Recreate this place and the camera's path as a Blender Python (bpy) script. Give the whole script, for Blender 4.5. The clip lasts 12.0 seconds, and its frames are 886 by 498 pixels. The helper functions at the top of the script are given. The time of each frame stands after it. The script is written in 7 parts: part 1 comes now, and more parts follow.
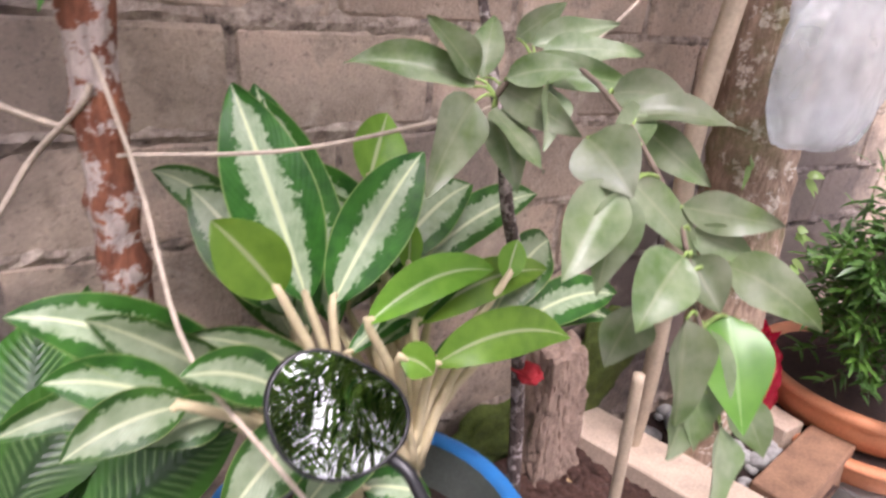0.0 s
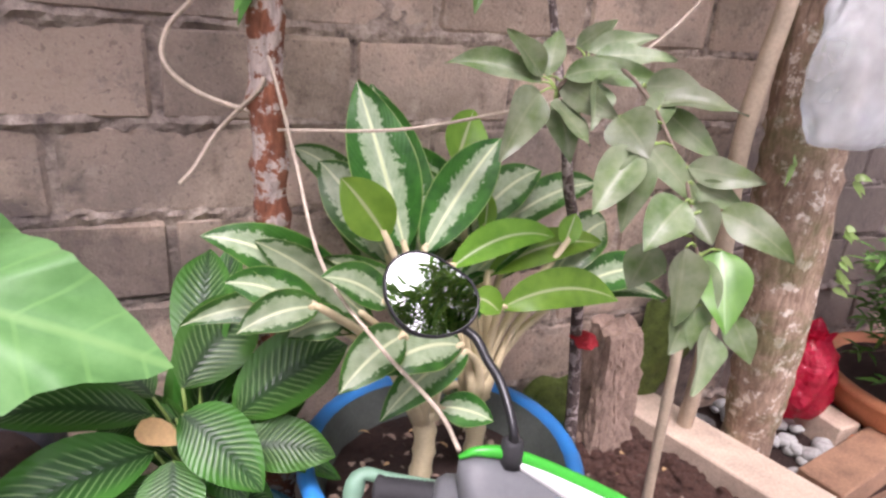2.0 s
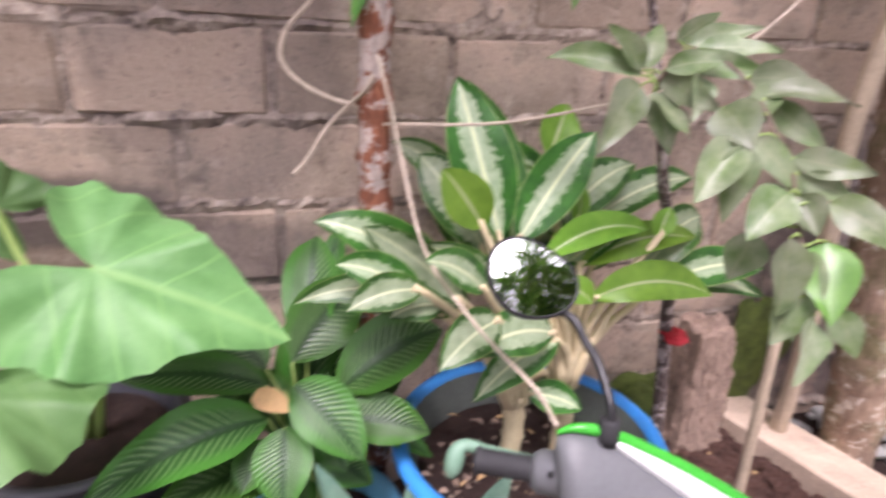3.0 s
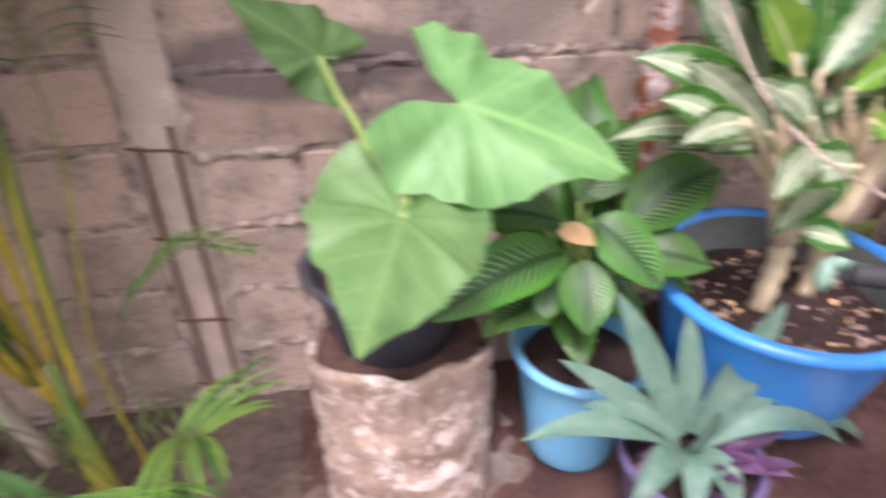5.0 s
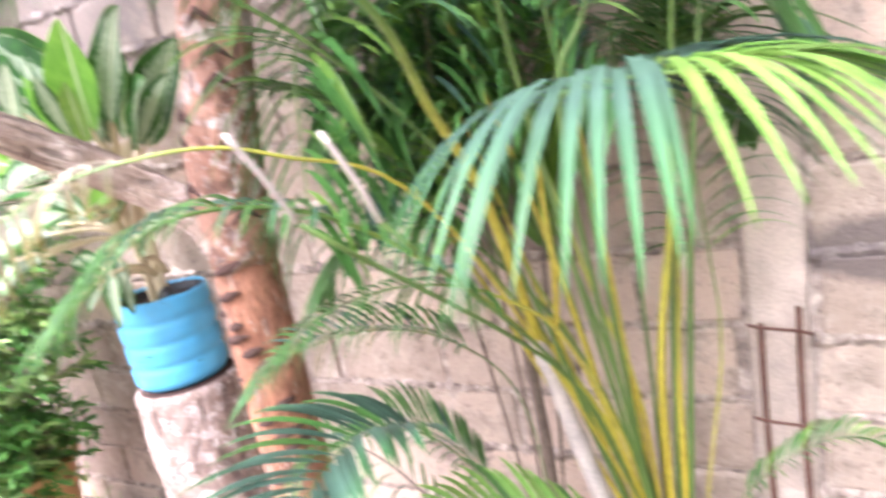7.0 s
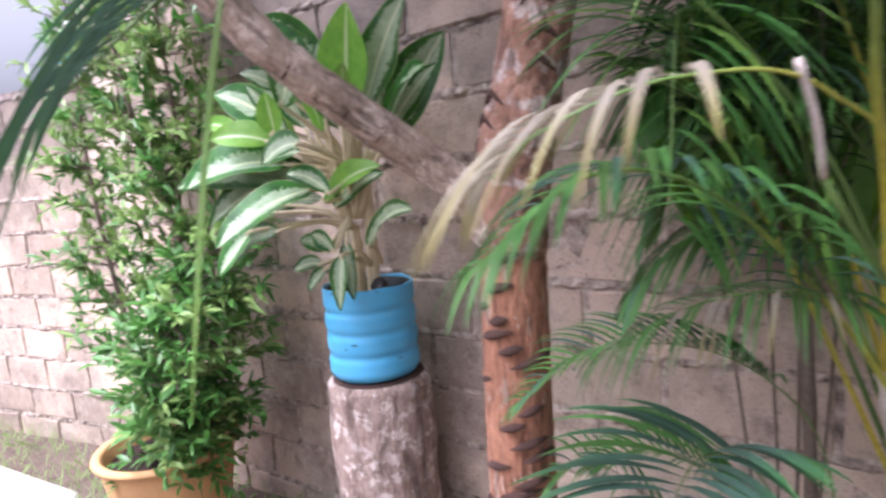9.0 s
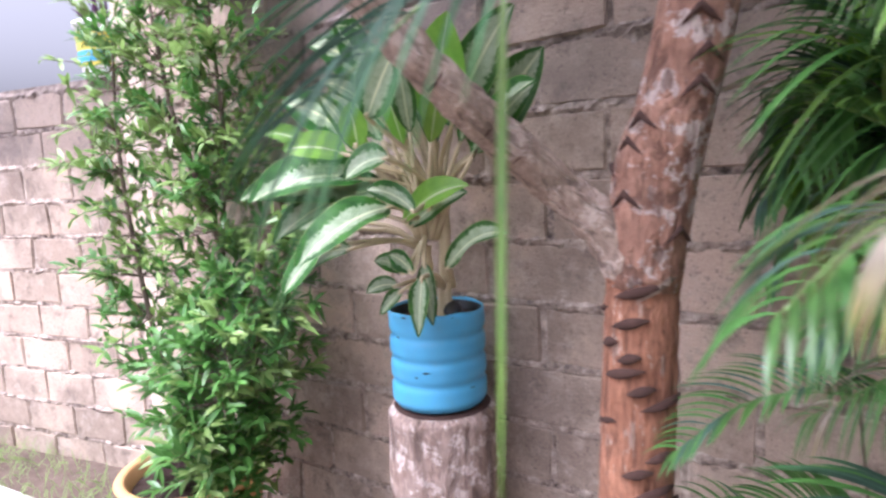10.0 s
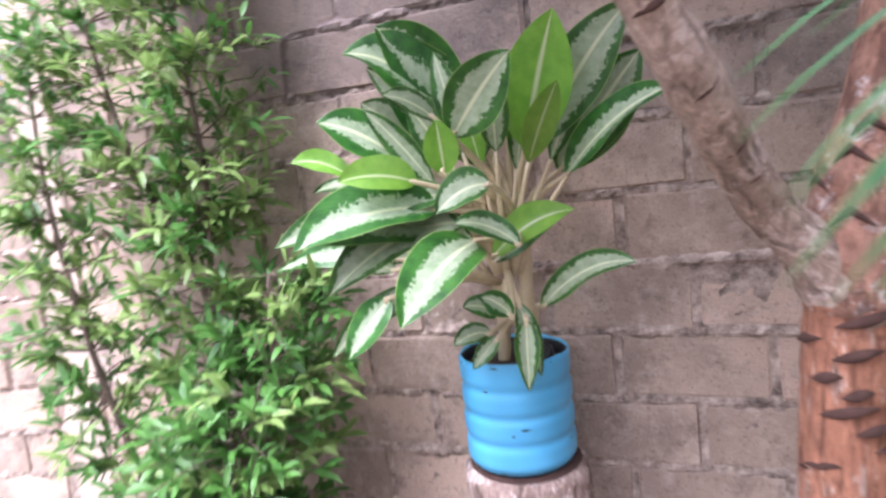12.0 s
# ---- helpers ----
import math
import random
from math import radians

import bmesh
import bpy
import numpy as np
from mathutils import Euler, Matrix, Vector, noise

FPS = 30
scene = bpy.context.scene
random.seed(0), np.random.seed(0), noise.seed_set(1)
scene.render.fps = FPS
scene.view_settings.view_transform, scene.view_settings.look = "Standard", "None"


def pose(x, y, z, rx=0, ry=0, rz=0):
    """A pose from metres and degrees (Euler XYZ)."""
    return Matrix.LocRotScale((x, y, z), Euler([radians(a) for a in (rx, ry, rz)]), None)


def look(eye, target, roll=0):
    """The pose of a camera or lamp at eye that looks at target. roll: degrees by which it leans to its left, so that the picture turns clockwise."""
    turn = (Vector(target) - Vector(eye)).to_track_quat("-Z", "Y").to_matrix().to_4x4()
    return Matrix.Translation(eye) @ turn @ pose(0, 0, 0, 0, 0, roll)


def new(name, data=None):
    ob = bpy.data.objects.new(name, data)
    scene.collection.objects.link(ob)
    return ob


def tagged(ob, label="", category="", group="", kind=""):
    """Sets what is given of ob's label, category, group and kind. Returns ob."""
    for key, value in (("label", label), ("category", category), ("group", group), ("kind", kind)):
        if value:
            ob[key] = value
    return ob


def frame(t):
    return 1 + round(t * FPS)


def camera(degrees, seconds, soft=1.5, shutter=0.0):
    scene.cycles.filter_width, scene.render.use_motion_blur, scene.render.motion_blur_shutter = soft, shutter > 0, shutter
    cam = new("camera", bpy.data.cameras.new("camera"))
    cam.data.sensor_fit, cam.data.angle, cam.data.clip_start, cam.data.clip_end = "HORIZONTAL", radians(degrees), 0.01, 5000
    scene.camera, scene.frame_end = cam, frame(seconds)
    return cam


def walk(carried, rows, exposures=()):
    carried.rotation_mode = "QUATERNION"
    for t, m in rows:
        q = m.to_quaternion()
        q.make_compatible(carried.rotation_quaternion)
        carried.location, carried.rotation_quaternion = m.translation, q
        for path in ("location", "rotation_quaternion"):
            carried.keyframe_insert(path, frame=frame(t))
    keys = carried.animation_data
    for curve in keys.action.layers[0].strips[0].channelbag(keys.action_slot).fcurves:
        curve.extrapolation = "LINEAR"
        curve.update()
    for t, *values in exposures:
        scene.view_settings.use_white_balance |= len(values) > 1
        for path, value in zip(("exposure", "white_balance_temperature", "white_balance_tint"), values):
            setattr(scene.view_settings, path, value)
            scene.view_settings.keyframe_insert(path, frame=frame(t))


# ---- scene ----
cam = camera(72.0, 12.0, 2.6, 0.7)
PATH = [
    (0, (0.089, -1.138, 1.462), (1.054, 0.438, 0.696), 4.8),
    (0.5, (0.045, -1.223, 1.443), (0.963, 0.378, 0.671), 5.6),
    (1, (0.005, -1.318, 1.443), (0.874, 0.309, 0.669), 6.1),
    (1.5, (-0.024, -1.369, 1.445), (0.713, 0.326, 0.68), 4.2),
    (2, (-0.022, -1.379, 1.459), (0.716, 0.331, 0.732), 4.6),
    (2.5, (-0.032, -1.4, 1.466), (0.657, 0.335, 0.748), 4.7),
    (3, (-0.073, -1.416, 1.458), (0.429, 0.369, 0.71), 3.0),
    (3.2, (-0.09, -1.43, 1.449), (0.323, 0.358, 0.654), 2.8),
    (4.8, (-0.503, -1.404, 1.401), (-0.083, 0.2, 0.282), 0.8),
    (5, (-0.55, -1.396, 1.407), (-0.258, 0.246, 0.303), -0.4),
    (5.2, (-0.614, -1.369, 1.46), (-0.448, 0.263, 0.316), -2.4),
    (5.5, (-0.665, -1.38, 1.427), (-0.749, 0.317, 0.373), -5.1),
    (6, (-0.778, -1.384, 1.463), (-1.186, 0.368, 0.589), -6.3),
    (6.5, (-0.9, -1.394, 1.482), (-1.595, 0.352, 0.799), -8.3),
    (7, (-0.967, -1.469, 1.469), (-1.917, 0.229, 1.005), -11.3),
    (7.5, (-1.069, -1.513, 1.49), (-2.148, 0.128, 1.113), -11.0),
    (7.7, (-1.132, -1.525, 1.498), (-2.204, 0.124, 1.132), -10.7),
    (9.3, (-1.436, -1.67, 1.411), (-2.635, -0.088, 1.163), -3.9),
    (9.5, (-1.51, -1.696, 1.438), (-2.684, -0.093, 1.209), -3.5),
    (10, (-1.651, -1.722, 1.454), (-2.785, -0.093, 1.21), -2.7),
    (10.5, (-1.831, -1.819, 1.51), (-2.792, -0.083, 1.259), -5.0),
    (11, (-1.959, -1.902, 1.537), (-2.88, -0.14, 1.318), -3.5),
    (11.5, (-2.095, -1.884, 1.526), (-2.967, -0.104, 1.257), -3.7),
    (12, (-2.278, -1.757, 1.531), (-3.019, 0.085, 1.291), -6.3),
]
EXPOSURES = [(0, 0.50, 6250, 29), (3, 0.62, 6250, 32), (5, 0.86, 6200, 36), (6.0, 1.05, 6250, 38), (6.5, 1.98, 6000, 26), (7.0, 2.2, 5850, 26), (7.7, 1.95, 5750, 29), (9.3, 0.80, 5650, 27), (12, 0.90, 5700, 30)]
walk(cam, [(t, look(e, g, r)) for t, e, g, r in PATH], EXPOSURES)

# ---- world, sun, exposure ----
world = bpy.data.worlds.new("sky")
scene.world = world
world.use_nodes = True
wn = world.node_tree.nodes
sky = wn.new("ShaderNodeTexSky")
sky.sky_type = "NISHITA"
sky.sun_disc = False
sky.sun_elevation = radians(62)
sky.sun_rotation = radians(200)
sky.dust_density = 10.0
sky.air_density = 1.0
sky.ozone_density = 0.4
wn["Background"].inputs["Strength"].default_value = 0.15
haze = wn.new("ShaderNodeHueSaturation")
haze.inputs["Saturation"].default_value = 0.12
haze.inputs["Value"].default_value = 1.25
world.node_tree.links.new(sky.outputs[0], haze.inputs["Color"])
world.node_tree.links.new(haze.outputs[0], wn["Background"].inputs["Color"])
sun_data = bpy.data.lights.new("sun", "SUN")
sun_data.energy = 2.2
sun_data.angle = radians(14)
sun_data.color = (1.0, 0.95, 0.88)
sun = new("sun", sun_data)
sun.matrix_world = look((0, 0, 6), (0.9, 2.6, 0))


# ---- materials ----
def nodes_of(name, rough=0.7, metal=0.0):
    m = bpy.data.materials.new(name)
    m.use_nodes = True
    nt = m.node_tree
    b = nt.nodes["Principled BSDF"]
    b.inputs["Roughness"].default_value = rough
    b.inputs["Metallic"].default_value = metal
    return m, nt, b


def nd(nt, kind, **vals):
    n = nt.nodes.new(kind)
    for k, v in vals.items():
        n.inputs[k.replace("_", " ")].default_value = v
    return n


def noise_at(nt, scale, detail=4.0, coord="Object", rough=0.55):
    tc = nt.nodes.new("ShaderNodeTexCoord")
    n = nd(nt, "ShaderNodeTexNoise", Scale=scale, Detail=detail, Roughness=rough)
    nt.links.new(tc.outputs[coord], n.inputs["Vector"])
    return n.outputs["Fac"]


def geo_noise(nt, scale, detail=4.0, rough=0.55, stretch=None):
    g = nt.nodes.new("ShaderNodeNewGeometry")
    n = nd(nt, "ShaderNodeTexNoise", Scale=scale, Detail=detail, Roughness=rough)
    src = g.outputs["Position"]
    if stretch:
        mp = nt.nodes.new("ShaderNodeMapping")
        mp.inputs["Scale"].default_value = stretch
        nt.links.new(src, mp.inputs["Vector"])
        src = mp.outputs[0]
    nt.links.new(src, n.inputs["Vector"])
    return n.outputs["Fac"]


def ramp(nt, fac, stops):
    r = nt.nodes.new("ShaderNodeValToRGB")
    while len(r.color_ramp.elements) < len(stops):
        r.color_ramp.elements.new(0.5)
    for e, (p, c) in zip(r.color_ramp.elements, stops):
        e.position = p
        e.color = (*c, 1)
    nt.links.new(fac, r.inputs["Fac"])
    return r.outputs["Color"]


def mix(nt, fac, a, b, mode="MIX"):
    m = nt.nodes.new("ShaderNodeMix")
    m.data_type = "RGBA"
    m.blend_type = mode
    for sock, v in ((m.inputs[0], fac), (m.inputs[6], a), (m.inputs[7], b)):
        if isinstance(v, (int, float)):
            sock.default_value = v
        elif isinstance(v, tuple):
            sock.default_value = (*v, 1)
        else:
            nt.links.new(v, sock)
    return m.outputs[2]


def maths(nt, op, a, b=0.0, c=None):
    m = nt.nodes.new("ShaderNodeMath")
    m.operation = op
    for i, v in enumerate((a, b) if c is None else (a, b, c)):
        if isinstance(v, (int, float)):
            m.inputs[i].default_value = v
        else:
            nt.links.new(v, m.inputs[i])
    return m.outputs[0]


def bump(nt, bsdf, height, strength=0.4, dist=0.01):
    b = nt.nodes.new("ShaderNodeBump")
    b.inputs["Strength"].default_value = strength
    b.inputs["Distance"].default_value = dist
    nt.links.new(height, b.inputs["Height"])
    nt.links.new(b.outputs[0], bsdf.inputs["Normal"])


def plain(name, col, rough=0.6, var=0.15, scale=14.0, bstr=0.15, metal=0.0, fine=120.0):
    """A surface of one colour with stains at a large scale and grain at a small one."""
    m, nt, b = nodes_of(name, rough, metal)
    n1 = geo_noise(nt, scale, 5)
    n2 = geo_noise(nt, fine, 3)
    lo = tuple(c * (1 - var) for c in col)
    hi = tuple(min(1, c * (1 + var)) for c in col)
    c = ramp(nt, n1, [(0.3, lo), (0.7, hi)])
    c = mix(nt, 0.35, c, ramp(nt, n2, [(0.35, tuple(v * (1 - var) for v in col)), (0.65, hi)]))
    nt.links.new(c, b.inputs["Base Color"])
    bump(nt, b, n2, bstr, 0.003)
    return m


def uv_split(nt):
    uv = nt.nodes.new("ShaderNodeUVMap")
    s = nt.nodes.new("ShaderNodeSeparateXYZ")
    nt.links.new(uv.outputs[0], s.inputs[0])
    return s.outputs[0], s.outputs[1], uv.outputs[0]


def leaf_finish(nt, b, col, rough, trans=0.25):
    """Leaf surface: colour with a little random tint, light passing through the blade."""
    oi = nt.nodes.new("ShaderNodeObjectInfo")
    hsv = nd(nt, "ShaderNodeHueSaturation")
    nt.links.new(maths(nt, "MULTIPLY_ADD", oi.outputs["Random"], 0.5, 0.68), hsv.inputs["Value"])
    nt.links.new(maths(nt, "MULTIPLY_ADD", oi.outputs["Random"], 0.02, 0.49), hsv.inputs["Hue"])
    nt.links.new(col, hsv.inputs["Color"])
    nt.links.new(hsv.outputs[0], b.inputs["Base Color"])
    b.inputs["Roughness"].default_value = rough
    tr = nt.nodes.new("ShaderNodeBsdfTranslucent")
    nt.links.new(hsv.outputs[0], tr.inputs["Color"])
    mx = nt.nodes.new("ShaderNodeMixShader")
    mx.inputs[0].default_value = trans
    nt.links.new(b.outputs[0], mx.inputs[1])
    nt.links.new(tr.outputs[0], mx.inputs[2])
    nt.links.new(mx.outputs[0], nt.nodes["Material Output"].inputs["Surface"])


def mat_variegated():
    """Silvery pale centre with a jagged edge, dark green margin and cream midrib."""
    m, nt, b = nodes_of("variegated_leaf", 0.36)
    u, v, uv = uv_split(nt)
    d = maths(nt, "ABSOLUTE", maths(nt, "SUBTRACT", u, 0.5))
    oi = nt.nodes.new("ShaderNodeObjectInfo")
    e = maths(nt, "ADD", d, maths(nt, "MULTIPLY_ADD", noise_at(nt, 95, 4, rough=0.7), 0.46, -0.23))
    e = maths(nt, "ADD", e, maths(nt, "MULTIPLY_ADD", noise_at(nt, 22, 2), 0.16, -0.08))
    e = maths(nt, "ADD", e, maths(nt, "MULTIPLY_ADD", oi.outputs["Random"], 0.14, -0.06))
    e = maths(nt, "ADD", e, maths(nt, "MULTIPLY", maths(nt, "MAXIMUM", maths(nt, "SUBTRACT", v, 0.86), 0.0), 1.6))
    pale = ramp(nt, noise_at(nt, 45, 4), [(0.3, (0.24, 0.335, 0.185)), (0.7, (0.40, 0.49, 0.32))])
    green = ramp(nt, noise_at(nt, 25, 3), [(0.3, (0.016, 0.075, 0.011)), (0.7, (0.05, 0.17, 0.022))])
    c = mix(nt, ramp(nt, e, [(0.275, (0, 0, 0)), (0.315, (1, 1, 1))]), pale, green)
    rim = ramp(nt, d, [(0.475, (0, 0, 0)), (0.49, (0.55, 0.55, 0.55))])
    c = mix(nt, rim, c, (0.36, 0.46, 0.16))
    c = mix(nt, ramp(nt, d, [(0.022, (1, 1, 1)), (0.045, (0, 0, 0))]), c, (0.62, 0.68, 0.42))
    leaf_finish(nt, b, c, 0.36)
    vein = maths(nt, "SINE", maths(nt, "MULTIPLY_ADD", v, 110, maths(nt, "MULTIPLY", d, -90)))
    bump(nt, b, vein, 0.12, 0.002)
    return m


def mat_striped():
    """Dark green with pale feathered stripes between the midrib and the margin."""
    m, nt, b = nodes_of("striped_leaf", 0.4)
    u, v, uv = uv_split(nt)
    d = maths(nt, "ABSOLUTE", maths(nt, "SUBTRACT", u, 0.5))
    wob = noise_at(nt, 30, 2)
    s = maths(nt, "SINE", maths(nt, "ADD", maths(nt, "MULTIPLY_ADD", v, 105, maths(nt, "MULTIPLY", d, -46)), maths(nt, "MULTIPLY", wob, 2.5)))
    c = ramp(nt, s, [(0.05, (0.026, 0.092, 0.016)), (0.55, (0.036, 0.125, 0.022)), (0.88, (0.12, 0.22, 0.075)), (1.0, (0.18, 0.29, 0.115))])
    edge = maths(nt, "ADD", d, maths(nt, "MULTIPLY_ADD", wob, 0.14, -0.07))
    c = mix(nt, ramp(nt, edge, [(0.27, (0, 0, 0)), (0.38, (1, 1, 1))]), c, (0.05, 0.17, 0.022))
    c = mix(nt, ramp(nt, d, [(0.04, (1, 1, 1)), (0.10, (0, 0, 0))]), c, (0.016, 0.06, 0.011))
    leaf_finish(nt, b, c, 0.38, 0.2)
    bump(nt, b, s, 0.2, 0.003)
    return m


def mat_taro():
    m, nt, b = nodes_of("taro_leaf", 0.45)
    u, v, uv = uv_split(nt)
    d = maths(nt, "ABSOLUTE", maths(nt, "SUBTRACT", u, 0.5))
    c = ramp(nt, noise_at(nt, 14, 4), [(0.3, (0.105, 0.255, 0.075)), (0.7, (0.19, 0.385, 0.135))])
    s = maths(nt, "SINE", maths(nt, "MULTIPLY_ADD", v, 38, maths(nt, "MULTIPLY", d, -26)))
    c = mix(nt, ramp(nt, s, [(0.93, (0, 0, 0)), (1.0, (0.6, 0.6, 0.6))]), c, (0.20, 0.40, 0.13))
    c = mix(nt, ramp(nt, d, [(0.006, (0.7, 0.7, 0.7)), (0.02, (0, 0, 0))]), c, (0.24, 0.44, 0.15))
    leaf_finish(nt, b, c, 0.45, 0.35)
    bump(nt, b, maths(nt, "ADD", s, noise_at(nt, 40, 3)), 0.2, 0.004)
    return m


def mat_leaf(name, lo, hi, rough=0.4, trans=0.25, rib=None, dust=0.0, scale=30, tips=None):
    m, nt, b = nodes_of(name, rough)
    u, v, uv = uv_split(nt)
    d = maths(nt, "ABSOLUTE", maths(nt, "SUBTRACT", u, 0.5))
    c = ramp(nt, noise_at(nt, scale, 4), [(0.3, lo), (0.7, hi)])
    g = nt.nodes.new("ShaderNodeNewGeometry")
    c = mix(nt, maths(nt, "MULTIPLY", g.outputs["Random Per Island"], 0.45), c, tuple(min(1, 1.5 * h) for h in hi))
    if rib:
        c = mix(nt, ramp(nt, d, [(0.02, (1, 1, 1)), (0.05, (0, 0, 0))]), c, rib)
    if dust:
        c = mix(nt, maths(nt, "MULTIPLY", ramp(nt, noise_at(nt, 22, 6), [(0.35, (0, 0, 0)), (0.7, (1, 1, 1))]), dust), c, (0.42, 0.44, 0.34))
    if tips:
        c = mix(nt, ramp(nt, v, [(0.55, (0, 0, 0)), (0.92, (1, 1, 1))]), c, tips)
    leaf_finish(nt, b, c, rough, trans)
    return m


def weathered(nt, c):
    """Dark weather stains that run down from the top of the wall, a few old soot and other dark patches, and one patch
    of painted shade.
    """
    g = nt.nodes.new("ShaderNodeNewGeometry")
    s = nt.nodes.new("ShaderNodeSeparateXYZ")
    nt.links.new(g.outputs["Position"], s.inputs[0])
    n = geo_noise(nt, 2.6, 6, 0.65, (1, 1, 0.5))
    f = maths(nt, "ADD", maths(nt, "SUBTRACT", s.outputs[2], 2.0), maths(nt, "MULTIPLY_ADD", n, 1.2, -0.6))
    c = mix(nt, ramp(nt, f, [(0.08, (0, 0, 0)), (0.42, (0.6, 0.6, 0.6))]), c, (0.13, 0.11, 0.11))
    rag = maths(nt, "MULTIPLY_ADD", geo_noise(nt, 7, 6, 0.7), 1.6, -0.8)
    # last patch paints the plants' shade onto the wall behind the terracotta bowl
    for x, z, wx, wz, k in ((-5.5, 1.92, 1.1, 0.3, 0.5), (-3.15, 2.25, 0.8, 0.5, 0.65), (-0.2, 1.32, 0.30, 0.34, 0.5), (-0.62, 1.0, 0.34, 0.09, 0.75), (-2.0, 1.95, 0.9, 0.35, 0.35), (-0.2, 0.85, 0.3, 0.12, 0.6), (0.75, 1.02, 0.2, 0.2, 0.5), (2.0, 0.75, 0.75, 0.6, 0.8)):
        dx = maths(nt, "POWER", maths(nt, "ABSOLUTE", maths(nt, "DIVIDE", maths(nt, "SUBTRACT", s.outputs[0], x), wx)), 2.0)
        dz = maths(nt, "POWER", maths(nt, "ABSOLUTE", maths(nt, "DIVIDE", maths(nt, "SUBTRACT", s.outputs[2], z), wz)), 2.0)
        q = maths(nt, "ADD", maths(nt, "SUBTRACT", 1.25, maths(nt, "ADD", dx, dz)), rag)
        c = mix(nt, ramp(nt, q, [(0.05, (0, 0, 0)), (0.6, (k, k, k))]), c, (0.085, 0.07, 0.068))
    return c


def mat_block():
    m, nt, b = nodes_of("concrete_block", 0.93)
    oi = nt.nodes.new("ShaderNodeObjectInfo")
    base = ramp(nt, oi.outputs["Random"], [(0.0, (0.42, 0.335, 0.265)), (0.45, (0.62, 0.515, 0.41)), (0.8, (0.52, 0.43, 0.34)), (1.0, (0.68, 0.57, 0.46))])
    big = geo_noise(nt, 2.2, 5, 0.6)
    mid = geo_noise(nt, 16, 6, 0.65)
    fine = geo_noise(nt, 170, 3, 0.7)
    c = mix(nt, ramp(nt, big, [(0.45, (0, 0, 0)), (0.66, (0.75, 0.75, 0.75))]), base, (0.22, 0.175, 0.145))
    c = mix(nt, ramp(nt, mid, [(0.5, (0, 0, 0)), (0.72, (0.6, 0.6, 0.6))]), c, (0.60, 0.51, 0.42))
    c = mix(nt, ramp(nt, geo_noise(nt, 9, 5, 0.7), [(0.54, (0, 0, 0)), (0.70, (0.7, 0.7, 0.7))]), c, (0.13, 0.105, 0.09))
    c = mix(nt, 0.35, c, ramp(nt, fine, [(0.3, (0.12, 0.1, 0.085)), (0.7, (0.52, 0.45, 0.39))]), "OVERLAY")
    speck = geo_noise(nt, 75, 2, 0.6)
    c = mix(nt, ramp(nt, speck, [(0.31, (0.5, 0.5, 0.5)), (0.40, (0, 0, 0))]), c, (0.13, 0.10, 0.085))
    c = mix(nt, ramp(nt, geo_noise(nt, 6, 7, 0.75), [(0.55, (0, 0, 0)), (0.68, (0.45, 0.45, 0.45))]), c, (0.66, 0.57, 0.48))
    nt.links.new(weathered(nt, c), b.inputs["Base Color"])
    h = maths(nt, "ADD", maths(nt, "MULTIPLY", mid, 1.4), maths(nt, "ADD", maths(nt, "MULTIPLY", fine, 0.7), maths(nt, "MULTIPLY", speck, 0.8)))
    bump(nt, b, h, 0.55, 0.008)
    return m


def mat_mortar():
    m, nt, b = nodes_of("mortar", 0.95)
    mid = geo_noise(nt, 22, 6, 0.7)
    fine = geo_noise(nt, 140, 3)
    c = ramp(nt, mid, [(0.30, (0.05, 0.038, 0.032)), (0.48, (0.33, 0.265, 0.215)), (0.70, (0.64, 0.545, 0.45))])
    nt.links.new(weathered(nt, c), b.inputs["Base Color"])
    bump(nt, b, maths(nt, "ADD", mid, maths(nt, "MULTIPLY", fine, 0.5)), 0.8, 0.01)
    return m


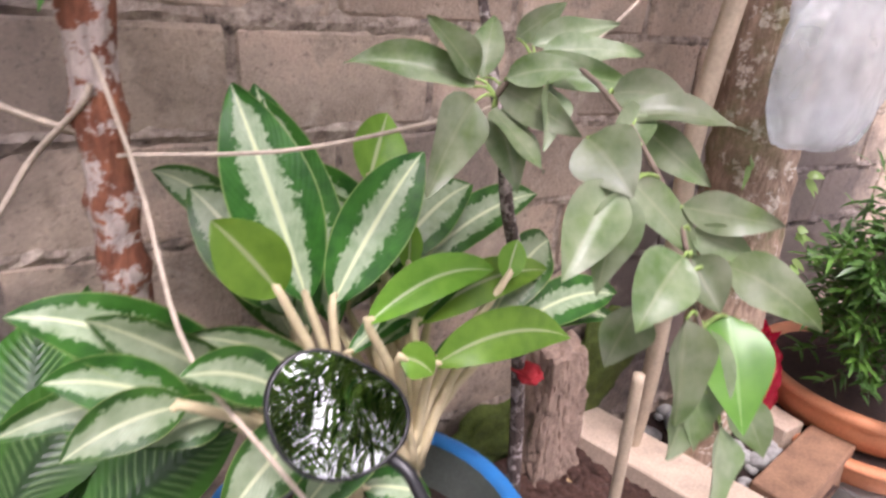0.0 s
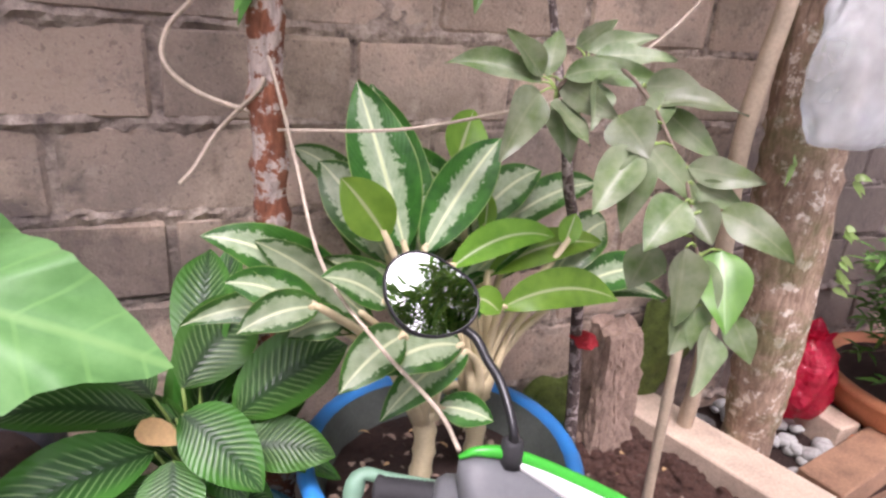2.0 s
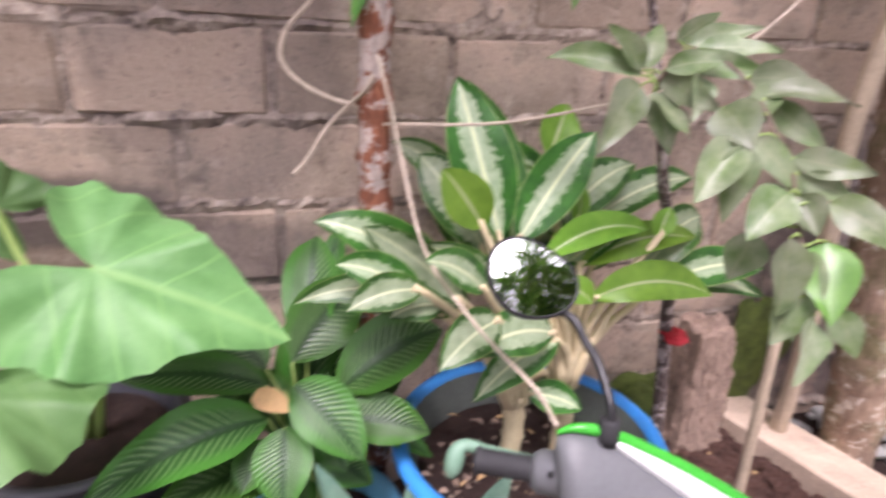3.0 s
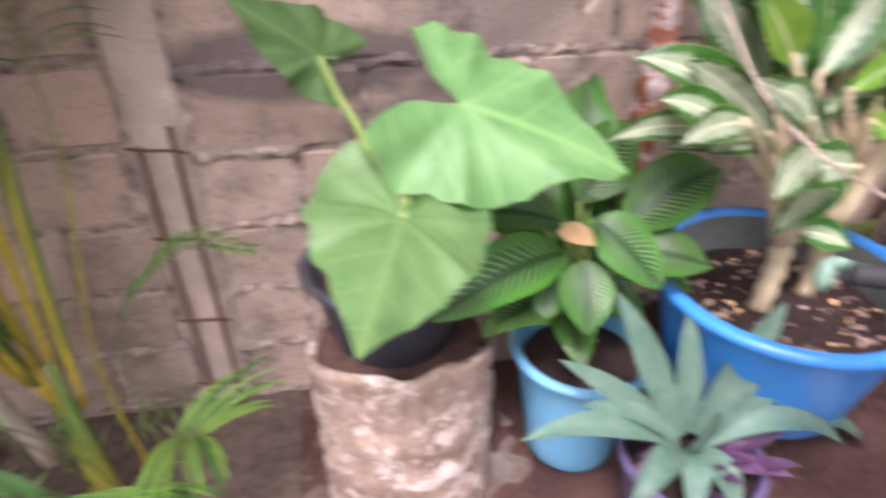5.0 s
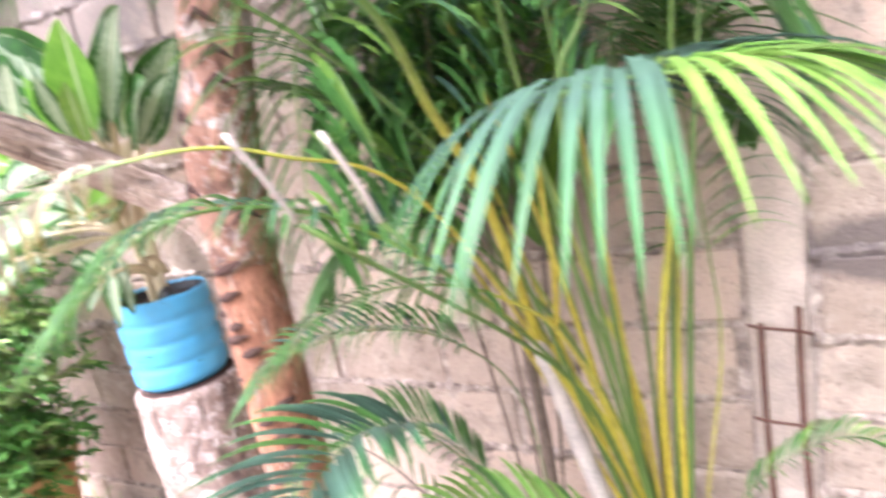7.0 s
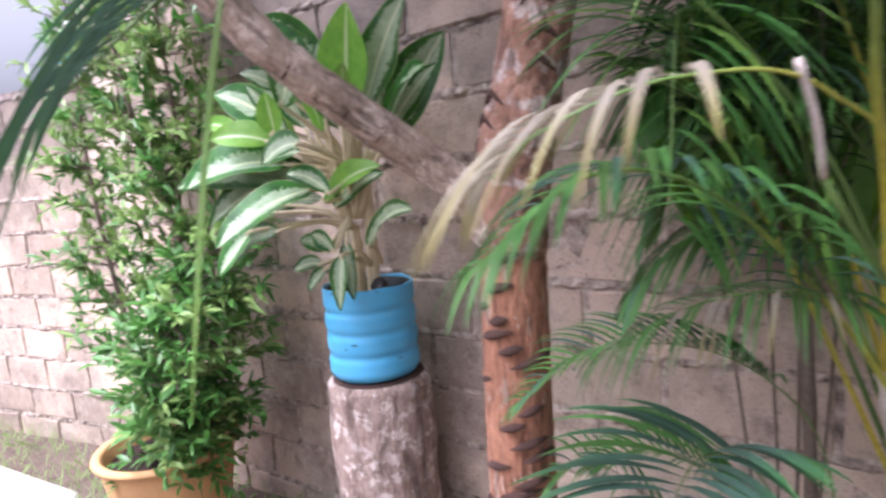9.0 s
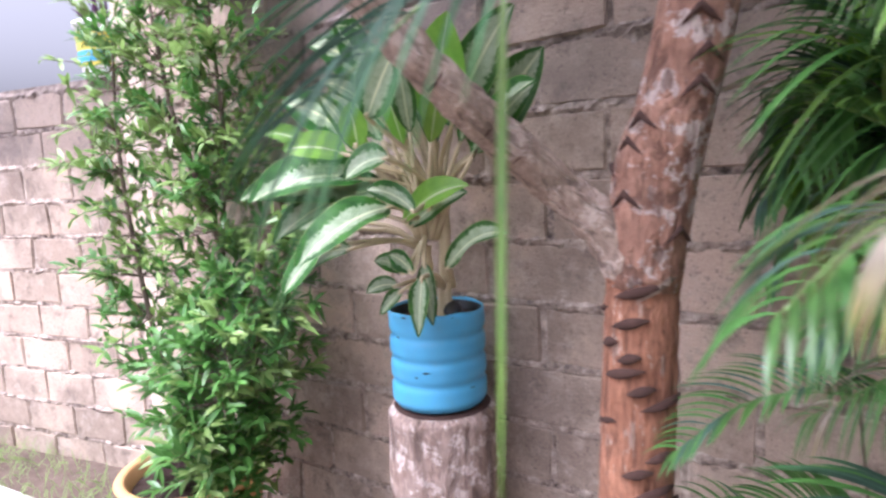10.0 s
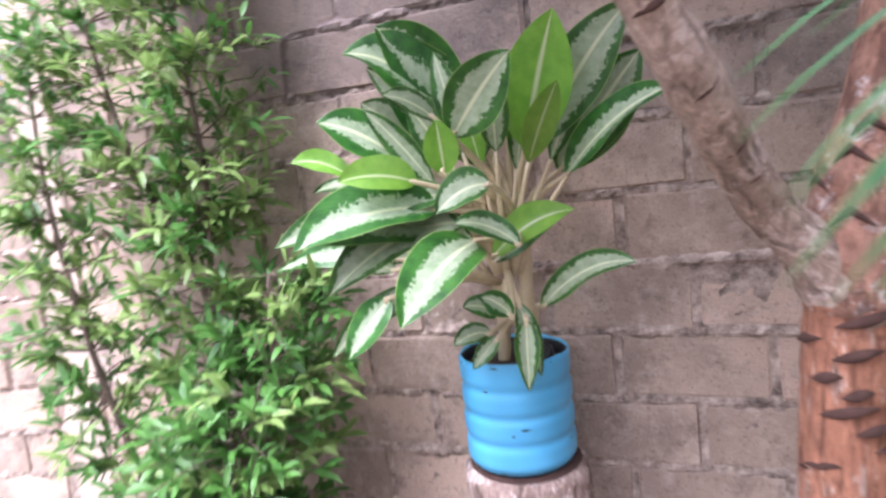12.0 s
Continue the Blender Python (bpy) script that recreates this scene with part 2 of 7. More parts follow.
def mat_bark(name, lo, hi, patch, amount, scale=12, ring=0.0, moss=0.0, furrow=None, fleck=False):
    m, nt, b = nodes_of(name, 0.85)
    mid = geo_noise(nt, scale, 6, 0.65)
    fine = geo_noise(nt, 90, 4, 0.6, (1, 1, 0.3))
    c = ramp(nt, mid, [(0.3, lo), (0.7, hi)])
    c = mix(nt, ramp(nt, geo_noise(nt, scale * (4 if fleck else 1.3), 5, 0.7, (1, 1, 0.22) if fleck else None), [(0.62 - amount, (0, 0, 0)), (0.66 - amount, (0.9, 0.9, 0.9))]), c, patch)
    c = mix(nt, 0.5, c, ramp(nt, fine, [(0.3, (0.15, 0.13, 0.12)), (0.7, (0.75, 0.72, 0.7))]), "OVERLAY")
    if moss:
        c = mix(nt, maths(nt, "MULTIPLY", ramp(nt, geo_noise(nt, 7, 5, 0.7), [(0.45, (0, 0, 0)), (0.6, (1, 1, 1))]), moss), c, (0.10, 0.12, 0.025))
    nt.links.new(c, b.inputs["Base Color"])
    h = maths(nt, "ADD", maths(nt, "MULTIPLY", mid, 1.0), fine)
    if furrow:
        u, v, uv = uv_split(nt)
        mp = nt.nodes.new("ShaderNodeMapping")
        mp.inputs["Scale"].default_value = furrow
        nt.links.new(uv, mp.inputs["Vector"])
        f = nd(nt, "ShaderNodeTexNoise", Scale=1.0, Detail=5.0, Roughness=0.6)
        f.inputs["Distortion"].default_value = 0.6
        nt.links.new(mp.outputs[0], f.inputs["Vector"])
        c = mix(nt, ramp(nt, f.outputs["Fac"], [(0.38, (0.75, 0.75, 0.75)), (0.48, (0, 0, 0))]), c, tuple(0.45 * x for x in lo))
        nt.links.new(c, b.inputs["Base Color"])
        h = maths(nt, "ADD", h, maths(nt, "MULTIPLY", f.outputs["Fac"], 3.0))
    bump(nt, b, h, 0.8, 0.012)
    return m


def mat_soil(name, k):
    """Crumbly red-brown earth; k is how dry and pale it is."""
    m, nt, b = nodes_of(name, 0.95)
    n1 = geo_noise(nt, 55, 8, 0.8)
    n2 = geo_noise(nt, 6, 4)
    tone = lambda *c: tuple(k * x for x in c)
    c = ramp(nt, n1, [(0.3, tone(0.010, 0.005, 0.004)), (0.58, tone(0.055, 0.026, 0.018)), (0.74, tone(0.15, 0.082, 0.058))])
    c = mix(nt, 0.4, c, ramp(nt, n2, [(0.3, tone(0.02, 0.010, 0.007)), (0.7, tone(0.08, 0.041, 0.03))]))
    nt.links.new(c, b.inputs["Base Color"])
    bump(nt, b, n1, 1.0, 0.02)
    return m


def mat_ground():
    m, nt, b = nodes_of("ground_mix", 0.93)
    n1 = geo_noise(nt, 25, 7, 0.7)
    n2 = geo_noise(nt, 1.4, 5)
    earth = ramp(nt, n1, [(0.3, (0.06, 0.042, 0.03)), (0.7, (0.17, 0.125, 0.095))])
    pale = ramp(nt, n1, [(0.3, (0.20, 0.18, 0.16)), (0.7, (0.34, 0.31, 0.28))])
    nt.links.new(mix(nt, ramp(nt, n2, [(0.56, (0, 0, 0)), (0.66, (1, 1, 1))]), earth, pale), b.inputs["Base Color"])
    bump(nt, b, n1, 0.7, 0.012)
    return m


def mat_glossy_plastic(name, col, rough=0.3, var=0.08, dirt=0.3):
    m, nt, b = nodes_of(name, rough)
    c = ramp(nt, geo_noise(nt, 6, 3), [(0.3, tuple(v * (1 - var) for v in col)), (0.7, tuple(min(1, v * (1 + var)) for v in col))])
    c = mix(nt, maths(nt, "MULTIPLY", ramp(nt, geo_noise(nt, 28, 6, 0.7), [(0.52, (0, 0, 0)), (0.7, (1, 1, 1))]), dirt), c, (0.24, 0.2, 0.16))
    nt.links.new(c, b.inputs["Base Color"])
    bump(nt, b, geo_noise(nt, 60, 4), 0.08, 0.004)
    return m


def mat_clear(name, tint, rough=0.12, clear=0.3, scale=26, depth=0.03):
    """Thin crinkled plastic film, glossy and partly see-through."""
    m, nt, b = nodes_of(name, rough)
    b.inputs["Base Color"].default_value = (*tint, 1)
    b.inputs["Coat Weight"].default_value = 0.6
    n = geo_noise(nt, scale, 4, 0.55)
    bump(nt, b, n, 0.9, depth)
    tl = nt.nodes.new("ShaderNodeBsdfTranslucent")
    tl.inputs["Color"].default_value = (*tint, 1)
    film = nt.nodes.new("ShaderNodeMixShader")
    film.inputs[0].default_value = 0.4
    nt.links.new(b.outputs[0], film.inputs[1])
    nt.links.new(tl.outputs[0], film.inputs[2])
    tr = nt.nodes.new("ShaderNodeBsdfTransparent")
    tr.inputs["Color"].default_value = (*tint, 1)
    mx = nt.nodes.new("ShaderNodeMixShader")
    nt.links.new(maths(nt, "MULTIPLY_ADD", geo_noise(nt, 7, 3, 0.5), 1.2, clear - 0.6), mx.inputs[0])
    nt.links.new(film.outputs[0], mx.inputs[1])
    nt.links.new(tr.outputs[0], mx.inputs[2])
    nt.links.new(mx.outputs[0], nt.nodes["Material Output"].inputs["Surface"])
    return m


M_BLOCK, M_MORTAR, M_SOIL, M_DRY_SOIL, M_GROUND = mat_block(), mat_mortar(), mat_soil("soil", 1.0), mat_soil("dry_soil", 2.6), mat_ground()
M_VAR, M_STRIPE, M_TARO = mat_variegated(), mat_striped(), mat_taro()
M_YOUNG = mat_leaf("young_leaf", (0.09, 0.24, 0.02), (0.20, 0.40, 0.045), 0.4, 0.4, (0.5, 0.6, 0.3))
M_CITRUS = mat_leaf("dusty_leaf", (0.035, 0.085, 0.025), (0.12, 0.18, 0.06), 0.35, 0.2, (0.17, 0.22, 0.10), 0.6)
M_CITRUS_NEW = mat_leaf("fresh_leaf", (0.05, 0.15, 0.02), (0.12, 0.27, 0.04), 0.35, 0.25, (0.2, 0.36, 0.1))
M_AGAVE = mat_leaf("bluegreen_leaf", (0.045, 0.115, 0.08), (0.11, 0.215, 0.155), 0.45, 0.1, None, 0.15)
M_PALM = mat_leaf("palm_leaflet", (0.03, 0.095, 0.022), (0.075, 0.18, 0.04), 0.33, 0.25)
M_PALM_LIGHT = mat_leaf("palm_leaflet_pale", (0.08, 0.20, 0.035), (0.19, 0.33, 0.06), 0.4, 0.35)
M_PALM_DRY = mat_leaf("palm_leaflet_dry", (0.17, 0.145, 0.105), (0.28, 0.245, 0.185), 0.8, 0.3, tips=(0.22, 0.19, 0.055))
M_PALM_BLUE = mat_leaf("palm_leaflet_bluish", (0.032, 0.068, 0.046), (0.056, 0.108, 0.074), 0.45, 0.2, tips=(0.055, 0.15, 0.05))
M_SHRUB = mat_leaf("shrub_leaf", (0.04, 0.13, 0.025), (0.10, 0.24, 0.045), 0.38, 0.3)
M_SHRUB_PALE = mat_leaf("shrub_leaf_pale", (0.14, 0.27, 0.05), (0.26, 0.38, 0.12), 0.4, 0.35)
M_PURPLE = mat_leaf("purple_leaf", (0.05, 0.018, 0.05), (0.13, 0.06, 0.13), 0.45, 0.2)
M_DEAD = plain("dead_leaf", (0.55, 0.36, 0.17), 0.8, 0.25)
M_STALK = plain("pale_stalk", (0.55, 0.47, 0.29), 0.5, 0.15, 20)
M_GREENSTALK = plain("green_stalk", (0.24, 0.36, 0.09), 0.45, 0.15, 20)
def mat_petiole():
    """Yellow at the foot, green further up the stalk."""
    m, nt, b = nodes_of("yellow_petiole", 0.4)
    u, v, uv = uv_split(nt)
    n = geo_noise(nt, 9, 4)
    c = ramp(nt, maths(nt, "ADD", v, maths(nt, "MULTIPLY_ADD", n, 0.3, -0.15)), [(0.1, (0.42, 0.33, 0.03)), (0.33, (0.36, 0.33, 0.04)), (0.6, (0.11, 0.2, 0.04))])
    c = mix(nt, 0.5, c, ramp(nt, geo_noise(nt, 60, 4), [(0.3, (0.3, 0.3, 0.3)), (0.7, (0.7, 0.7, 0.7))]), "OVERLAY")
    nt.links.new(c, b.inputs["Base Color"])
    return m


M_YELLOW = mat_petiole()
M_PALMSTALK = plain("palm_stalk", (0.085, 0.15, 0.03), 0.45, 0.2, 20)
M_WHITESTALK = plain("bleached_stalk", (0.46, 0.40, 0.35), 0.75, 0.3, 14)
M_RED_BARK = mat_bark("red_bark", (0.14, 0.045, 0.025), (0.32, 0.125, 0.065), (0.52, 0.46, 0.42), 0.12, 17)
M_BROWN_BARK = mat_bark("brown_bark", (0.30, 0.125, 0.068), (0.50, 0.245, 0.145), (0.58, 0.46, 0.37), 0.05, 9, furrow=(30, 10, 1), fleck=True)
M_BROWN_UPPER = mat_bark("brown_upper_bark", (0.26, 0.13, 0.085), (0.49, 0.29, 0.205), (0.58, 0.50, 0.45), 0.09, 12, furrow=(16, 14, 1))
M_GREY_BARK = mat_bark("grey_bark", (0.31, 0.225, 0.17), (0.56, 0.45, 0.36), (0.62, 0.53, 0.45), 0.08, 12, furrow=(13, 14, 1))
M_SCAR = plain("bark_scar", (0.07, 0.035, 0.025), 0.9, 0.3, 30)
M_MOSS_BARK = mat_bark("mottled_bark", (0.22, 0.145, 0.10), (0.46, 0.34, 0.25), (0.72, 0.65, 0.56), 0.07, 15, moss=0.55)
M_STUMP = mat_bark("stump_bark", (0.22, 0.15, 0.115), (0.42, 0.33, 0.28), (0.60, 0.53, 0.48), 0.09, 13, furrow=(16, 5, 1))
M_TWIG = plain("twig", (0.16, 0.12, 0.09), 0.85, 0.3, 30)
M_DARK_BARK = mat_bark("dark_bark", (0.06, 0.043, 0.04), (0.15, 0.115, 0.10), (0.52, 0.46, 0.44), 0.10, 30)
M_VINE = plain("dry_vine", (0.50, 0.42, 0.33), 0.85, 0.25, 30)
M_BAMBOO = plain("bamboo", (0.45, 0.36, 0.26), 0.6, 0.2, 18)
M_WOOD = plain("sawn_wood", (0.52, 0.41, 0.31), 0.85, 0.28, 13, 0.4)
M_WOOD_DARK = plain("brown_plank", (0.24, 0.135, 0.08), 0.8, 0.42, 12, 0.4)
M_BLUE = mat_glossy_plastic("blue_plastic", (0.03, 0.23, 0.60), 0.35, 0.12, 0.12)
M_LBLUE = mat_glossy_plastic("pale_blue_plastic", (0.14, 0.42, 0.60), 0.4, 0.1, 0.25)
M_CYAN = mat_glossy_plastic("sky_blue_paint", (0.085, 0.41, 0.66), 0.4, 0.1, 0.12)
M_BLACKPL = mat_glossy_plastic("black_plastic", (0.045, 0.047, 0.058), 0.45, 0.2, 0.25)
M_PURPLEPL = mat_glossy_plastic("purple_plastic", (0.10, 0.08, 0.16), 0.5, 0.2, 0.2)
M_TERRA = plain("terracotta", (0.50, 0.20, 0.095), 0.7, 0.2, 7)
M_ORANGE = plain("orange_clay", (0.58, 0.33, 0.14), 0.7, 0.15, 7)
M_STONE = plain("grey_stone", (0.34, 0.34, 0.32), 0.85, 0.3, 25, 0.5)
M_COLUMN = plain("column_concrete", (0.50, 0.415, 0.335), 0.95, 0.32, 9, 0.8)
M_CONC = plain("pale_concrete", (0.50, 0.48, 0.45), 0.9, 0.15, 4, 0.3)
M_DRUM = mat_bark("crusted_drum", (0.20, 0.135, 0.09), (0.46, 0.37, 0.29), (0.62, 0.56, 0.49), 0.09, 13)
M_RUST = plain("rusty_iron", (0.13, 0.06, 0.04), 0.9, 0.35, 60)
M_EARTH = plain("brown_earth", (0.085, 0.045, 0.034), 0.95, 0.5, 22, 0.8)
M_RUBBER = plain("black_rubber", (0.022, 0.022, 0.024), 0.75, 0.2, 40)
M_BLACK = plain("black_paint", (0.012, 0.012, 0.014), 0.35, 0.1, 20, 0.03)
M_GREYPL = plain("grey_plastic", (0.11, 0.115, 0.12), 0.5, 0.12, 20, 0.1)
M_GREENPAINT = plain("green_paint", (0.03, 0.36, 0.03), 0.25, 0.06, 6, 0.02)
M_WHITEPAINT = plain("white_paint", (0.78, 0.80, 0.78), 0.25, 0.04, 6, 0.02)
M_LEVER = plain("grey_green_lever", (0.15, 0.27, 0.19), 0.5, 0.12, 20)
M_STEEL = plain("steel", (0.55, 0.55, 0.56), 0.35, 0.1, 20, 0.05, 0.9)
M_MIRROR = nodes_of("mirror_glass", 0.02, 1.0)[0]
M_MIRROR.node_tree.nodes["Principled BSDF"].inputs["Base Color"].default_value = (0.85, 0.87, 0.86, 1)
M_FILM = mat_clear("clear_film", (0.90, 0.94, 0.96), 0.1, 0.55, 12, 0.02)
M_RED_FILM = mat_clear("red_film", (0.72, 0.03, 0.08), 0.08, 0.25, 22, 0.05)
M_YELLOWPL = plain("yellow_label", (0.72, 0.60, 0.10), 0.4, 0.08)
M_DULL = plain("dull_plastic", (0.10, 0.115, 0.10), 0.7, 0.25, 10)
M_RUBBLE = plain("rubble", (0.30, 0.215, 0.165), 0.95, 0.4, 22, 0.9)
M_MOSS = plain("moss", (0.08, 0.11, 0.02), 0.95, 0.45, 25, 1.0)

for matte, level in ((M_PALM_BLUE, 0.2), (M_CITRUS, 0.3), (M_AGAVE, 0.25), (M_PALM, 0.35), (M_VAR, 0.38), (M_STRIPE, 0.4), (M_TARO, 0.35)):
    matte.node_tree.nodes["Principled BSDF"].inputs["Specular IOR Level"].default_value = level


# ---- geometry helpers ----
class Geo:
    """Collects vertices, faces and their texture coordinates for one mesh."""

    def __init__(self):
        self.v, self.f, self.uv = [], [], []

    def add(self, verts, faces, uvs=None):
        n = len(self.v)
        self.v += [tuple(p) for p in verts]
        self.f += [tuple(i + n for i in f) for f in faces]
        uvs = uvs if uvs is not None else [(0.5, 0.5)] * len(verts)
        self.uv += [tuple(u) for u in uvs]

    def mesh(self, name, mat, smooth=True):
        me = bpy.data.meshes.new(name)
        me.from_pydata(self.v, [], self.f)
        lay = me.uv_layers.new(name="UVMap")
        idx = np.empty(len(me.loops), dtype=np.int32)
        me.loops.foreach_get("vertex_index", idx)
        lay.data.foreach_set("uv", np.array(self.uv, dtype=np.float32)[idx].ravel())
        if smooth:
            me.polygons.foreach_set("use_smooth", [True] * len(me.polygons))
        me.materials.append(mat)
        me.update()
        return me


def part(name, geo, material, parent=None, label="", smooth=True):
    """One mesh object out of a Geo or a bmesh, under a thing or a part."""
    if isinstance(geo, Geo):
        me = geo.mesh(name, material, smooth)
    else:
        me = bpy.data.meshes.new(name)
        geo.to_mesh(me)
        geo.free()
        me.materials.append(material)
        if smooth:
            me.polygons.foreach_set("use_smooth", [True] * len(me.polygons))
    ob = new(name, me)
    if parent:
        ob.parent = parent
    if label:
        ob["label"] = label
    return ob


def thing(name, label, category, group="", kind=""):
    return tagged(new(name), label, category, group, kind)


def V(*a):
    return Vector(a)


def rings(geo, pts, radii, sides=8, wob=0.0, rnd=None, closed=True):
    """A tube along pts with the given radii."""
    pts = [Vector(p) for p in pts]
    n = len(pts)
    if not isinstance(radii, (list, tuple)):
        radii = [radii] * n
    vs, uvs, fs = [], [], []
    ref = None
    for i, p in enumerate(pts):
        t = (pts[min(i + 1, n - 1)] - pts[max(i - 1, 0)]).normalized()
        if ref is None:
            ref = t.orthogonal().normalized()
        ref = (ref - t * ref.dot(t)).normalized()
        b = t.cross(ref)
        for k in range(sides):
            a = 2 * math.pi * k / sides
            r = radii[i] * (1 + (rnd.uniform(-wob, wob) if rnd else 0))
            vs.append(p + ref * math.cos(a) * r + b * math.sin(a) * r)
            uvs.append((k / sides, i / max(1, n - 1)))
    for i in range(n - 1):
        for k in range(sides):
            a, b2 = i * sides + k, i * sides + (k + 1) % sides
            fs.append((a, b2, b2 + sides, a + sides))
    if closed:
        fs.append(tuple(range(sides))[::-1])
        fs.append(tuple((n - 1) * sides + k for k in range(sides)))
    geo.add(vs, fs, uvs)


def curve_pts(ctrl, n=10):
    """A smooth line through the control points."""
    c = [Vector(p) for p in ctrl]
    c = [c[0] * 2 - c[1]] + c + [c[-1] * 2 - c[-2]]
    out = []
    seg = len(c) - 3
    for j in range(n + 1):
        s = j / n * seg
        i = min(int(s), seg - 1)
        u = s - i
        p0, p1, p2, p3 = c[i:i + 4]
        out.append(0.5 * (2 * p1 + (p2 - p0) * u + (2 * p0 - 5 * p1 + 4 * p2 - p3) * u * u + (3 * p1 - p0 - 3 * p2 + p3) * u ** 3))
    return out


def taper(r0, r1, n, power=1.0):
    return [r0 + (r1 - r0) * (i / (n - 1)) ** power for i in range(n)]


def lathe(geo, profile, sides=32, centre=(0, 0, 0), wob=0.0, rnd=None):
    vs, uvs, fs = [], [], []
    for i, (r, z) in enumerate(profile):
        for k in range(sides):
            a = 2 * math.pi * k / sides
            rr = r * (1 + (rnd.uniform(-wob, wob) if rnd else 0))
            vs.append((centre[0] + math.cos(a) * rr, centre[1] + math.sin(a) * rr, centre[2] + z))
            uvs.append((k / sides, i / (len(profile) - 1)))
    for i in range(len(profile) - 1):
        for k in range(sides):
            a, b = i * sides + k, i * sides + (k + 1) % sides
            fs.append((a, b, b + sides, a + sides))
    geo.add(vs, fs, uvs)


def bevel_box(size, bev=0.004, m=None, seg=1):
    bm = bmesh.new()
    bmesh.ops.create_cube(bm, size=1)
    bmesh.ops.scale(bm, vec=size, verts=bm.verts)
    if bev:
        bmesh.ops.bevel(bm, geom=bm.edges[:], offset=bev, segments=seg, affect="EDGES")
    if m is not None:
        bmesh.ops.transform(bm, matrix=m, verts=bm.verts)
    return bm


SHAPES = {
    "lance": lambda s: math.sin(math.pi * min(1, max(0, s)) ** 0.85) ** 0.75,
    "oval": lambda s: math.sin(math.pi * s ** 0.8) ** 0.65,
    "strap": lambda s: min(1, 0.55 + 1.1 * s) * (1 - s ** 3.2) ** 0.9,
    "citrus": lambda s: math.sin(math.pi * s ** 0.68) ** 0.9,
}


def blade(geo, base, tip, width, sag=0.12, face=(0, -0.4, 1), shape="lance", nv=10, nu=4, fold=0.18, wave=0.03, rnd=None, end=0.0):
    """A leaf blade from base to tip, arched by sag (part of its length), its upper side towards face."""
    b, t = Vector(base), Vector(tip)
    ln = (t - b).length
    f = Vector(face).normalized()
    c = (b + t) / 2 + Vector((0, 0, 1)) * sag * ln * 2
    e = t - Vector((0, 0, 1)) * end * ln
    prof = SHAPES[shape]
    ph = rnd.uniform(0, 6.28) if rnd else 0
    vs, uvs, fs = [], [], []
    for i in range(nv + 1):
        s = i / nv
        p = b * (1 - s) ** 2 + c * 2 * s * (1 - s) + e * s * s
        d = ((c - b) * (1 - s) + (e - c) * s).normalized()
        side = d.cross(f)
        if side.length < 0.05:
            side = d.cross(Vector((1, 0, 0.2)))
        side.normalize()
        nrm = side.cross(d).normalized()
        w = width / 2 * prof(min(0.995, max(0.004, s)))
        for k in range(nu + 1):
            q = 2 * k / nu - 1
            lift = abs(q) * fold * w + wave * ln * 0.35 * math.sin(s * 9 + ph + q) * q * q
            vs.append(p + side * q * w + nrm * lift)
            uvs.append((0.5 + q / 2, s))
    for i in range(nv):
        for k in range(nu):
            a = i * (nu + 1) + k
            fs.append((a, a + 1, a + nu + 2, a + nu + 1))
    geo.add(vs, fs, uvs)


def leaf_part(parent, material, *a, name="leaf", label="", **k):
    g = Geo()
    blade(g, *a, **k)
    return part(name, g, material, parent, label)


def stem_part(parent, material, ctrl, r0, r1, n=8, sides=7, name="stem", label=""):
    g = Geo()
    rings(g, curve_pts(ctrl, n), taper(r0, r1, n + 1), sides)
    return part(name, g, material, parent, label)


def stuff(ob):
    return tagged(ob, kind="stuff")


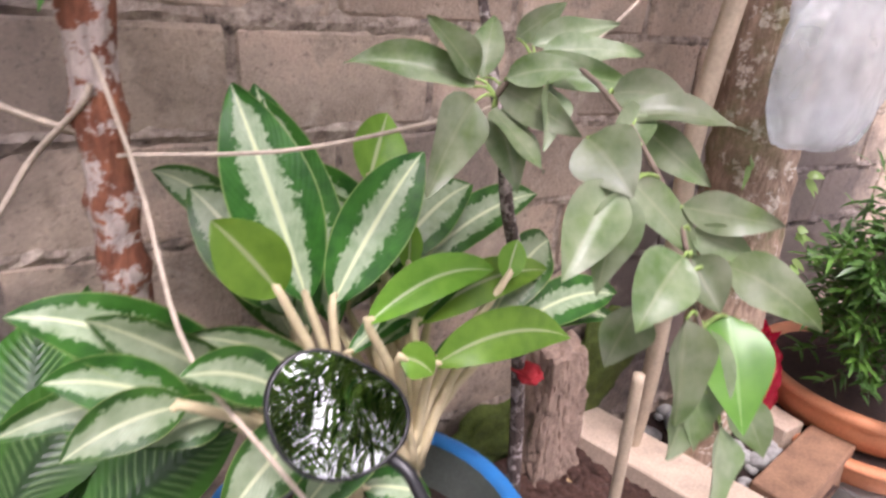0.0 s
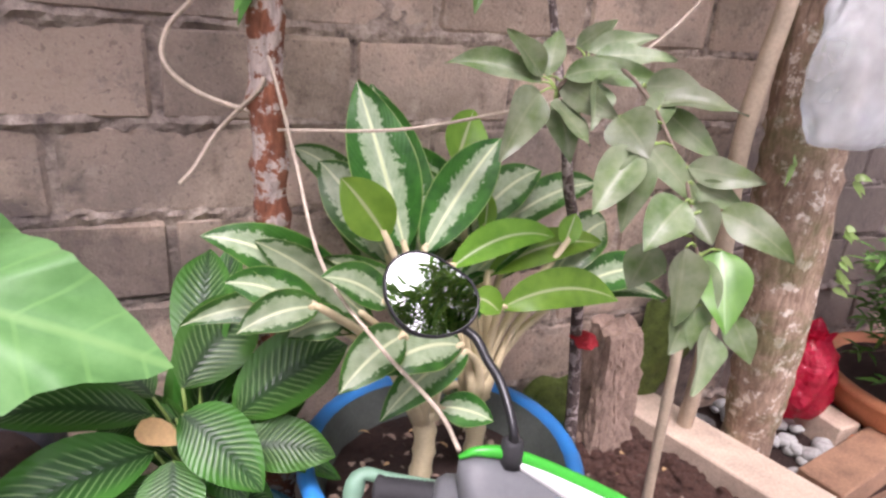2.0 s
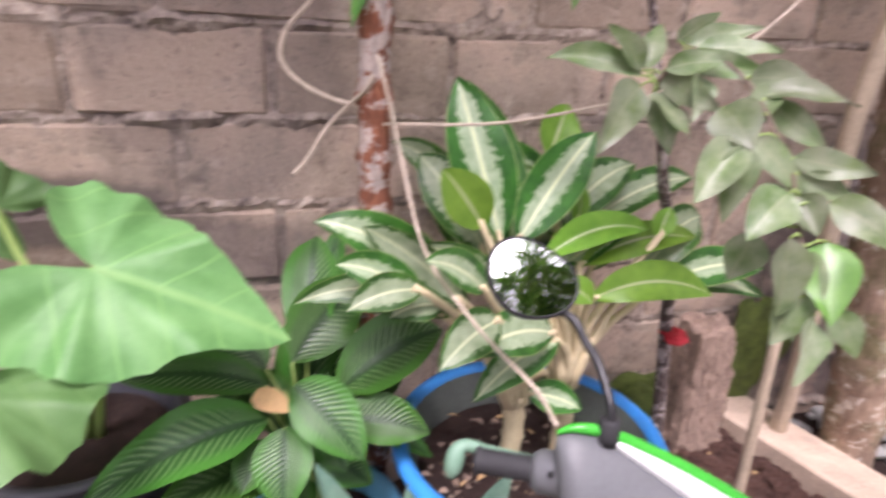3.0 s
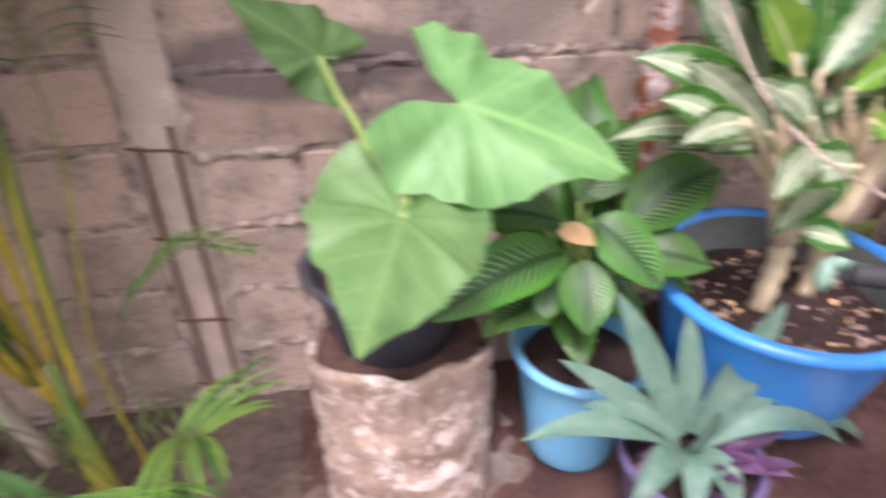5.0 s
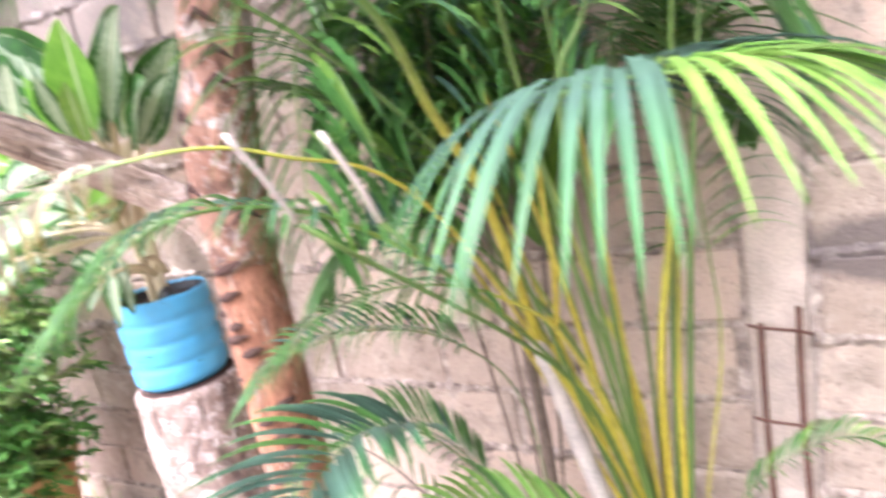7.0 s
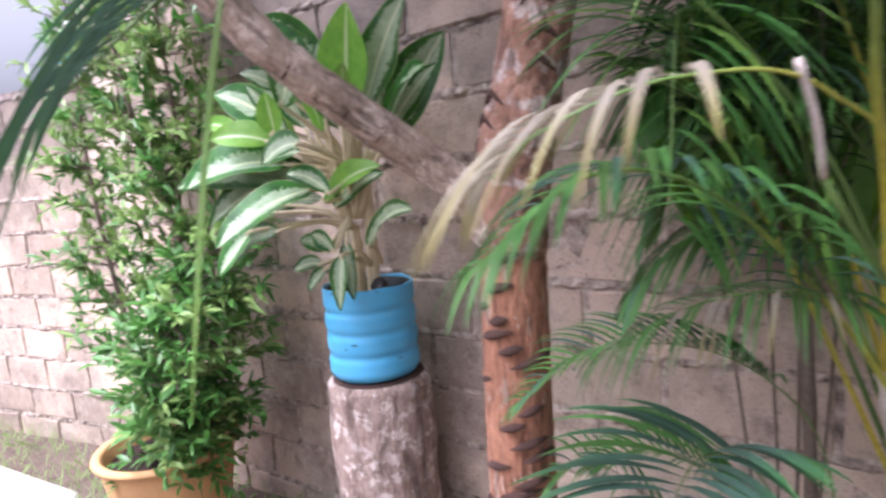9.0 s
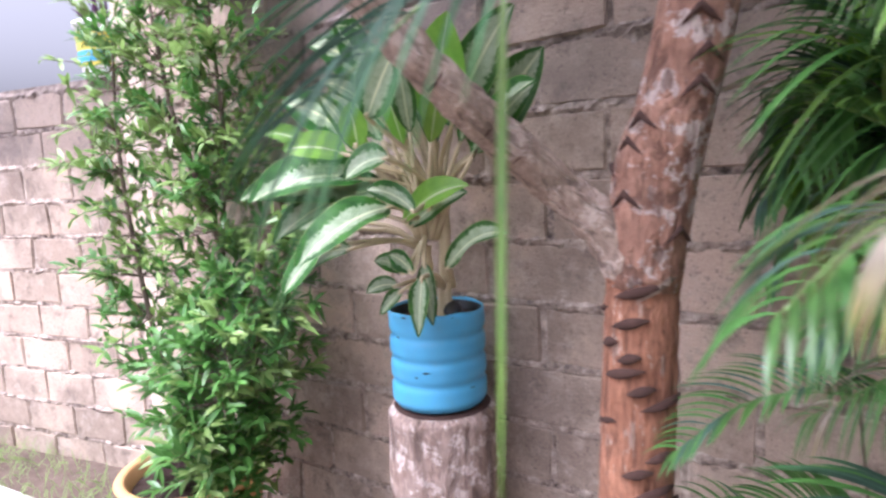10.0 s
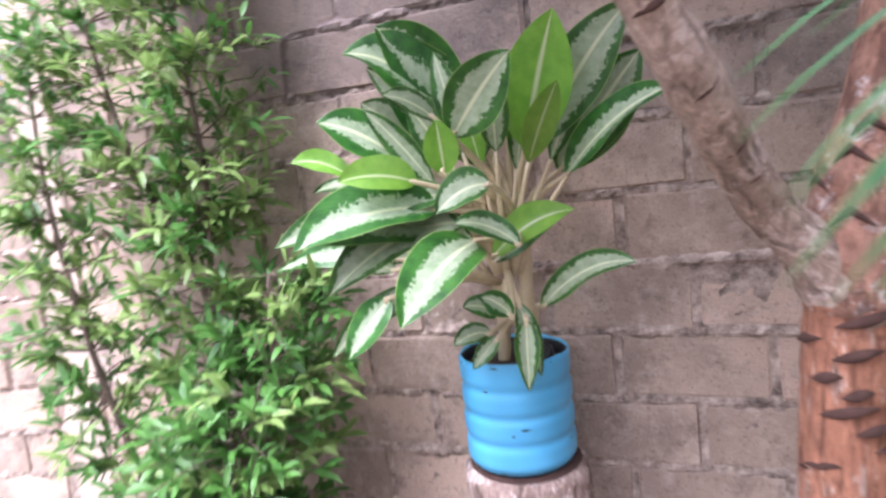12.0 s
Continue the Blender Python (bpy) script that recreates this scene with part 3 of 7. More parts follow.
def pot(name, label, centre, r_top, r_bot, h, mat, rim=0.018, thick=0.012, category="pot", soil_drop=0.05, soil_mat=None, bands=(), inner=None):
    """A round pot with a rolled rim, a wall of real thickness and soil in it."""
    x, y, z = centre
    o = thing(name, label, category)
    g = Geo()
    prof = [(0.001, 0), (r_bot, 0), (r_bot + 0.004, 0.006)]
    for i in range(1, 8):
        s = i / 8
        prof.append((r_bot + (r_top - r_bot) * s + sum(bw * math.exp(-((s - bs) / 0.05) ** 2) for bs, bw in bands), h * s))
    prof += [(r_top - 0.004, h - rim * 1.4), (r_top + rim * 0.75, h - rim * 1.2), (r_top + rim, h - rim * 0.6), (r_top + rim * 0.6, h), (r_top - thick * 0.5, h),
             (r_top - thick, h - 0.008), (r_bot + (r_top - r_bot) * 0.5 - thick, h * 0.5), (r_bot - thick, 0.02)]
    lathe(g, prof, 40, (x, y, z))
    part("shell", g, mat, o)
    g = Geo()
    rs = r_top - thick - 0.004 - soil_drop * (r_top - r_bot) / h
    rnd2 = random.Random(int(abs(x * 1000)) + 7)
    lathe(g, [(rs, h - soil_drop), (rs * 0.8, h - soil_drop + 0.006), (rs * 0.55, h - soil_drop + 0.012), (rs * 0.3, h - soil_drop + 0.016), (0.001, h - soil_drop + 0.02)], 24, (x, y, z), 0.02, rnd2)
    part("soil", g, soil_mat or M_SOIL, o)
    for i in range(int(260 * rs)):
        a, q = rnd2.uniform(0, 6.28), rs * 0.93 * rnd2.random() ** 0.5
        s = rnd2.uniform(0.004, 0.013)
        c = V(x + math.cos(a) * q, y + math.sin(a) * q, z + h - soil_drop + 0.016 - 0.012 * q / rs)
        clod = Geo()
        rings(clod, [c - V(0, 0, s * 0.5), c, c + V(rnd2.uniform(-s, s) * 0.3, 0, s * 0.6)], [s * 0.8, s, s * 0.4], 6, 0.25, rnd2)
        part("clod", clod, soil_mat or M_SOIL, o, smooth=False)
    # separate lining over the upper inside wall, darker than the shell
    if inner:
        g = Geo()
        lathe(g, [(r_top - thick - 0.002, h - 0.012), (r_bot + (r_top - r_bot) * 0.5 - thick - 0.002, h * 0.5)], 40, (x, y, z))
        part("inner_wall", g, inner, o, "dull dark grey lining inside the pot")
    return o


# ---- ground ----
def ground_height(x, y):
    """The yard: flat, falling a little to the far end, a soil bank along the wall by the pots."""
    s = min(1, max(0, (-2.6 - x) / 2.2))
    return -0.14 * s * s * (3 - 2 * s)


def build_ground():
    g = Geo()
    xs = [-600, -60, -20] + [-9 + i * 0.15 for i in range(101)] + [20, 60, 600]
    ys = [-600, -60, -16] + [-5 + i * 0.15 for i in range(44)] + [10, 40, 600]
    vs = []
    for y in ys:
        for x in xs:
            near = abs(x) < 9 and -6 < y < 2
            vs.append((x, y, ground_height(x, y) + (0.012 * noise.noise((x * 3, y * 3, 1)) if near else 0)))
    w = len(xs)
    fs = [(j * w + i, j * w + i + 1, j * w + w + i + 1, j * w + w + i) for j in range(len(ys) - 1) for i in range(w - 1)]
    g.add(vs, fs)
    tagged(part("ground", g, M_GROUND), "bare earth yard with pale worn patches", "ground", kind="structure")


build_ground()


def slab(name, label, pts, z0, z1, mat, cat="pavement"):
    bm = bmesh.new()
    lo = [bm.verts.new((x, y, z0)) for x, y in pts]
    hi = [bm.verts.new((x, y, z1)) for x, y in pts]
    bm.faces.new(hi)
    bm.faces.new(lo[::-1])
    for i in range(len(pts)):
        j = (i + 1) % len(pts)
        bm.faces.new((lo[i], lo[j], hi[j], hi[i]))
    bmesh.ops.recalc_face_normals(bm, faces=bm.faces[:])
    bmesh.ops.bevel(bm, geom=bm.edges[:], offset=0.008, segments=2, affect="EDGES")
    return tagged(part(name, bm, mat, smooth=False), label, cat, kind="structure")


slab("pavement", "pale grey concrete yard floor beside the beds", [(1.3, -3.2), (5.0, -3.2), (5.0, -0.02), (2.03, -0.02), (2.03, -0.6), (1.3, -0.75)], -0.1, 0.12, M_CONC)
slab("pavement", "pale concrete path in front of the wall", [(-8.5, -2.6), (-4.55, -2.4), (-4.35, -0.75), (-4.75, -0.45), (-8.5, -0.9)], -0.4, -0.115, M_CONC)
slab("pavement", "small broken concrete slab on the soil", [(0.36, -0.74), (0.9, -0.72), (0.95, -1.0), (0.5, -1.05)], -0.08, 0.06, M_CONC)


def bank_height(x, y):
    up = min(1, max(0, (x + 0.25) / 0.9))
    front = min(1, max(0, (y + 0.80) / 0.22))
    h = (0.03 + 0.23 * up * up * (3 - 2 * up)) * front * front * (3 - 2 * front) - 0.03
    h += 0.018 * noise.noise((x * 9, y * 9, 0)) + 0.012 * noise.noise((x * 28, y * 28, 3))
    return h


def build_soil_bank():
    """Dark soil heaped along the wall between the drum and the wooden frame."""
    g = Geo()
    nx, ny = 90, 40
    vs = []
    for j in range(ny + 1):
        for i in range(nx + 1):
            x, y = -0.75 + i * 2.1 / nx, -0.80 + j * 0.80 / ny
            h = bank_height(x, y)
            vs.append((x, y - 0.005, h))
    fs = [(j * (nx + 1) + i, j * (nx + 1) + i + 1, (j + 1) * (nx + 1) + i + 1, (j + 1) * (nx + 1) + i) for j in range(ny) for i in range(nx)]
    g.add(vs, fs)
    tagged(part("soil_bank", g, M_DRY_SOIL), "crumbly dark brown soil heaped along the wall", "soil", kind="stuff")


build_soil_bank()


# ---- walls of concrete blocks ----
WEST = 12.0
BLOCK_L, BLOCK_H, JOINT = 0.405, 0.2, 0.02


def block_meshes(n, seed):
    """Blocks with worn corners and a slightly uneven face; the front looks towards -y."""
    out = []
    r = random.Random(seed)
    for k in range(n):
        me_list = []
        for length in (BLOCK_L - JOINT, BLOCK_L / 2 - JOINT):
            bm = bevel_box((length, 0.11, BLOCK_H - JOINT), 0.007)
            for v in bm.verts:
                v.co.x += r.uniform(-0.005, 0.005)
                v.co.z += r.uniform(-0.005, 0.005)
                if v.co.y < 0:
                    v.co.y += r.uniform(-0.0015, 0.005)
            bmesh.ops.translate(bm, vec=(0, 0.055, 0), verts=bm.verts)
            me = bpy.data.meshes.new("block")
            bm.to_mesh(me)
            bm.free()
            me.materials.append(M_BLOCK)
            me_list.append(me)
        out.append(me_list)
    return out


BLOCKS = block_meshes(10, 5)


def build_wall(name, label, length, height, m, seed, shift=0.0, drop=0.0, z_low=0):
    """A wall that runs along local x from 0 to length, its front at local y = 0. Core with mortar, and each block a piece."""
    r = random.Random(seed)
    g = Geo()
    nx, nz = int(length / 0.018), int((height - z_low) / 0.0125)
    vs = []
    for j in range(nz + 1):
        for i in range(nx + 1):
            x, z = length * i / nx, z_low + (height - z_low) * j / nz
            off = (z - z_low - drop + BLOCK_H / 2) % BLOCK_H - BLOCK_H / 2
            bed = math.exp(-(off / 0.016) ** 2)
            lumps = noise.noise((x * 7 + seed, 0, z * 3)) + 0.7 * noise.noise((x * 31, 2, z * 31)) + 0.4 * noise.noise((x * 70, 5, z * 60))
            vs.append((x, 0.010 - 0.006 * lumps - bed * (0.010 + 0.014 * lumps), z + 0.006 * noise.noise((x * 15, 9, z * 4)) * bed))
    fs = [(j * (nx + 1) + i, j * (nx + 1) + i + 1, (j + 1) * (nx + 1) + i + 1, (j + 1) * (nx + 1) + i) for j in range(nz) for i in range(nx)]
    g.add(vs, fs)
    bx = [(0, 0.03, z_low), (length, 0.03, z_low), (length, 0.15, z_low), (0, 0.15, z_low), (0, 0.03, height), (length, 0.03, height), (length, 0.15, height), (0, 0.15, height)]
    g.add(bx, [(1, 0, 3, 2), (4, 5, 6, 7), (1, 2, 6, 5), (2, 3, 7, 6), (3, 0, 4, 7)])
    wall = tagged(part(name, g, M_MORTAR, smooth=False), label, "wall", kind="structure")
    wall.matrix_world = m
    rows = int((height - z_low + 0.01) / BLOCK_H)
    for j in range(rows):
        z = z_low + drop + (j + 0.5) * BLOCK_H
        x = -((j % 2) * BLOCK_L / 2 + shift) % BLOCK_L - BLOCK_L + r.uniform(-0.02, 0.02)
        while x < length - 0.05:
            a, b = max(0, x), min(length, x + BLOCK_L)
            x += BLOCK_L
            if b - a < 0.1:
                continue
            half = b - a < 0.3
            ob = new("block", BLOCKS[r.randrange(len(BLOCKS))][1 if half else 0])
            ob.parent = wall
            flip = r.random() < 0.5
            sx = (b - a) / (BLOCK_L / 2 if half else BLOCK_L)
            ob.location = ((a + b) / 2, r.uniform(-0.005, 0.004), z + r.uniform(-0.004, 0.004))
            ob.rotation_euler = (r.uniform(-0.008, 0.008), r.uniform(-0.008, 0.008) + (math.pi if flip else 0), r.uniform(-0.012, 0.012))
            ob.scale = (sx, 1, 1)
    return wall


# ---- pots, plants and things by the first stretch of wall ----
def variegated_plant(name, label, crown, rows, seed, stalk_r=0.008, cane=None, lean=-0.25, wide=1.25, extra=16):
    """Broad leaves with pale centres on pale sheathed stalks that spring from short canes."""
    r = random.Random(seed)
    o = thing(name, label, "plant")
    rows = list(rows)
    for i in range(extra):
        q = rows[r.randrange(len(rows) - i)]
        c0 = crown[i % len(crown)]
        b = (q[0] * 0.6 + c0[0] * 0.4, min(-0.06, q[1] + 0.05), q[2] * 0.75 + c0[2] * 0.25)
        rows.append((*b, q[3] + r.uniform(-0.09, 0.09), min(-0.04, q[4] + r.uniform(0.02, 0.12)), q[5] + r.uniform(-0.12, 0.03), q[6] * 0.9))
    for bx, by, bz, tx, ty, tz, w, *kind in rows:
        b, t = V(bx, by, bz), V(tx, ty, tz)
        d = (t - b).normalized()
        up = 0.10 if abs(d.z) < 0.6 else 0.04
        k = kind[0] if kind else 0
        face = (lean + r.uniform(-0.25, 0.25), -0.85, 0.65) if d.z < 0.55 else (lean + r.uniform(-0.35, 0.35), -1, 0.25)
        leaf_part(o, M_YOUNG if k == 1 else M_VAR, b, t, w * wide, up + r.uniform(-0.02, 0.05), face, "lance", 16, 6, r.uniform(0.2, 0.5), 0.06, r)
        root = min(crown, key=lambda c: (V(*c) - b).length)
        root = V(*root) + V(r.uniform(-0.02, 0.02), r.uniform(-0.02, 0.02), 0)
        mid = (root * 0.5 + b * 0.5) + V(0, 0, 0.02) + (V(root.x, root.y, b.z) - b) * 0.12
        stem_part(o, M_STALK, [root, mid, b, b + d * 0.015], stalk_r * 1.5, stalk_r * 0.5, 8, 7, "stalk")
    for base, top, rr in cane or ():
        g = Geo()
        pts = curve_pts([base, (V(*base) + V(*top)) / 2 + V(0.008, 0, 0), top], 12)
        rings(g, pts, [rr * (1.0 + (0.18 if i % 3 == 0 else 0)) for i in range(13)], 10)
        part("cane", g, M_STALK, o, "ringed pale brown cane")
    return o


DIEFF_A = [
    (0.34, -0.36, 1.03, 0.28, -0.20, 1.32, 0.103),
    (0.37, -0.38, 1.03, 0.55, -0.30, 1.23, 0.088),
    (0.50, -0.20, 1.15, 0.56, -0.14, 1.26, 0.084, 1),
    (0.29, -0.40, 1.07, 0.21, -0.38, 1.18, 0.074, 1),
    (0.49, -0.28, 1.05, 0.38, -0.16, 1.19, 0.088),
    (0.49, -0.30, 1.03, 0.70, -0.22, 1.14, 0.078),
    (0.54, -0.28, 1.00, 0.88, -0.20, 1.10, 0.069),
    (0.33, -0.30, 0.98, 0.22, -0.14, 1.15, 0.100),
    (0.33, -0.20, 1.03, 0.17, -0.10, 1.17, 0.059),
    (0.26, -0.45, 0.90, -0.02, -0.38, 1.09, 0.080),
    (0.24, -0.46, 0.95, 0.06, -0.42, 1.09, 0.064),
    (0.16, -0.46, 0.96, 0.01, -0.44, 1.03, 0.059),
    (0.15, -0.50, 1.00, 0.02, -0.52, 0.98, 0.053),
    (0.26, -0.52, 1.00, 0.14, -0.56, 1.08, 0.053),
]
DIEFF_B = [
    (0.29, -0.52, 0.94, 0.16, -0.60, 0.90, 0.065),
    (0.41, -0.50, 0.89, 0.23, -0.55, 0.89, 0.074),
    (0.41, -0.42, 1.01, 0.64, -0.40, 1.05, 0.054, 1),
    (0.50, -0.40, 0.98, 0.79, -0.36, 1.01, 0.058, 1),
    (0.66, -0.38, 0.94, 0.86, -0.28, 1.03, 0.081),
    (0.51, -0.45, 0.93, 0.80, -0.44, 0.91, 0.067, 1),
    (0.71, -0.38, 0.91, 1.01, -0.34, 0.91, 0.071),
    (0.45, -0.45, 0.96, 0.50, -0.47, 0.93, 0.046, 1),
    (0.41, -0.42, 0.70, 0.52, -0.46, 0.67, 0.057),
    (0.55, -0.25, 1.04, 0.52, -0.20, 1.15, 0.075),
    (0.50, -0.30, 1.01, 0.39, -0.22, 1.16, 0.072),
    (0.51, -0.35, 1.05, 0.52, -0.33, 1.13, 0.032, 1),
    (0.67, -0.40, 1.03, 0.70, -0.38, 1.09, 0.039, 1),
    (0.20, -0.47, 0.95, 0.10, -0.48, 0.94, 0.050),
]
BIG_POT = (0.43, -0.41, 0.26)
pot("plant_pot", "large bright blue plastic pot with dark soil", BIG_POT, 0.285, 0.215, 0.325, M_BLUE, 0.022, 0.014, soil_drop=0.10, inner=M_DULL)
variegated_plant("variegated_plant", "bushy dumb cane with pale-centred dark-edged leaves in the blue pot", [(0.38, -0.42, 0.68), (0.50, -0.40, 0.70)], DIEFF_A + DIEFF_B, 3,
                 cane=[((0.37, -0.43, 0.5), (0.38, -0.42, 0.70), 0.022), ((0.51, -0.40, 0.5), (0.50, -0.40, 0.72), 0.02)])


def litter(label, spots, n, seed):
    """Bits of dead leaf, twig and bark lying on soil; spots are (x, y, z, radius)."""
    r = random.Random(seed)
    geos = ((Geo(), M_DEAD), (Geo(), M_TWIG), (Geo(), M_RUBBLE))
    for i in range(n):
        x, y, z, rad = spots[r.randrange(len(spots))]
        a, q = r.uniform(0, 6.28), rad * math.sqrt(r.random())
        b = V(x + math.cos(a) * q, y + math.sin(a) * q, z + r.uniform(0.002, 0.012))
        a = r.uniform(0, 6.28)
        t = b + V(math.cos(a), math.sin(a), r.uniform(-0.1, 0.25)) * r.uniform(0.008, 0.034)
        blade(geos[r.choice((0, 1, 1, 2, 2, 2))][0], b, t, r.uniform(0.006, 0.022), 0.15, (r.uniform(-0.4, 0.4), r.uniform(-0.4, 0.4), 1), "lance", 3, 2, 0.4, 0)
    for g, m in geos:
        tagged(part("leaf_litter", g, m), label, "leaf litter", kind="stuff")


litter("bits of dead leaf and bark on the soil of the blue pot", [(0.43, -0.41, 0.487, 0.22)], 170, 40)
litter("bits of dead leaf and bark scattered on the heaped soil", [(1.0, -0.45, 0.215, 0.2), (0.85, -0.4, 0.21, 0.15), (1.12, -0.3, 0.22, 0.15)], 160, 41)


def clods(label, x0, x1, y0, y1, z, n, seed, big=0.013, round_at=None, mat=None):
    """Loose crumbs of earth, one joined mesh; z is a height or a function of the place."""
    r = random.Random(seed)
    bm = bmesh.new()
    bmesh.ops.create_icosphere(bm, subdivisions=1, radius=1)
    vs0 = [v.co.copy() for v in bm.verts]
    fs0 = [tuple(v.index for v in f.verts) for f in bm.faces]
    bm.free()
    g = Geo()
    while n > 0:
        x, y = r.uniform(x0, x1), r.uniform(y0, y1)
        if round_at and (x - round_at[0]) ** 2 + (y - round_at[1]) ** 2 > round_at[2] ** 2:
            continue
        n -= 1
        s = big * (0.3 + 0.7 * r.random() ** 3)
        c = V(x, y, (z(x, y) if callable(z) else z) + s * 0.3)
        g.add([c + V(v.x * s * r.uniform(0.7, 1.2), v.y * s * r.uniform(0.7, 1.2), v.z * s * r.uniform(0.5, 0.9)) for v in vs0], fs0)
    tagged(part("soil_crumbs", g, mat or M_SOIL, smooth=False), label, "soil", kind="stuff")


clods("loose crumbs of red-brown earth on the heaped soil", 0.66, 1.36, -0.72, -0.08, bank_height, 2200, 44, 0.024, None, M_DRY_SOIL)
clods("loose crumbs of dark earth in the blue pot", 0.2, 0.66, -0.64, -0.18, 0.484, 500, 45, 0.011, (0.43, -0.41, 0.23))


def build_red_trunk():
    """A slim trunk with flaking red bark and pale patches, leaning along the wall."""
    o = thing("red_bark_tree", "slim upright trunk with flaking red-brown bark and grey patches", "tree")
    r = random.Random(4)
    g = Geo()
    pts = curve_pts([(0.125, -0.18, -0.02), (0.115, -0.21, 0.75), (0.112, -0.225, 1.02), (0.105, -0.24, 1.47), (0.10, -0.25, 2.3)], 60)
    rings(g, pts, [0.034 + 0.006 * (i % 4 == 0) - 0.0001 * i for i in range(61)], 14, 0.1, r)
    part("trunk", g, M_RED_BARK, o)
    for z in (1.52, 1.58, 1.63, 1.7):
        a = r.uniform(0, 6.28)
        b = V(0.11, -0.25, z)
        for k in range(3):
            t = b + V(r.uniform(-0.1, 0.12), -0.05 + r.uniform(-0.06, 0.04), r.uniform(-0.12, 0.03))
            leaf_part(o, M_SHRUB, b, t, 0.03, 0.1, (0, -1, 0.4), "citrus", 6, 2, 0.1, 0.02, r)
    return o


RED_TREE = build_red_trunk()


def hanging_twig(label, ctrl, seed, n=7, ln=0.09):
    o = thing("hanging_twig", label, "twig", "hanging twigs")
    r = random.Random(seed)
    stem_part(o, M_TWIG, ctrl, 0.004, 0.002, 10, 5, "stem")
    pts = curve_pts(ctrl, n)
    for p in pts[2:]:
        t = p + V(r.uniform(-0.04, 0.04), r.uniform(-0.03, 0.02), -ln * r.uniform(0.7, 1.1))
        leaf_part(o, M_CITRUS_NEW, p, t, 0.035, 0.03, (r.uniform(-0.4, 0.4), -1, 0.3), "citrus", 8, 4, 0.2, 0.03, r)


hanging_twig("leafy twig hanging from the crown before the wall", [(0.50, -0.25, 2.6), (0.52, -0.22, 2.0), (0.53, -0.2, 1.55)], 5)
hanging_twig("leafy twig hanging from the crown by the pole", [(1.2, -0.25, 2.5), (1.12, -0.2, 2.0), (1.10, -0.18, 1.62)], 6)
hanging_twig("leafy twig hanging from the crown near the taro", [(-0.62, -0.5, 3.0), (-0.52, -0.45, 2.0), (-0.5, -0.42, 1.55)], 7)


def vine(ctrl, rr, label):
    g = Geo()
    rings(g, curve_pts(ctrl, 36), rr, 6)
    return tagged(part("dry_vine", g, M_VINE), label, "vine", "dry vines")


vine([(0.05, -0.09, 1.56), (0.007, -0.093, 1.459), (-0.047, -0.098, 1.396), (-0.06, -0.117, 1.335), (-0.004, -0.16, 1.286), (0.104, -0.258, 1.26)], 0.0045, "pale dry vine looped round the red trunk")
vine([(0.10, -0.27, 1.33), (0.087, -0.262, 1.303), (0.023, -0.2, 1.224), (-0.02, -0.205, 1.16), (-0.048, -0.207, 1.129)], 0.0042, "pale dry vine end sticking out from the red trunk")
vine([(0.06, -0.16, 1.56), (0.082, -0.177, 1.466), (0.112, -0.28, 1.345), (0.139, -0.328, 1.211), (0.156, -0.486, 1.069), (0.218, -0.605, 0.981), (0.26, -0.747, 0.957), (0.256, -0.835, 0.958)], 0.0032, "thin pale dry vine hanging down to the handlebar")
vine([(0.12, -0.27, 1.24), (0.316, -0.356, 1.258), (0.49, -0.408, 1.299), (0.60, -0.42, 1.328), (0.85, -0.4, 1.47), (1.1, -0.36, 1.75)], 0.0032, "thin dry vine stretched across the wall")

CALATHEA = [
    (-0.04, -0.32, 0.79, -0.01, -0.16, 0.94, 0.089),
    (-0.07, -0.34, 0.78, 0.06, -0.25, 0.88, 0.105),
    (-0.12, -0.34, 0.77, -0.22, -0.25, 0.83, 0.079),
    (-0.12, -0.38, 0.76, -0.34, -0.36, 0.78, 0.069),
    (-0.12, -0.42, 0.71, -0.37, -0.50, 0.66, 0.097),
    (-0.09, -0.44, 0.70, -0.10, -0.52, 0.60, 0.084),
    (-0.07, -0.42, 0.78, 0.03, -0.50, 0.68, 0.090),
    (0.01, -0.42, 0.69, 0.16, -0.46, 0.67, 0.078),
    (0.02, -0.38, 0.73, 0.20, -0.36, 0.82, 0.109),
    (-0.15, -0.36, 0.74, -0.27, -0.30, 0.78, 0.066),
    (-0.12, -0.40, 0.64, -0.17, -0.46, 0.59, 0.065),
    (-0.03, -0.40, 0.60, 0.06, -0.42, 0.53, 0.070),
]


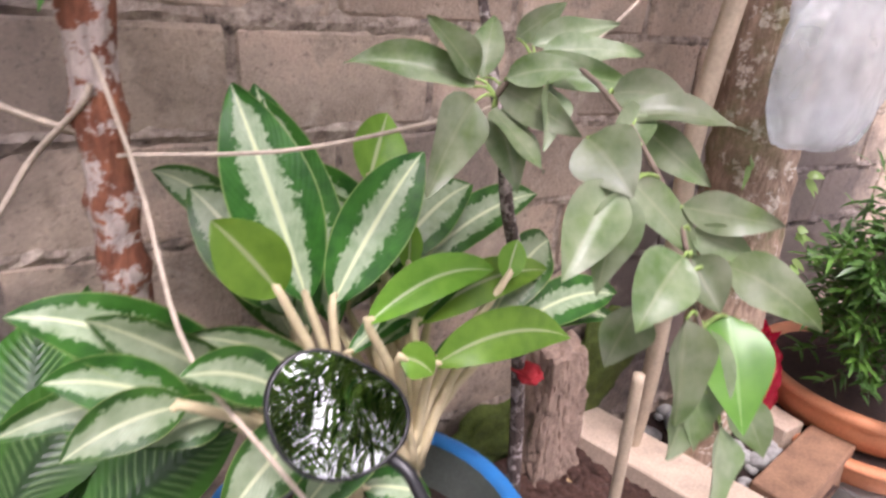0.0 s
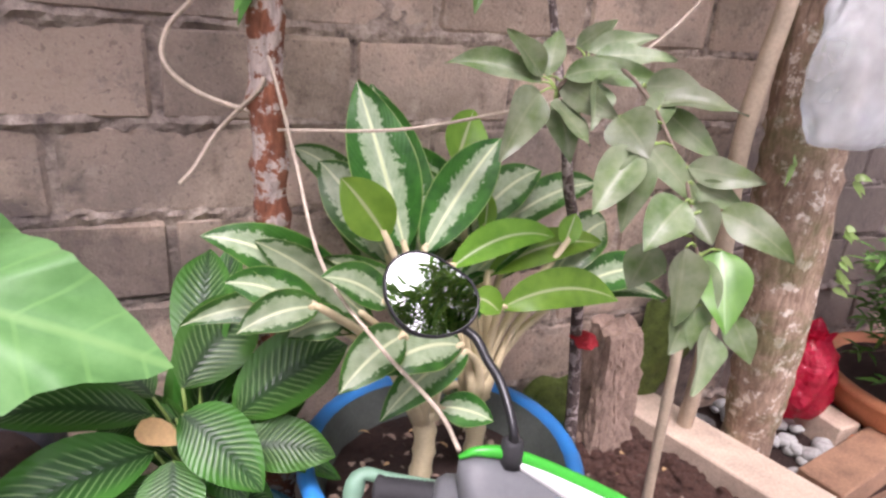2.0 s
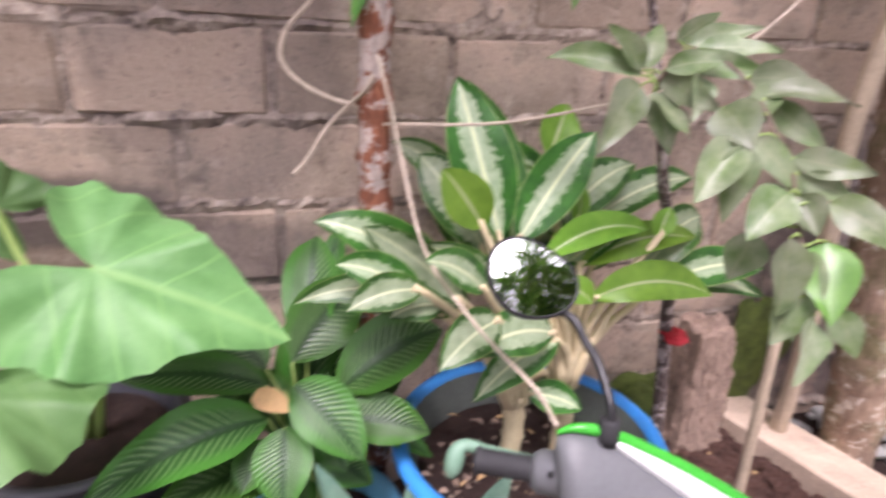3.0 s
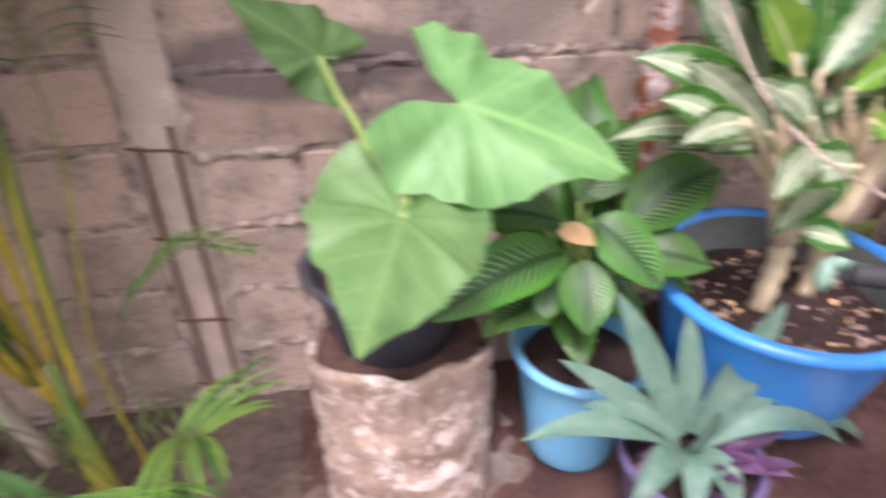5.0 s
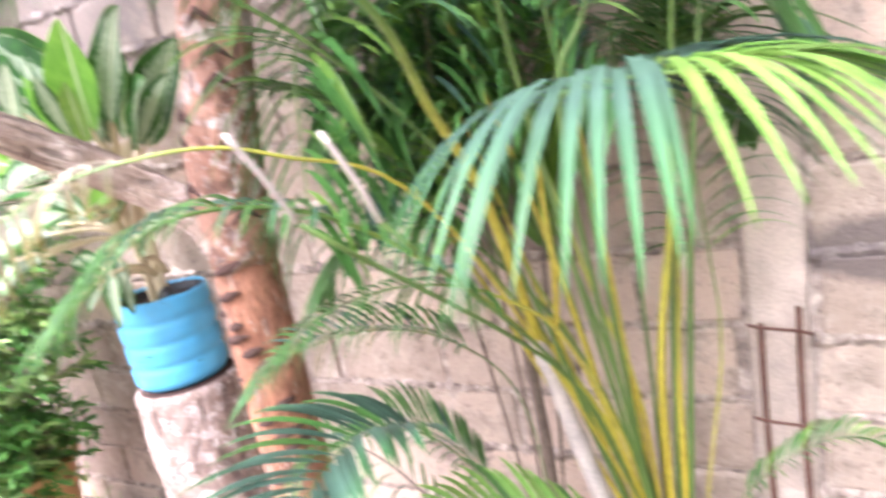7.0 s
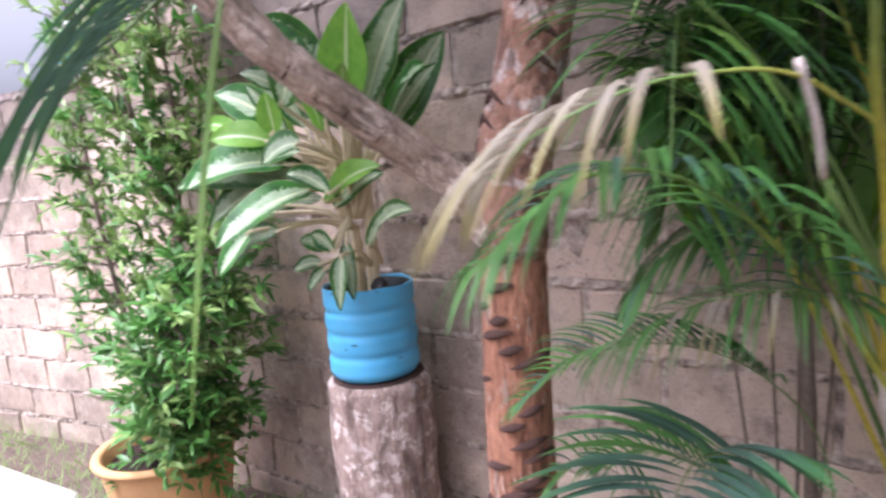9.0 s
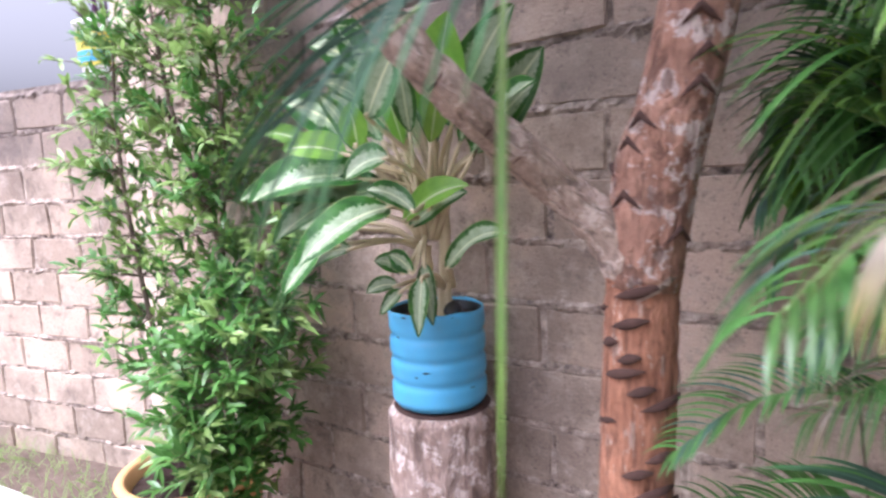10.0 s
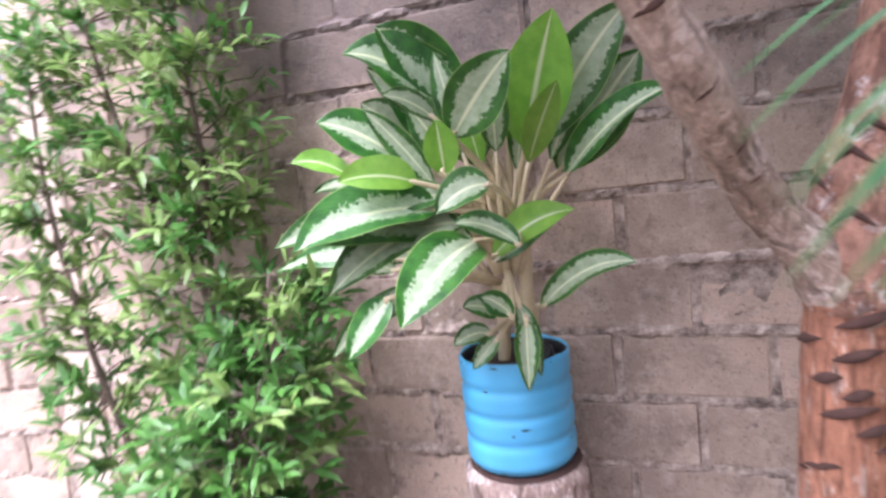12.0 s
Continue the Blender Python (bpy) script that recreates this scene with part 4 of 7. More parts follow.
def build_calathea():
    o = thing("striped_plant", "bushy plant with feather-striped dark green leaves in the pale blue pot", "plant")
    r = random.Random(11)
    rows = list(CALATHEA)
    for i in range(14):
        q = CALATHEA[i % 12]
        rows.append((-0.05 + r.uniform(-0.04, 0.04), -0.34, r.uniform(0.52, 0.72), q[3] * 0.75 - 0.01 + r.uniform(-0.06, 0.06), min(-0.08, q[4] + r.uniform(-0.02, 0.1)), q[5] - r.uniform(0.03, 0.14), q[6] * 0.85))
    for bx, by, bz, tx, ty, tz, w in rows:
        b, t = V(bx, by, bz), V(tx, ty, tz)
        leaf_part(o, M_STRIPE, b, b + (t - b) * 1.18, w * 1.32, 0.08, (-0.15, -0.6, 0.8) if t.z < 0.85 else (-0.2, -1, 0.4), "lance", 16, 6, r.uniform(0.15, 0.4), 0.09, r)
        root = V(-0.03 + r.uniform(-0.03, 0.03), -0.37 + r.uniform(-0.03, 0.03), 0.42)
        stem_part(o, M_GREENSTALK, [root, (root + b) / 2 + V(0, 0, 0.03), b], 0.006, 0.003, 6, 6, "stalk")
    g = Geo()
    blade(g, (-0.145, -0.43, 0.765), (-0.075, -0.455, 0.745), 0.045, 0.15, (0, -0.7, 0.7), "oval", 6, 2, 0.4)
    part("dead_leaf", g, M_DEAD, o, "curled tan dead leaf caught among the leaves")


pot("plant_pot", "pale blue plastic pot with dark soil beside the drum", (-0.02, -0.36, 0.05), 0.165, 0.115, 0.35, M_LBLUE, 0.016, 0.01, soil_drop=0.06)
build_calathea()


def build_drum():
    o = thing("drum", "old crusted drum with a ragged rusty top edge", "drum")
    r = random.Random(8)
    g = Geo()
    prof = [(0.19, -0.02), (0.205, 0.01)]
    for i in range(1, 24):
        prof.append((0.203 + 0.004 * math.sin(i * 1.1), 0.02 * i))
    prof += [(0.206, 0.485), (0.20, 0.50), (0.188, 0.497), (0.185, 0.46), (0.18, 0.40)]
    lathe(g, prof, 56, (-0.465, -0.385, 0), 0.012, r)
    g.v = [(x, y, z + (0.022 * noise.noise((x * 16, y * 16, 0)) + 0.075 * max(0, min(1, (-0.40 - y) / 0.15)) if z > 0.43 else 0)) for x, y, z in g.v]
    part("shell", g, M_DRUM, o)
    g = Geo()
    lathe(g, [(0.2, 0.47), (0.194, 0.486), (0.17, 0.482), (0.10, 0.474), (0.001, 0.475)], 40, (-0.465, -0.385, 0), 0.02, r)
    g.v = [(x, y, z + 0.014 * noise.noise((x * 20, y * 20, 7)) + 0.07 * max(0, min(1, (-0.50 - y) / 0.08))) for x, y, z in g.v]
    part("fill", g, M_EARTH, o, "dark brown earth filling the drum")
    return o


build_drum()
pot("plant_pot", "wide black plastic pot standing on the drum", (-0.47, -0.31, 0.472), 0.185, 0.135, 0.205, M_BLACKPL, 0.014, 0.01, soil_drop=0.05)


def taro_leaf(parent, notch, tip, width, face, seed, label=""):
    """A heart-shaped blade round the point where the stalk joins: two round lobes behind it, a wavy margin, a drawn-out tip."""
    n, t = V(*notch), V(*tip)
    ln = (t - n).length
    d = (t - n).normalized()
    side = d.cross(Vector(face).normalized()).normalized()
    nrm = side.cross(d).normalized()
    r = random.Random(seed)
    ph, q1, q2 = r.uniform(0, 6), r.uniform(-0.06, 0.06), r.uniform(-0.05, 0.05)
    na, nr = 64, 9
    vs, uvs, fs = [], [], []
    for i in range(na + 1):
        a = math.radians(-176 + 352 * i / na)
        k = abs(a) / math.pi
        # outline: tip, shoulders, lobes, notch
        rad = 0.43 + 0.57 * math.exp(-(k / 0.125) ** 1.0) + 0.11 * math.exp(-((k - 0.72) / 0.13) ** 2) + 0.03 * math.exp(-((k - 0.4) / 0.12) ** 2)
        rad *= 1 - 0.94 * min(1, max(0, (k - 0.77) / 0.2)) ** 1.1
        rad *= 1 + (q1 if a > 0 else q2) * math.sin(math.pi * k) + 0.022 * math.sin(11 * a + ph) + 0.012 * math.sin(23 * a + 2 * ph)
        for j in range(nr + 1):
            p = rad * j / nr
            x, y = p * math.cos(a), p * math.sin(a)
            lat = y * width / (0.96 * ln)
            dip = -0.22 * lat * lat * 2 + 0.06 * abs(lat) - 0.13 * max(0, x) ** 2 + 0.55 * max(0, -x) ** 2 + 0.10 * max(0, -x)
            dip += (0.055 * math.sin(6 * a + ph) + 0.028 * math.sin(13 * a + 1.7 * ph)) * (j / nr) ** 2.2
            vs.append(n + d * ln * x + side * ln * lat + nrm * dip * ln)
            uvs.append((0.5 + 0.65 * y, 0.35 + 0.62 * x))
    for i in range(na):
        for j in range(nr):
            a0 = i * (nr + 1) + j
            fs.append((a0, a0 + 1, a0 + nr + 2, a0 + nr + 1))
    g = Geo()
    g.add(vs, fs, uvs)
    return part("leaf", g, M_TARO, parent, label)


def build_taro():
    o = thing("taro_plant", "taro with large light green heart-shaped leaves in the black pot", "plant")
    taro_leaf(o, (-0.473, -0.628, 0.954), (-0.551, -0.863, 0.925), 0.275, (0.05, -0.75, 0.75), 1, "broad leaf with a torn yellowing edge")
    taro_leaf(o, (-0.353, -0.47, 1.060), (-0.060, -0.55, 0.975), 0.33, (0.13, -0.6, 0.81), 2)
    taro_leaf(o, (-0.575, -0.20, 1.075), (-0.71, -0.27, 1.20), 0.17, (0.45, -1, 0.45), 3)
    for c in ([(-0.46, -0.32, 0.64), (-0.44, -0.38, 0.80), (-0.45, -0.52, 0.93), (-0.473, -0.628, 0.954)],
              [(-0.44, -0.32, 0.64), (-0.40, -0.37, 0.88), (-0.375, -0.43, 1.02), (-0.353, -0.47, 1.058)],
              [(-0.47, -0.31, 0.64), (-0.50, -0.27, 0.90), (-0.545, -0.23, 1.0), (-0.575, -0.20, 1.073)]):
        stem_part(o, M_GREENSTALK, c, 0.011, 0.006, 12, 8, "stalk")


build_taro()

AGAVE = [
    (-0.04, -0.50, 0.66, 0.073),
    (0.14, -0.50, 0.58, 0.065),
    (0.35, -0.52, 0.59, 0.078),
    (-0.16, -0.55, 0.54, 0.060),
    (-0.27, -0.66, 0.45, 0.065),
    (-0.12, -0.60, 0.45, 0.051),
    (-0.06, -0.75, 0.30, 0.069),
    (0.06, -0.78, 0.28, 0.065),
    (0.17, -0.78, 0.26, 0.069),
    (0.72, -0.62, 0.05, 0.062),
    (0.53, -0.56, 0.34, 0.065),
    (0.48, -0.68, 0.29, 0.062),
    (0.07, -0.74, 0.55, 0.065),
    (0.28, -0.60, 0.45, 0.056),
]


def build_agave():
    o = thing("agave_plant", "rosette of arching grey-green strap leaves in a small purple pot", "plant")
    r = random.Random(21)
    for tx, ty, tz, w in AGAVE:
        a = math.atan2(ty + 0.63, tx - 0.13)
        foot = (0.13 + 0.03 * math.cos(a), -0.63 + 0.03 * math.sin(a), 0.32)
        leaf_part(o, M_AGAVE, foot, (tx, ty, tz), w, 0.24 if tz < 0.36 else 0.14 if tz < 0.48 else 0.05, (-0.1, -0.7, 0.8) if tz > 0.5 else (0, -0.3, 1), "strap", 16, 4, 0.35, 0.02, r)
    q = thing("purple_plant", "small purple-leaved plants round the rosette in the purple pot", "plant")
    for i in range(46):
        a, rad = r.uniform(0, 6.28), r.uniform(0.05, 0.15)
        b = V(0.14 + math.cos(a) * rad * 0.7, -0.63 + math.sin(a) * rad * 0.7, 0.29)
        t = V(0.14 + math.cos(a) * (rad + 0.05), -0.63 + math.sin(a) * (rad + 0.05), 0.33 + r.uniform(-0.06, 0.05))
        leaf_part(q, M_PURPLE, b, t, 0.03, 0.1, (0, -0.4, 1), "citrus", 5, 2, 0.2, 0.02, r)


pot("plant_pot", "small dark purple plastic pot in front of the blue pots", (0.14, -0.63, 0.04), 0.15, 0.11, 0.25, M_PURPLEPL, 0.012, 0.008, soil_drop=0.03)
build_agave()


# ---- sapling, stakes, mossy tree, bags, frame and bowls ----
CITRUS_A = [
    (0.502, -0.502, 1.363, 0.373, -0.444, 1.379, 0.039),
    (0.506, -0.500, 1.372, 0.458, -0.481, 1.426, 0.037),
    (0.526, -0.485, 1.371, 0.565, -0.438, 1.438, 0.034),
    (0.490, -0.526, 1.349, 0.415, -0.568, 1.258, 0.064),
    (0.522, -0.519, 1.339, 0.536, -0.603, 1.290, 0.045),
    (0.537, -0.505, 1.333, 0.538, -0.563, 1.251, 0.051),
    (0.532, -0.513, 1.366, 0.579, -0.605, 1.328, 0.045),
    (0.530, -0.530, 1.377, 0.595, -0.585, 1.391, 0.032),
    (0.568, -0.515, 1.395, 0.659, -0.603, 1.382, 0.036),
    (0.586, -0.518, 1.405, 0.703, -0.562, 1.410, 0.035),
    (0.590, -0.494, 1.412, 0.689, -0.521, 1.441, 0.034),
    (0.591, -0.457, 1.418, 0.648, -0.463, 1.458, 0.033),
    (0.613, -0.622, 1.375, 0.663, -0.678, 1.370, 0.037),
]
CITRUS_B = [
    (0.599, -0.659, 1.355, 0.695, -0.721, 1.351, 0.033),
    (0.614, -0.668, 1.349, 0.677, -0.714, 1.296, 0.035),
    (0.519, -0.690, 1.343, 0.529, -0.744, 1.305, 0.054),
    (0.525, -0.730, 1.308, 0.450, -0.764, 1.236, 0.054),
    (0.528, -0.744, 1.304, 0.518, -0.744, 1.212, 0.039),
    (0.536, -0.744, 1.312, 0.582, -0.785, 1.257, 0.036),
    (0.581, -0.771, 1.291, 0.653, -0.826, 1.283, 0.038),
    (0.586, -0.783, 1.267, 0.640, -0.813, 1.246, 0.030),
    (0.560, -0.801, 1.253, 0.497, -0.820, 1.203, 0.054),
    (0.585, -0.791, 1.245, 0.588, -0.831, 1.208, 0.045),
    (0.620, -0.808, 1.238, 0.672, -0.868, 1.199, 0.047),
]
CITRUS_STEM = [(0.527, -0.516, 1.353),
               (0.577, -0.518, 1.395),
               (0.596, -0.584, 1.395),
               (0.599, -0.659, 1.355),
               (0.583, -0.725, 1.319),
               (0.579, -0.779, 1.27),
               (0.575, -0.813, 1.21),
               (0.586, -0.843, 1.148),
               (0.586, -0.866, 1.092)]
CITRUS_C = [
    (0.557, -0.822, 1.198, 0.538, -0.850, 1.114, 0.052),
    (0.588, -0.818, 1.182, 0.572, -0.852, 1.086, 0.050),
    (0.616, -0.826, 1.192, 0.590, -0.880, 1.119, 0.057),
    (0.639, -0.849, 1.103, 0.658, -0.879, 1.047, 0.036),
    (0.579, -0.870, 1.104, 0.541, -0.903, 1.043, 0.048),
    (0.570, -0.839, 1.114, 0.545, -0.849, 1.066, 0.046),
    (0.560, -0.761, 1.182, 0.540, -0.756, 1.120, 0.048),
    (0.619, -0.663, 1.365, 0.570, -0.690, 1.307, 0.035),
    (0.580, -0.552, 1.373, 0.552, -0.587, 1.316, 0.045),
]


def build_citrus():
    o = thing("citrus_sapling", "young citrus sapling with dusty drooping leaves", "plant")
    r = random.Random(33)
    trunk = [(0.93, -0.22, 0.2), (0.90, -0.225, 0.5), (0.86, -0.24, 0.72), (0.80, -0.28, 0.95), (0.71, -0.33, 1.12), (0.66, -0.36, 1.25), (0.635, -0.33, 1.4), (0.63, -0.25, 1.6), (0.64, -0.2, 1.85)]
    stem_part(o, M_DARK_BARK, trunk, 0.019, 0.005, 24, 10, "trunk")
    droop = CITRUS_STEM
    stem_part(o, M_TWIG, [(0.65, -0.36, 1.27)] + droop, 0.004, 0.002, 24, 6, "branch")
    line = curve_pts(droop, 40)
    for bx, by, bz, tx, ty, tz, w in CITRUS_A + CITRUS_B + CITRUS_C:
        b, t = V(bx, by, bz), V(tx, ty, tz)
        face = (-0.35 + r.uniform(-0.7, 0.7), -0.9, 0.45 + r.uniform(-0.5, 0.5))
        leaf_part(o, M_CITRUS if r.random() < 0.93 else M_CITRUS_NEW, b, b + (t - b) * r.uniform(1.05, 1.25), w * r.uniform(1.1, 1.35), r.uniform(-0.02, 0.1), face, "citrus", 12, 4, r.uniform(0.15, 0.6), 0.09, r)
        near = min(line, key=lambda p: (p - b).length)
        stem_part(o, M_GREENSTALK, [near, (near + b) / 2 + V(0, 0, 0.006), b], 0.0022, 0.0015, 4, 5, "leaf_stalk")


build_citrus()


def pole(name, label, cat, ctrl, r0, r1, mat, knots=()):
    g = Geo()
    n = 30
    pts = curve_pts(ctrl, n)
    rr = taper(r0, r1, n + 1)
    for k in knots:
        rr[k] *= 1.14
    rings(g, pts, rr, 12)
    return tagged(part(name, g, mat), label, cat)


pole("bamboo_stick", "thin pale bamboo stick stuck upright in the soil", "stick", [(0.975, -0.5, 0.1), (0.957, -0.5, 0.397), (0.945, -0.5, 0.65), (0.937, -0.5, 0.83)], 0.0125, 0.0115, M_BAMBOO, (9, 21))
pole("wooden_pole", "weathered grey-brown wooden pole leaning on the wall side", "pole", [(1.37, -0.20, 0.2), (1.33, -0.24, 0.55), (1.265, -0.27, 0.925), (1.215, -0.285, 1.217), (1.243, -0.29, 1.539), (1.34, -0.3, 2.3)], 0.024, 0.022, M_BAMBOO)


def build_mossy_tree():
    o = thing("mossy_tree", "thick leaning tree trunk with mottled mossy bark", "tree")
    r = random.Random(14)
    g = Geo()
    pts = curve_pts([(1.56, -0.29, 0.0), (1.535, -0.30, 0.33), (1.50, -0.30, 0.65), (1.455, -0.28, 1.1), (1.45, -0.26, 1.4), (1.42, -0.24, 2.4)], 44)
    rings(g, pts, [0.060 + 0.0017 * min(i, 24) + 0.007 * noise.noise((i * 0.5, 0, 0)) for i in range(45)], 28, 0.07, r)
    part("trunk", g, M_MOSS_BARK, o)
    for z, sx in ((1.15, 1), (1.0, 1), (0.85, 1), (1.2, -1), (0.9, 1)):
        for k in range(4):
            b = V(1.42 + 0.11 * sx - (z - 1.1) * 0.2, -0.38, z + r.uniform(-0.03, 0.03))
            t = b + V(sx * r.uniform(0.01, 0.05), -0.02, r.uniform(-0.05, 0.02))
            leaf_part(o, M_SHRUB_PALE, b, t, 0.02, 0.1, (0, -1, 0.4), "citrus", 5, 2, 0.1, 0.02, r)
    return o


MOSSY_TREE = build_mossy_tree()


def crumpled_bag(name, label, centre, size, mat, seed, neck=None):
    """A limp film bag: a rounded sack whose sides are crumpled, tied at the neck."""
    x, y, z = centre
    g = Geo()
    n, m = 40, 30
    vs, uvs, fs = [], [], []
    for j in range(m + 1):
        s = j / m
        for i in range(n):
            a = 2 * math.pi * i / n
            rr = (math.sin(math.pi * min(1, 0.04 + s * 0.93)) ** 0.17)
            if neck:
                rr *= 1 - neck * s ** 5
            px, py, pz = math.cos(a) * rr, math.sin(a) * rr, s - 0.5
            k = 1 + 0.24 * noise.noise((px * 2.2 + seed, py * 2.2, pz * 3)) + 0.10 * noise.noise((px * 6, py * 6 + seed, pz * 7))
            vs.append((x + px * size[0] * k, y + py * size[1] * k, z + pz * size[2] * (1 + 0.05 * noise.noise((px * 4, py * 4, seed)))))
            uvs.append((i / n, s))
    for j in range(m):
        for i in range(n):
            a, b = j * n + i, j * n + (i + 1) % n
            fs.append((a, b, b + n, a + n))
    fs.append(tuple(range(n))[::-1])
    g.add(vs, fs, uvs)
    o = thing(name, label, "plastic bag")
    part("body", g, mat, o)
    r = random.Random(seed)
    top = V(x, y, z + size[2] * 0.5)
    for i in range(9):
        g = Geo()
        a = 6.28 * i / 9 + r.uniform(-0.2, 0.2)
        d = V(math.cos(a) * size[0], math.sin(a) * size[1], 0)
        blade(g, top - V(0, 0, 0.01) + d * 0.15, top + d * r.uniform(0.3, 0.7) + V(0, 0, size[2] * r.uniform(0.06, 0.16)), size[0] * 0.5, 0.1, d, "strap", 6, 4, 0.6, 0.12, r)
        part("neck_fold", g, mat, o, "bunched film at the tied neck")
    return o


crumpled_bag("plastic_bag", "clear crumpled plastic bag hanging from the tree by a string", (1.285, -0.50, 1.445), (0.175, 0.06, 0.38), M_FILM, 3, 0.35)
pole("string", "thin string that holds up the clear bag", "string", [(1.30, -0.50, 1.60), (1.335, -0.45, 1.8), (1.34, -0.30, 2.1)], 0.002, 0.002, M_VINE)
crumpled_bag("plastic_bag", "shiny red crumpled plastic bag lying by the tree", (1.82, -0.22, 0.42), (0.11, 0.10, 0.29), M_RED_FILM, 9, 0.4)


def plank(parent, a, b, width, z, h, mat, name="plank"):
    """A sawn board laid from a to b with its top at z."""
    a, b = V(*a, 0), V(*b, 0)
    ln, ang = (b - a).length, math.atan2(b.y - a.y, b.x - a.x)
    c = (a + b) / 2
    bm = bevel_box((ln, width, h), 0.004, Matrix.Translation((c.x, c.y, z - h / 2)) @ Matrix.Rotation(ang, 4, "Z"))
    return part(name, bm, mat, parent, smooth=False)


def build_frame():
    o = thing("planter_frame", "low planter frame of sawn boards round the soil and stones", "planter frame")
    plank(o, (1.29, -0.02), (1.475, -0.62), 0.165, 0.30, 0.10, M_WOOD)
    plank(o, (1.57, -0.53), (2.0, -0.45), 0.13, 0.292, 0.17, M_WOOD_DARK)
    plank(o, (1.905, -0.38), (1.90, -0.03), 0.10, 0.297, 0.15, M_WOOD)
    plank(o, (1.35, -0.59), (0.95, -0.71), 0.12, 0.302, 0.10, M_WOOD)
    return o


build_frame()


def build_stones():
    g = Geo()
    r = random.Random(17)
    g.add([(1.33, -0.05, 0.2), (1.87, -0.05, 0.2), (1.9, -0.55, 0.2), (1.55, -0.58, 0.2)], [(0, 3, 2, 1)])
    tagged(part("gravel_bed", g, M_SOIL), "dark earth under the stones in the frame", "soil", kind="structure")
    meshes = []
    for k in range(6):
        bm = bmesh.new()
        bmesh.ops.create_icosphere(bm, subdivisions=2, radius=1)
        for v in bm.verts:
            v.co *= 1 + 0.25 * noise.noise(v.co * 1.3 + V(k * 5, 0, 0))
            v.co.z *= 0.65
        me = bpy.data.meshes.new("stone")
        bm.to_mesh(me)
        bm.free()
        me.materials.append(M_STONE)
        me.polygons.foreach_set("use_smooth", [True] * len(me.polygons))
        meshes.append(me)
    for i in range(64):
        x, y = r.uniform(1.42, 1.85), r.uniform(-0.52, -0.08)
        if y < -0.02 - (x - 1.3) * 2.0 - 0.14 and x < 1.56 or (x - 1.53) ** 2 + (y + 0.3) ** 2 < 0.017:
            continue
        s = r.uniform(0.018, 0.042)
        ob = new("stone", meshes[r.randrange(6)])
        ob.location = (x, y, 0.2 + s * 0.4 + r.uniform(0, 0.02))
        ob.rotation_euler = (r.uniform(-0.4, 0.4), r.uniform(-0.4, 0.4), r.uniform(0, 6.28))
        ob.scale = (s, s * r.uniform(0.75, 1), s)
        tagged(ob, "rounded grey stone lying in the planter frame", "stone", "stones in the frame")


build_stones()


def bowl(label, centre, r_top, h, mat=None, rimw=0.03):
    x, y, z = centre
    o = thing("terracotta_bowl", label, "bowl")
    g = Geo()
    prof = [(0.001, 0), (r_top * 0.6, 0)]
    for i in range(1, 12):
        a = i / 11 * math.pi / 2
        prof.append((r_top * (0.6 + 0.4 * math.sin(a)), h * (1 - math.cos(a)) * 0.8))
    prof += [(r_top + rimw * 0.5, h * 0.84), (r_top + rimw * 0.7, h * 0.93), (r_top + rimw * 0.3, h), (r_top - 0.02, h), (r_top - 0.035, h * 0.85), (r_top * 0.8, h * 0.75), (0.001, h * 0.74)]
    lathe(g, prof, 56, (x, y, z))
    part("shell", g, M_TERRA, o)
    g = Geo()
    lathe(g, [(r_top - 0.03, h * 0.86), (r_top * 0.5, h * 0.93), (0.001, h * 0.95)], 30, (x, y, z), 0.02, random.Random(3))
    part("soil", g, M_SOIL, o)
    return o


bowl("wide terracotta bowl standing on the concrete, carrying another bowl", (2.29, -0.38, 0.12), 0.36, 0.14)
bowl("wide terracotta bowl with dark soil set on a larger bowl", (2.30, -0.37, 0.225), 0.34, 0.17)


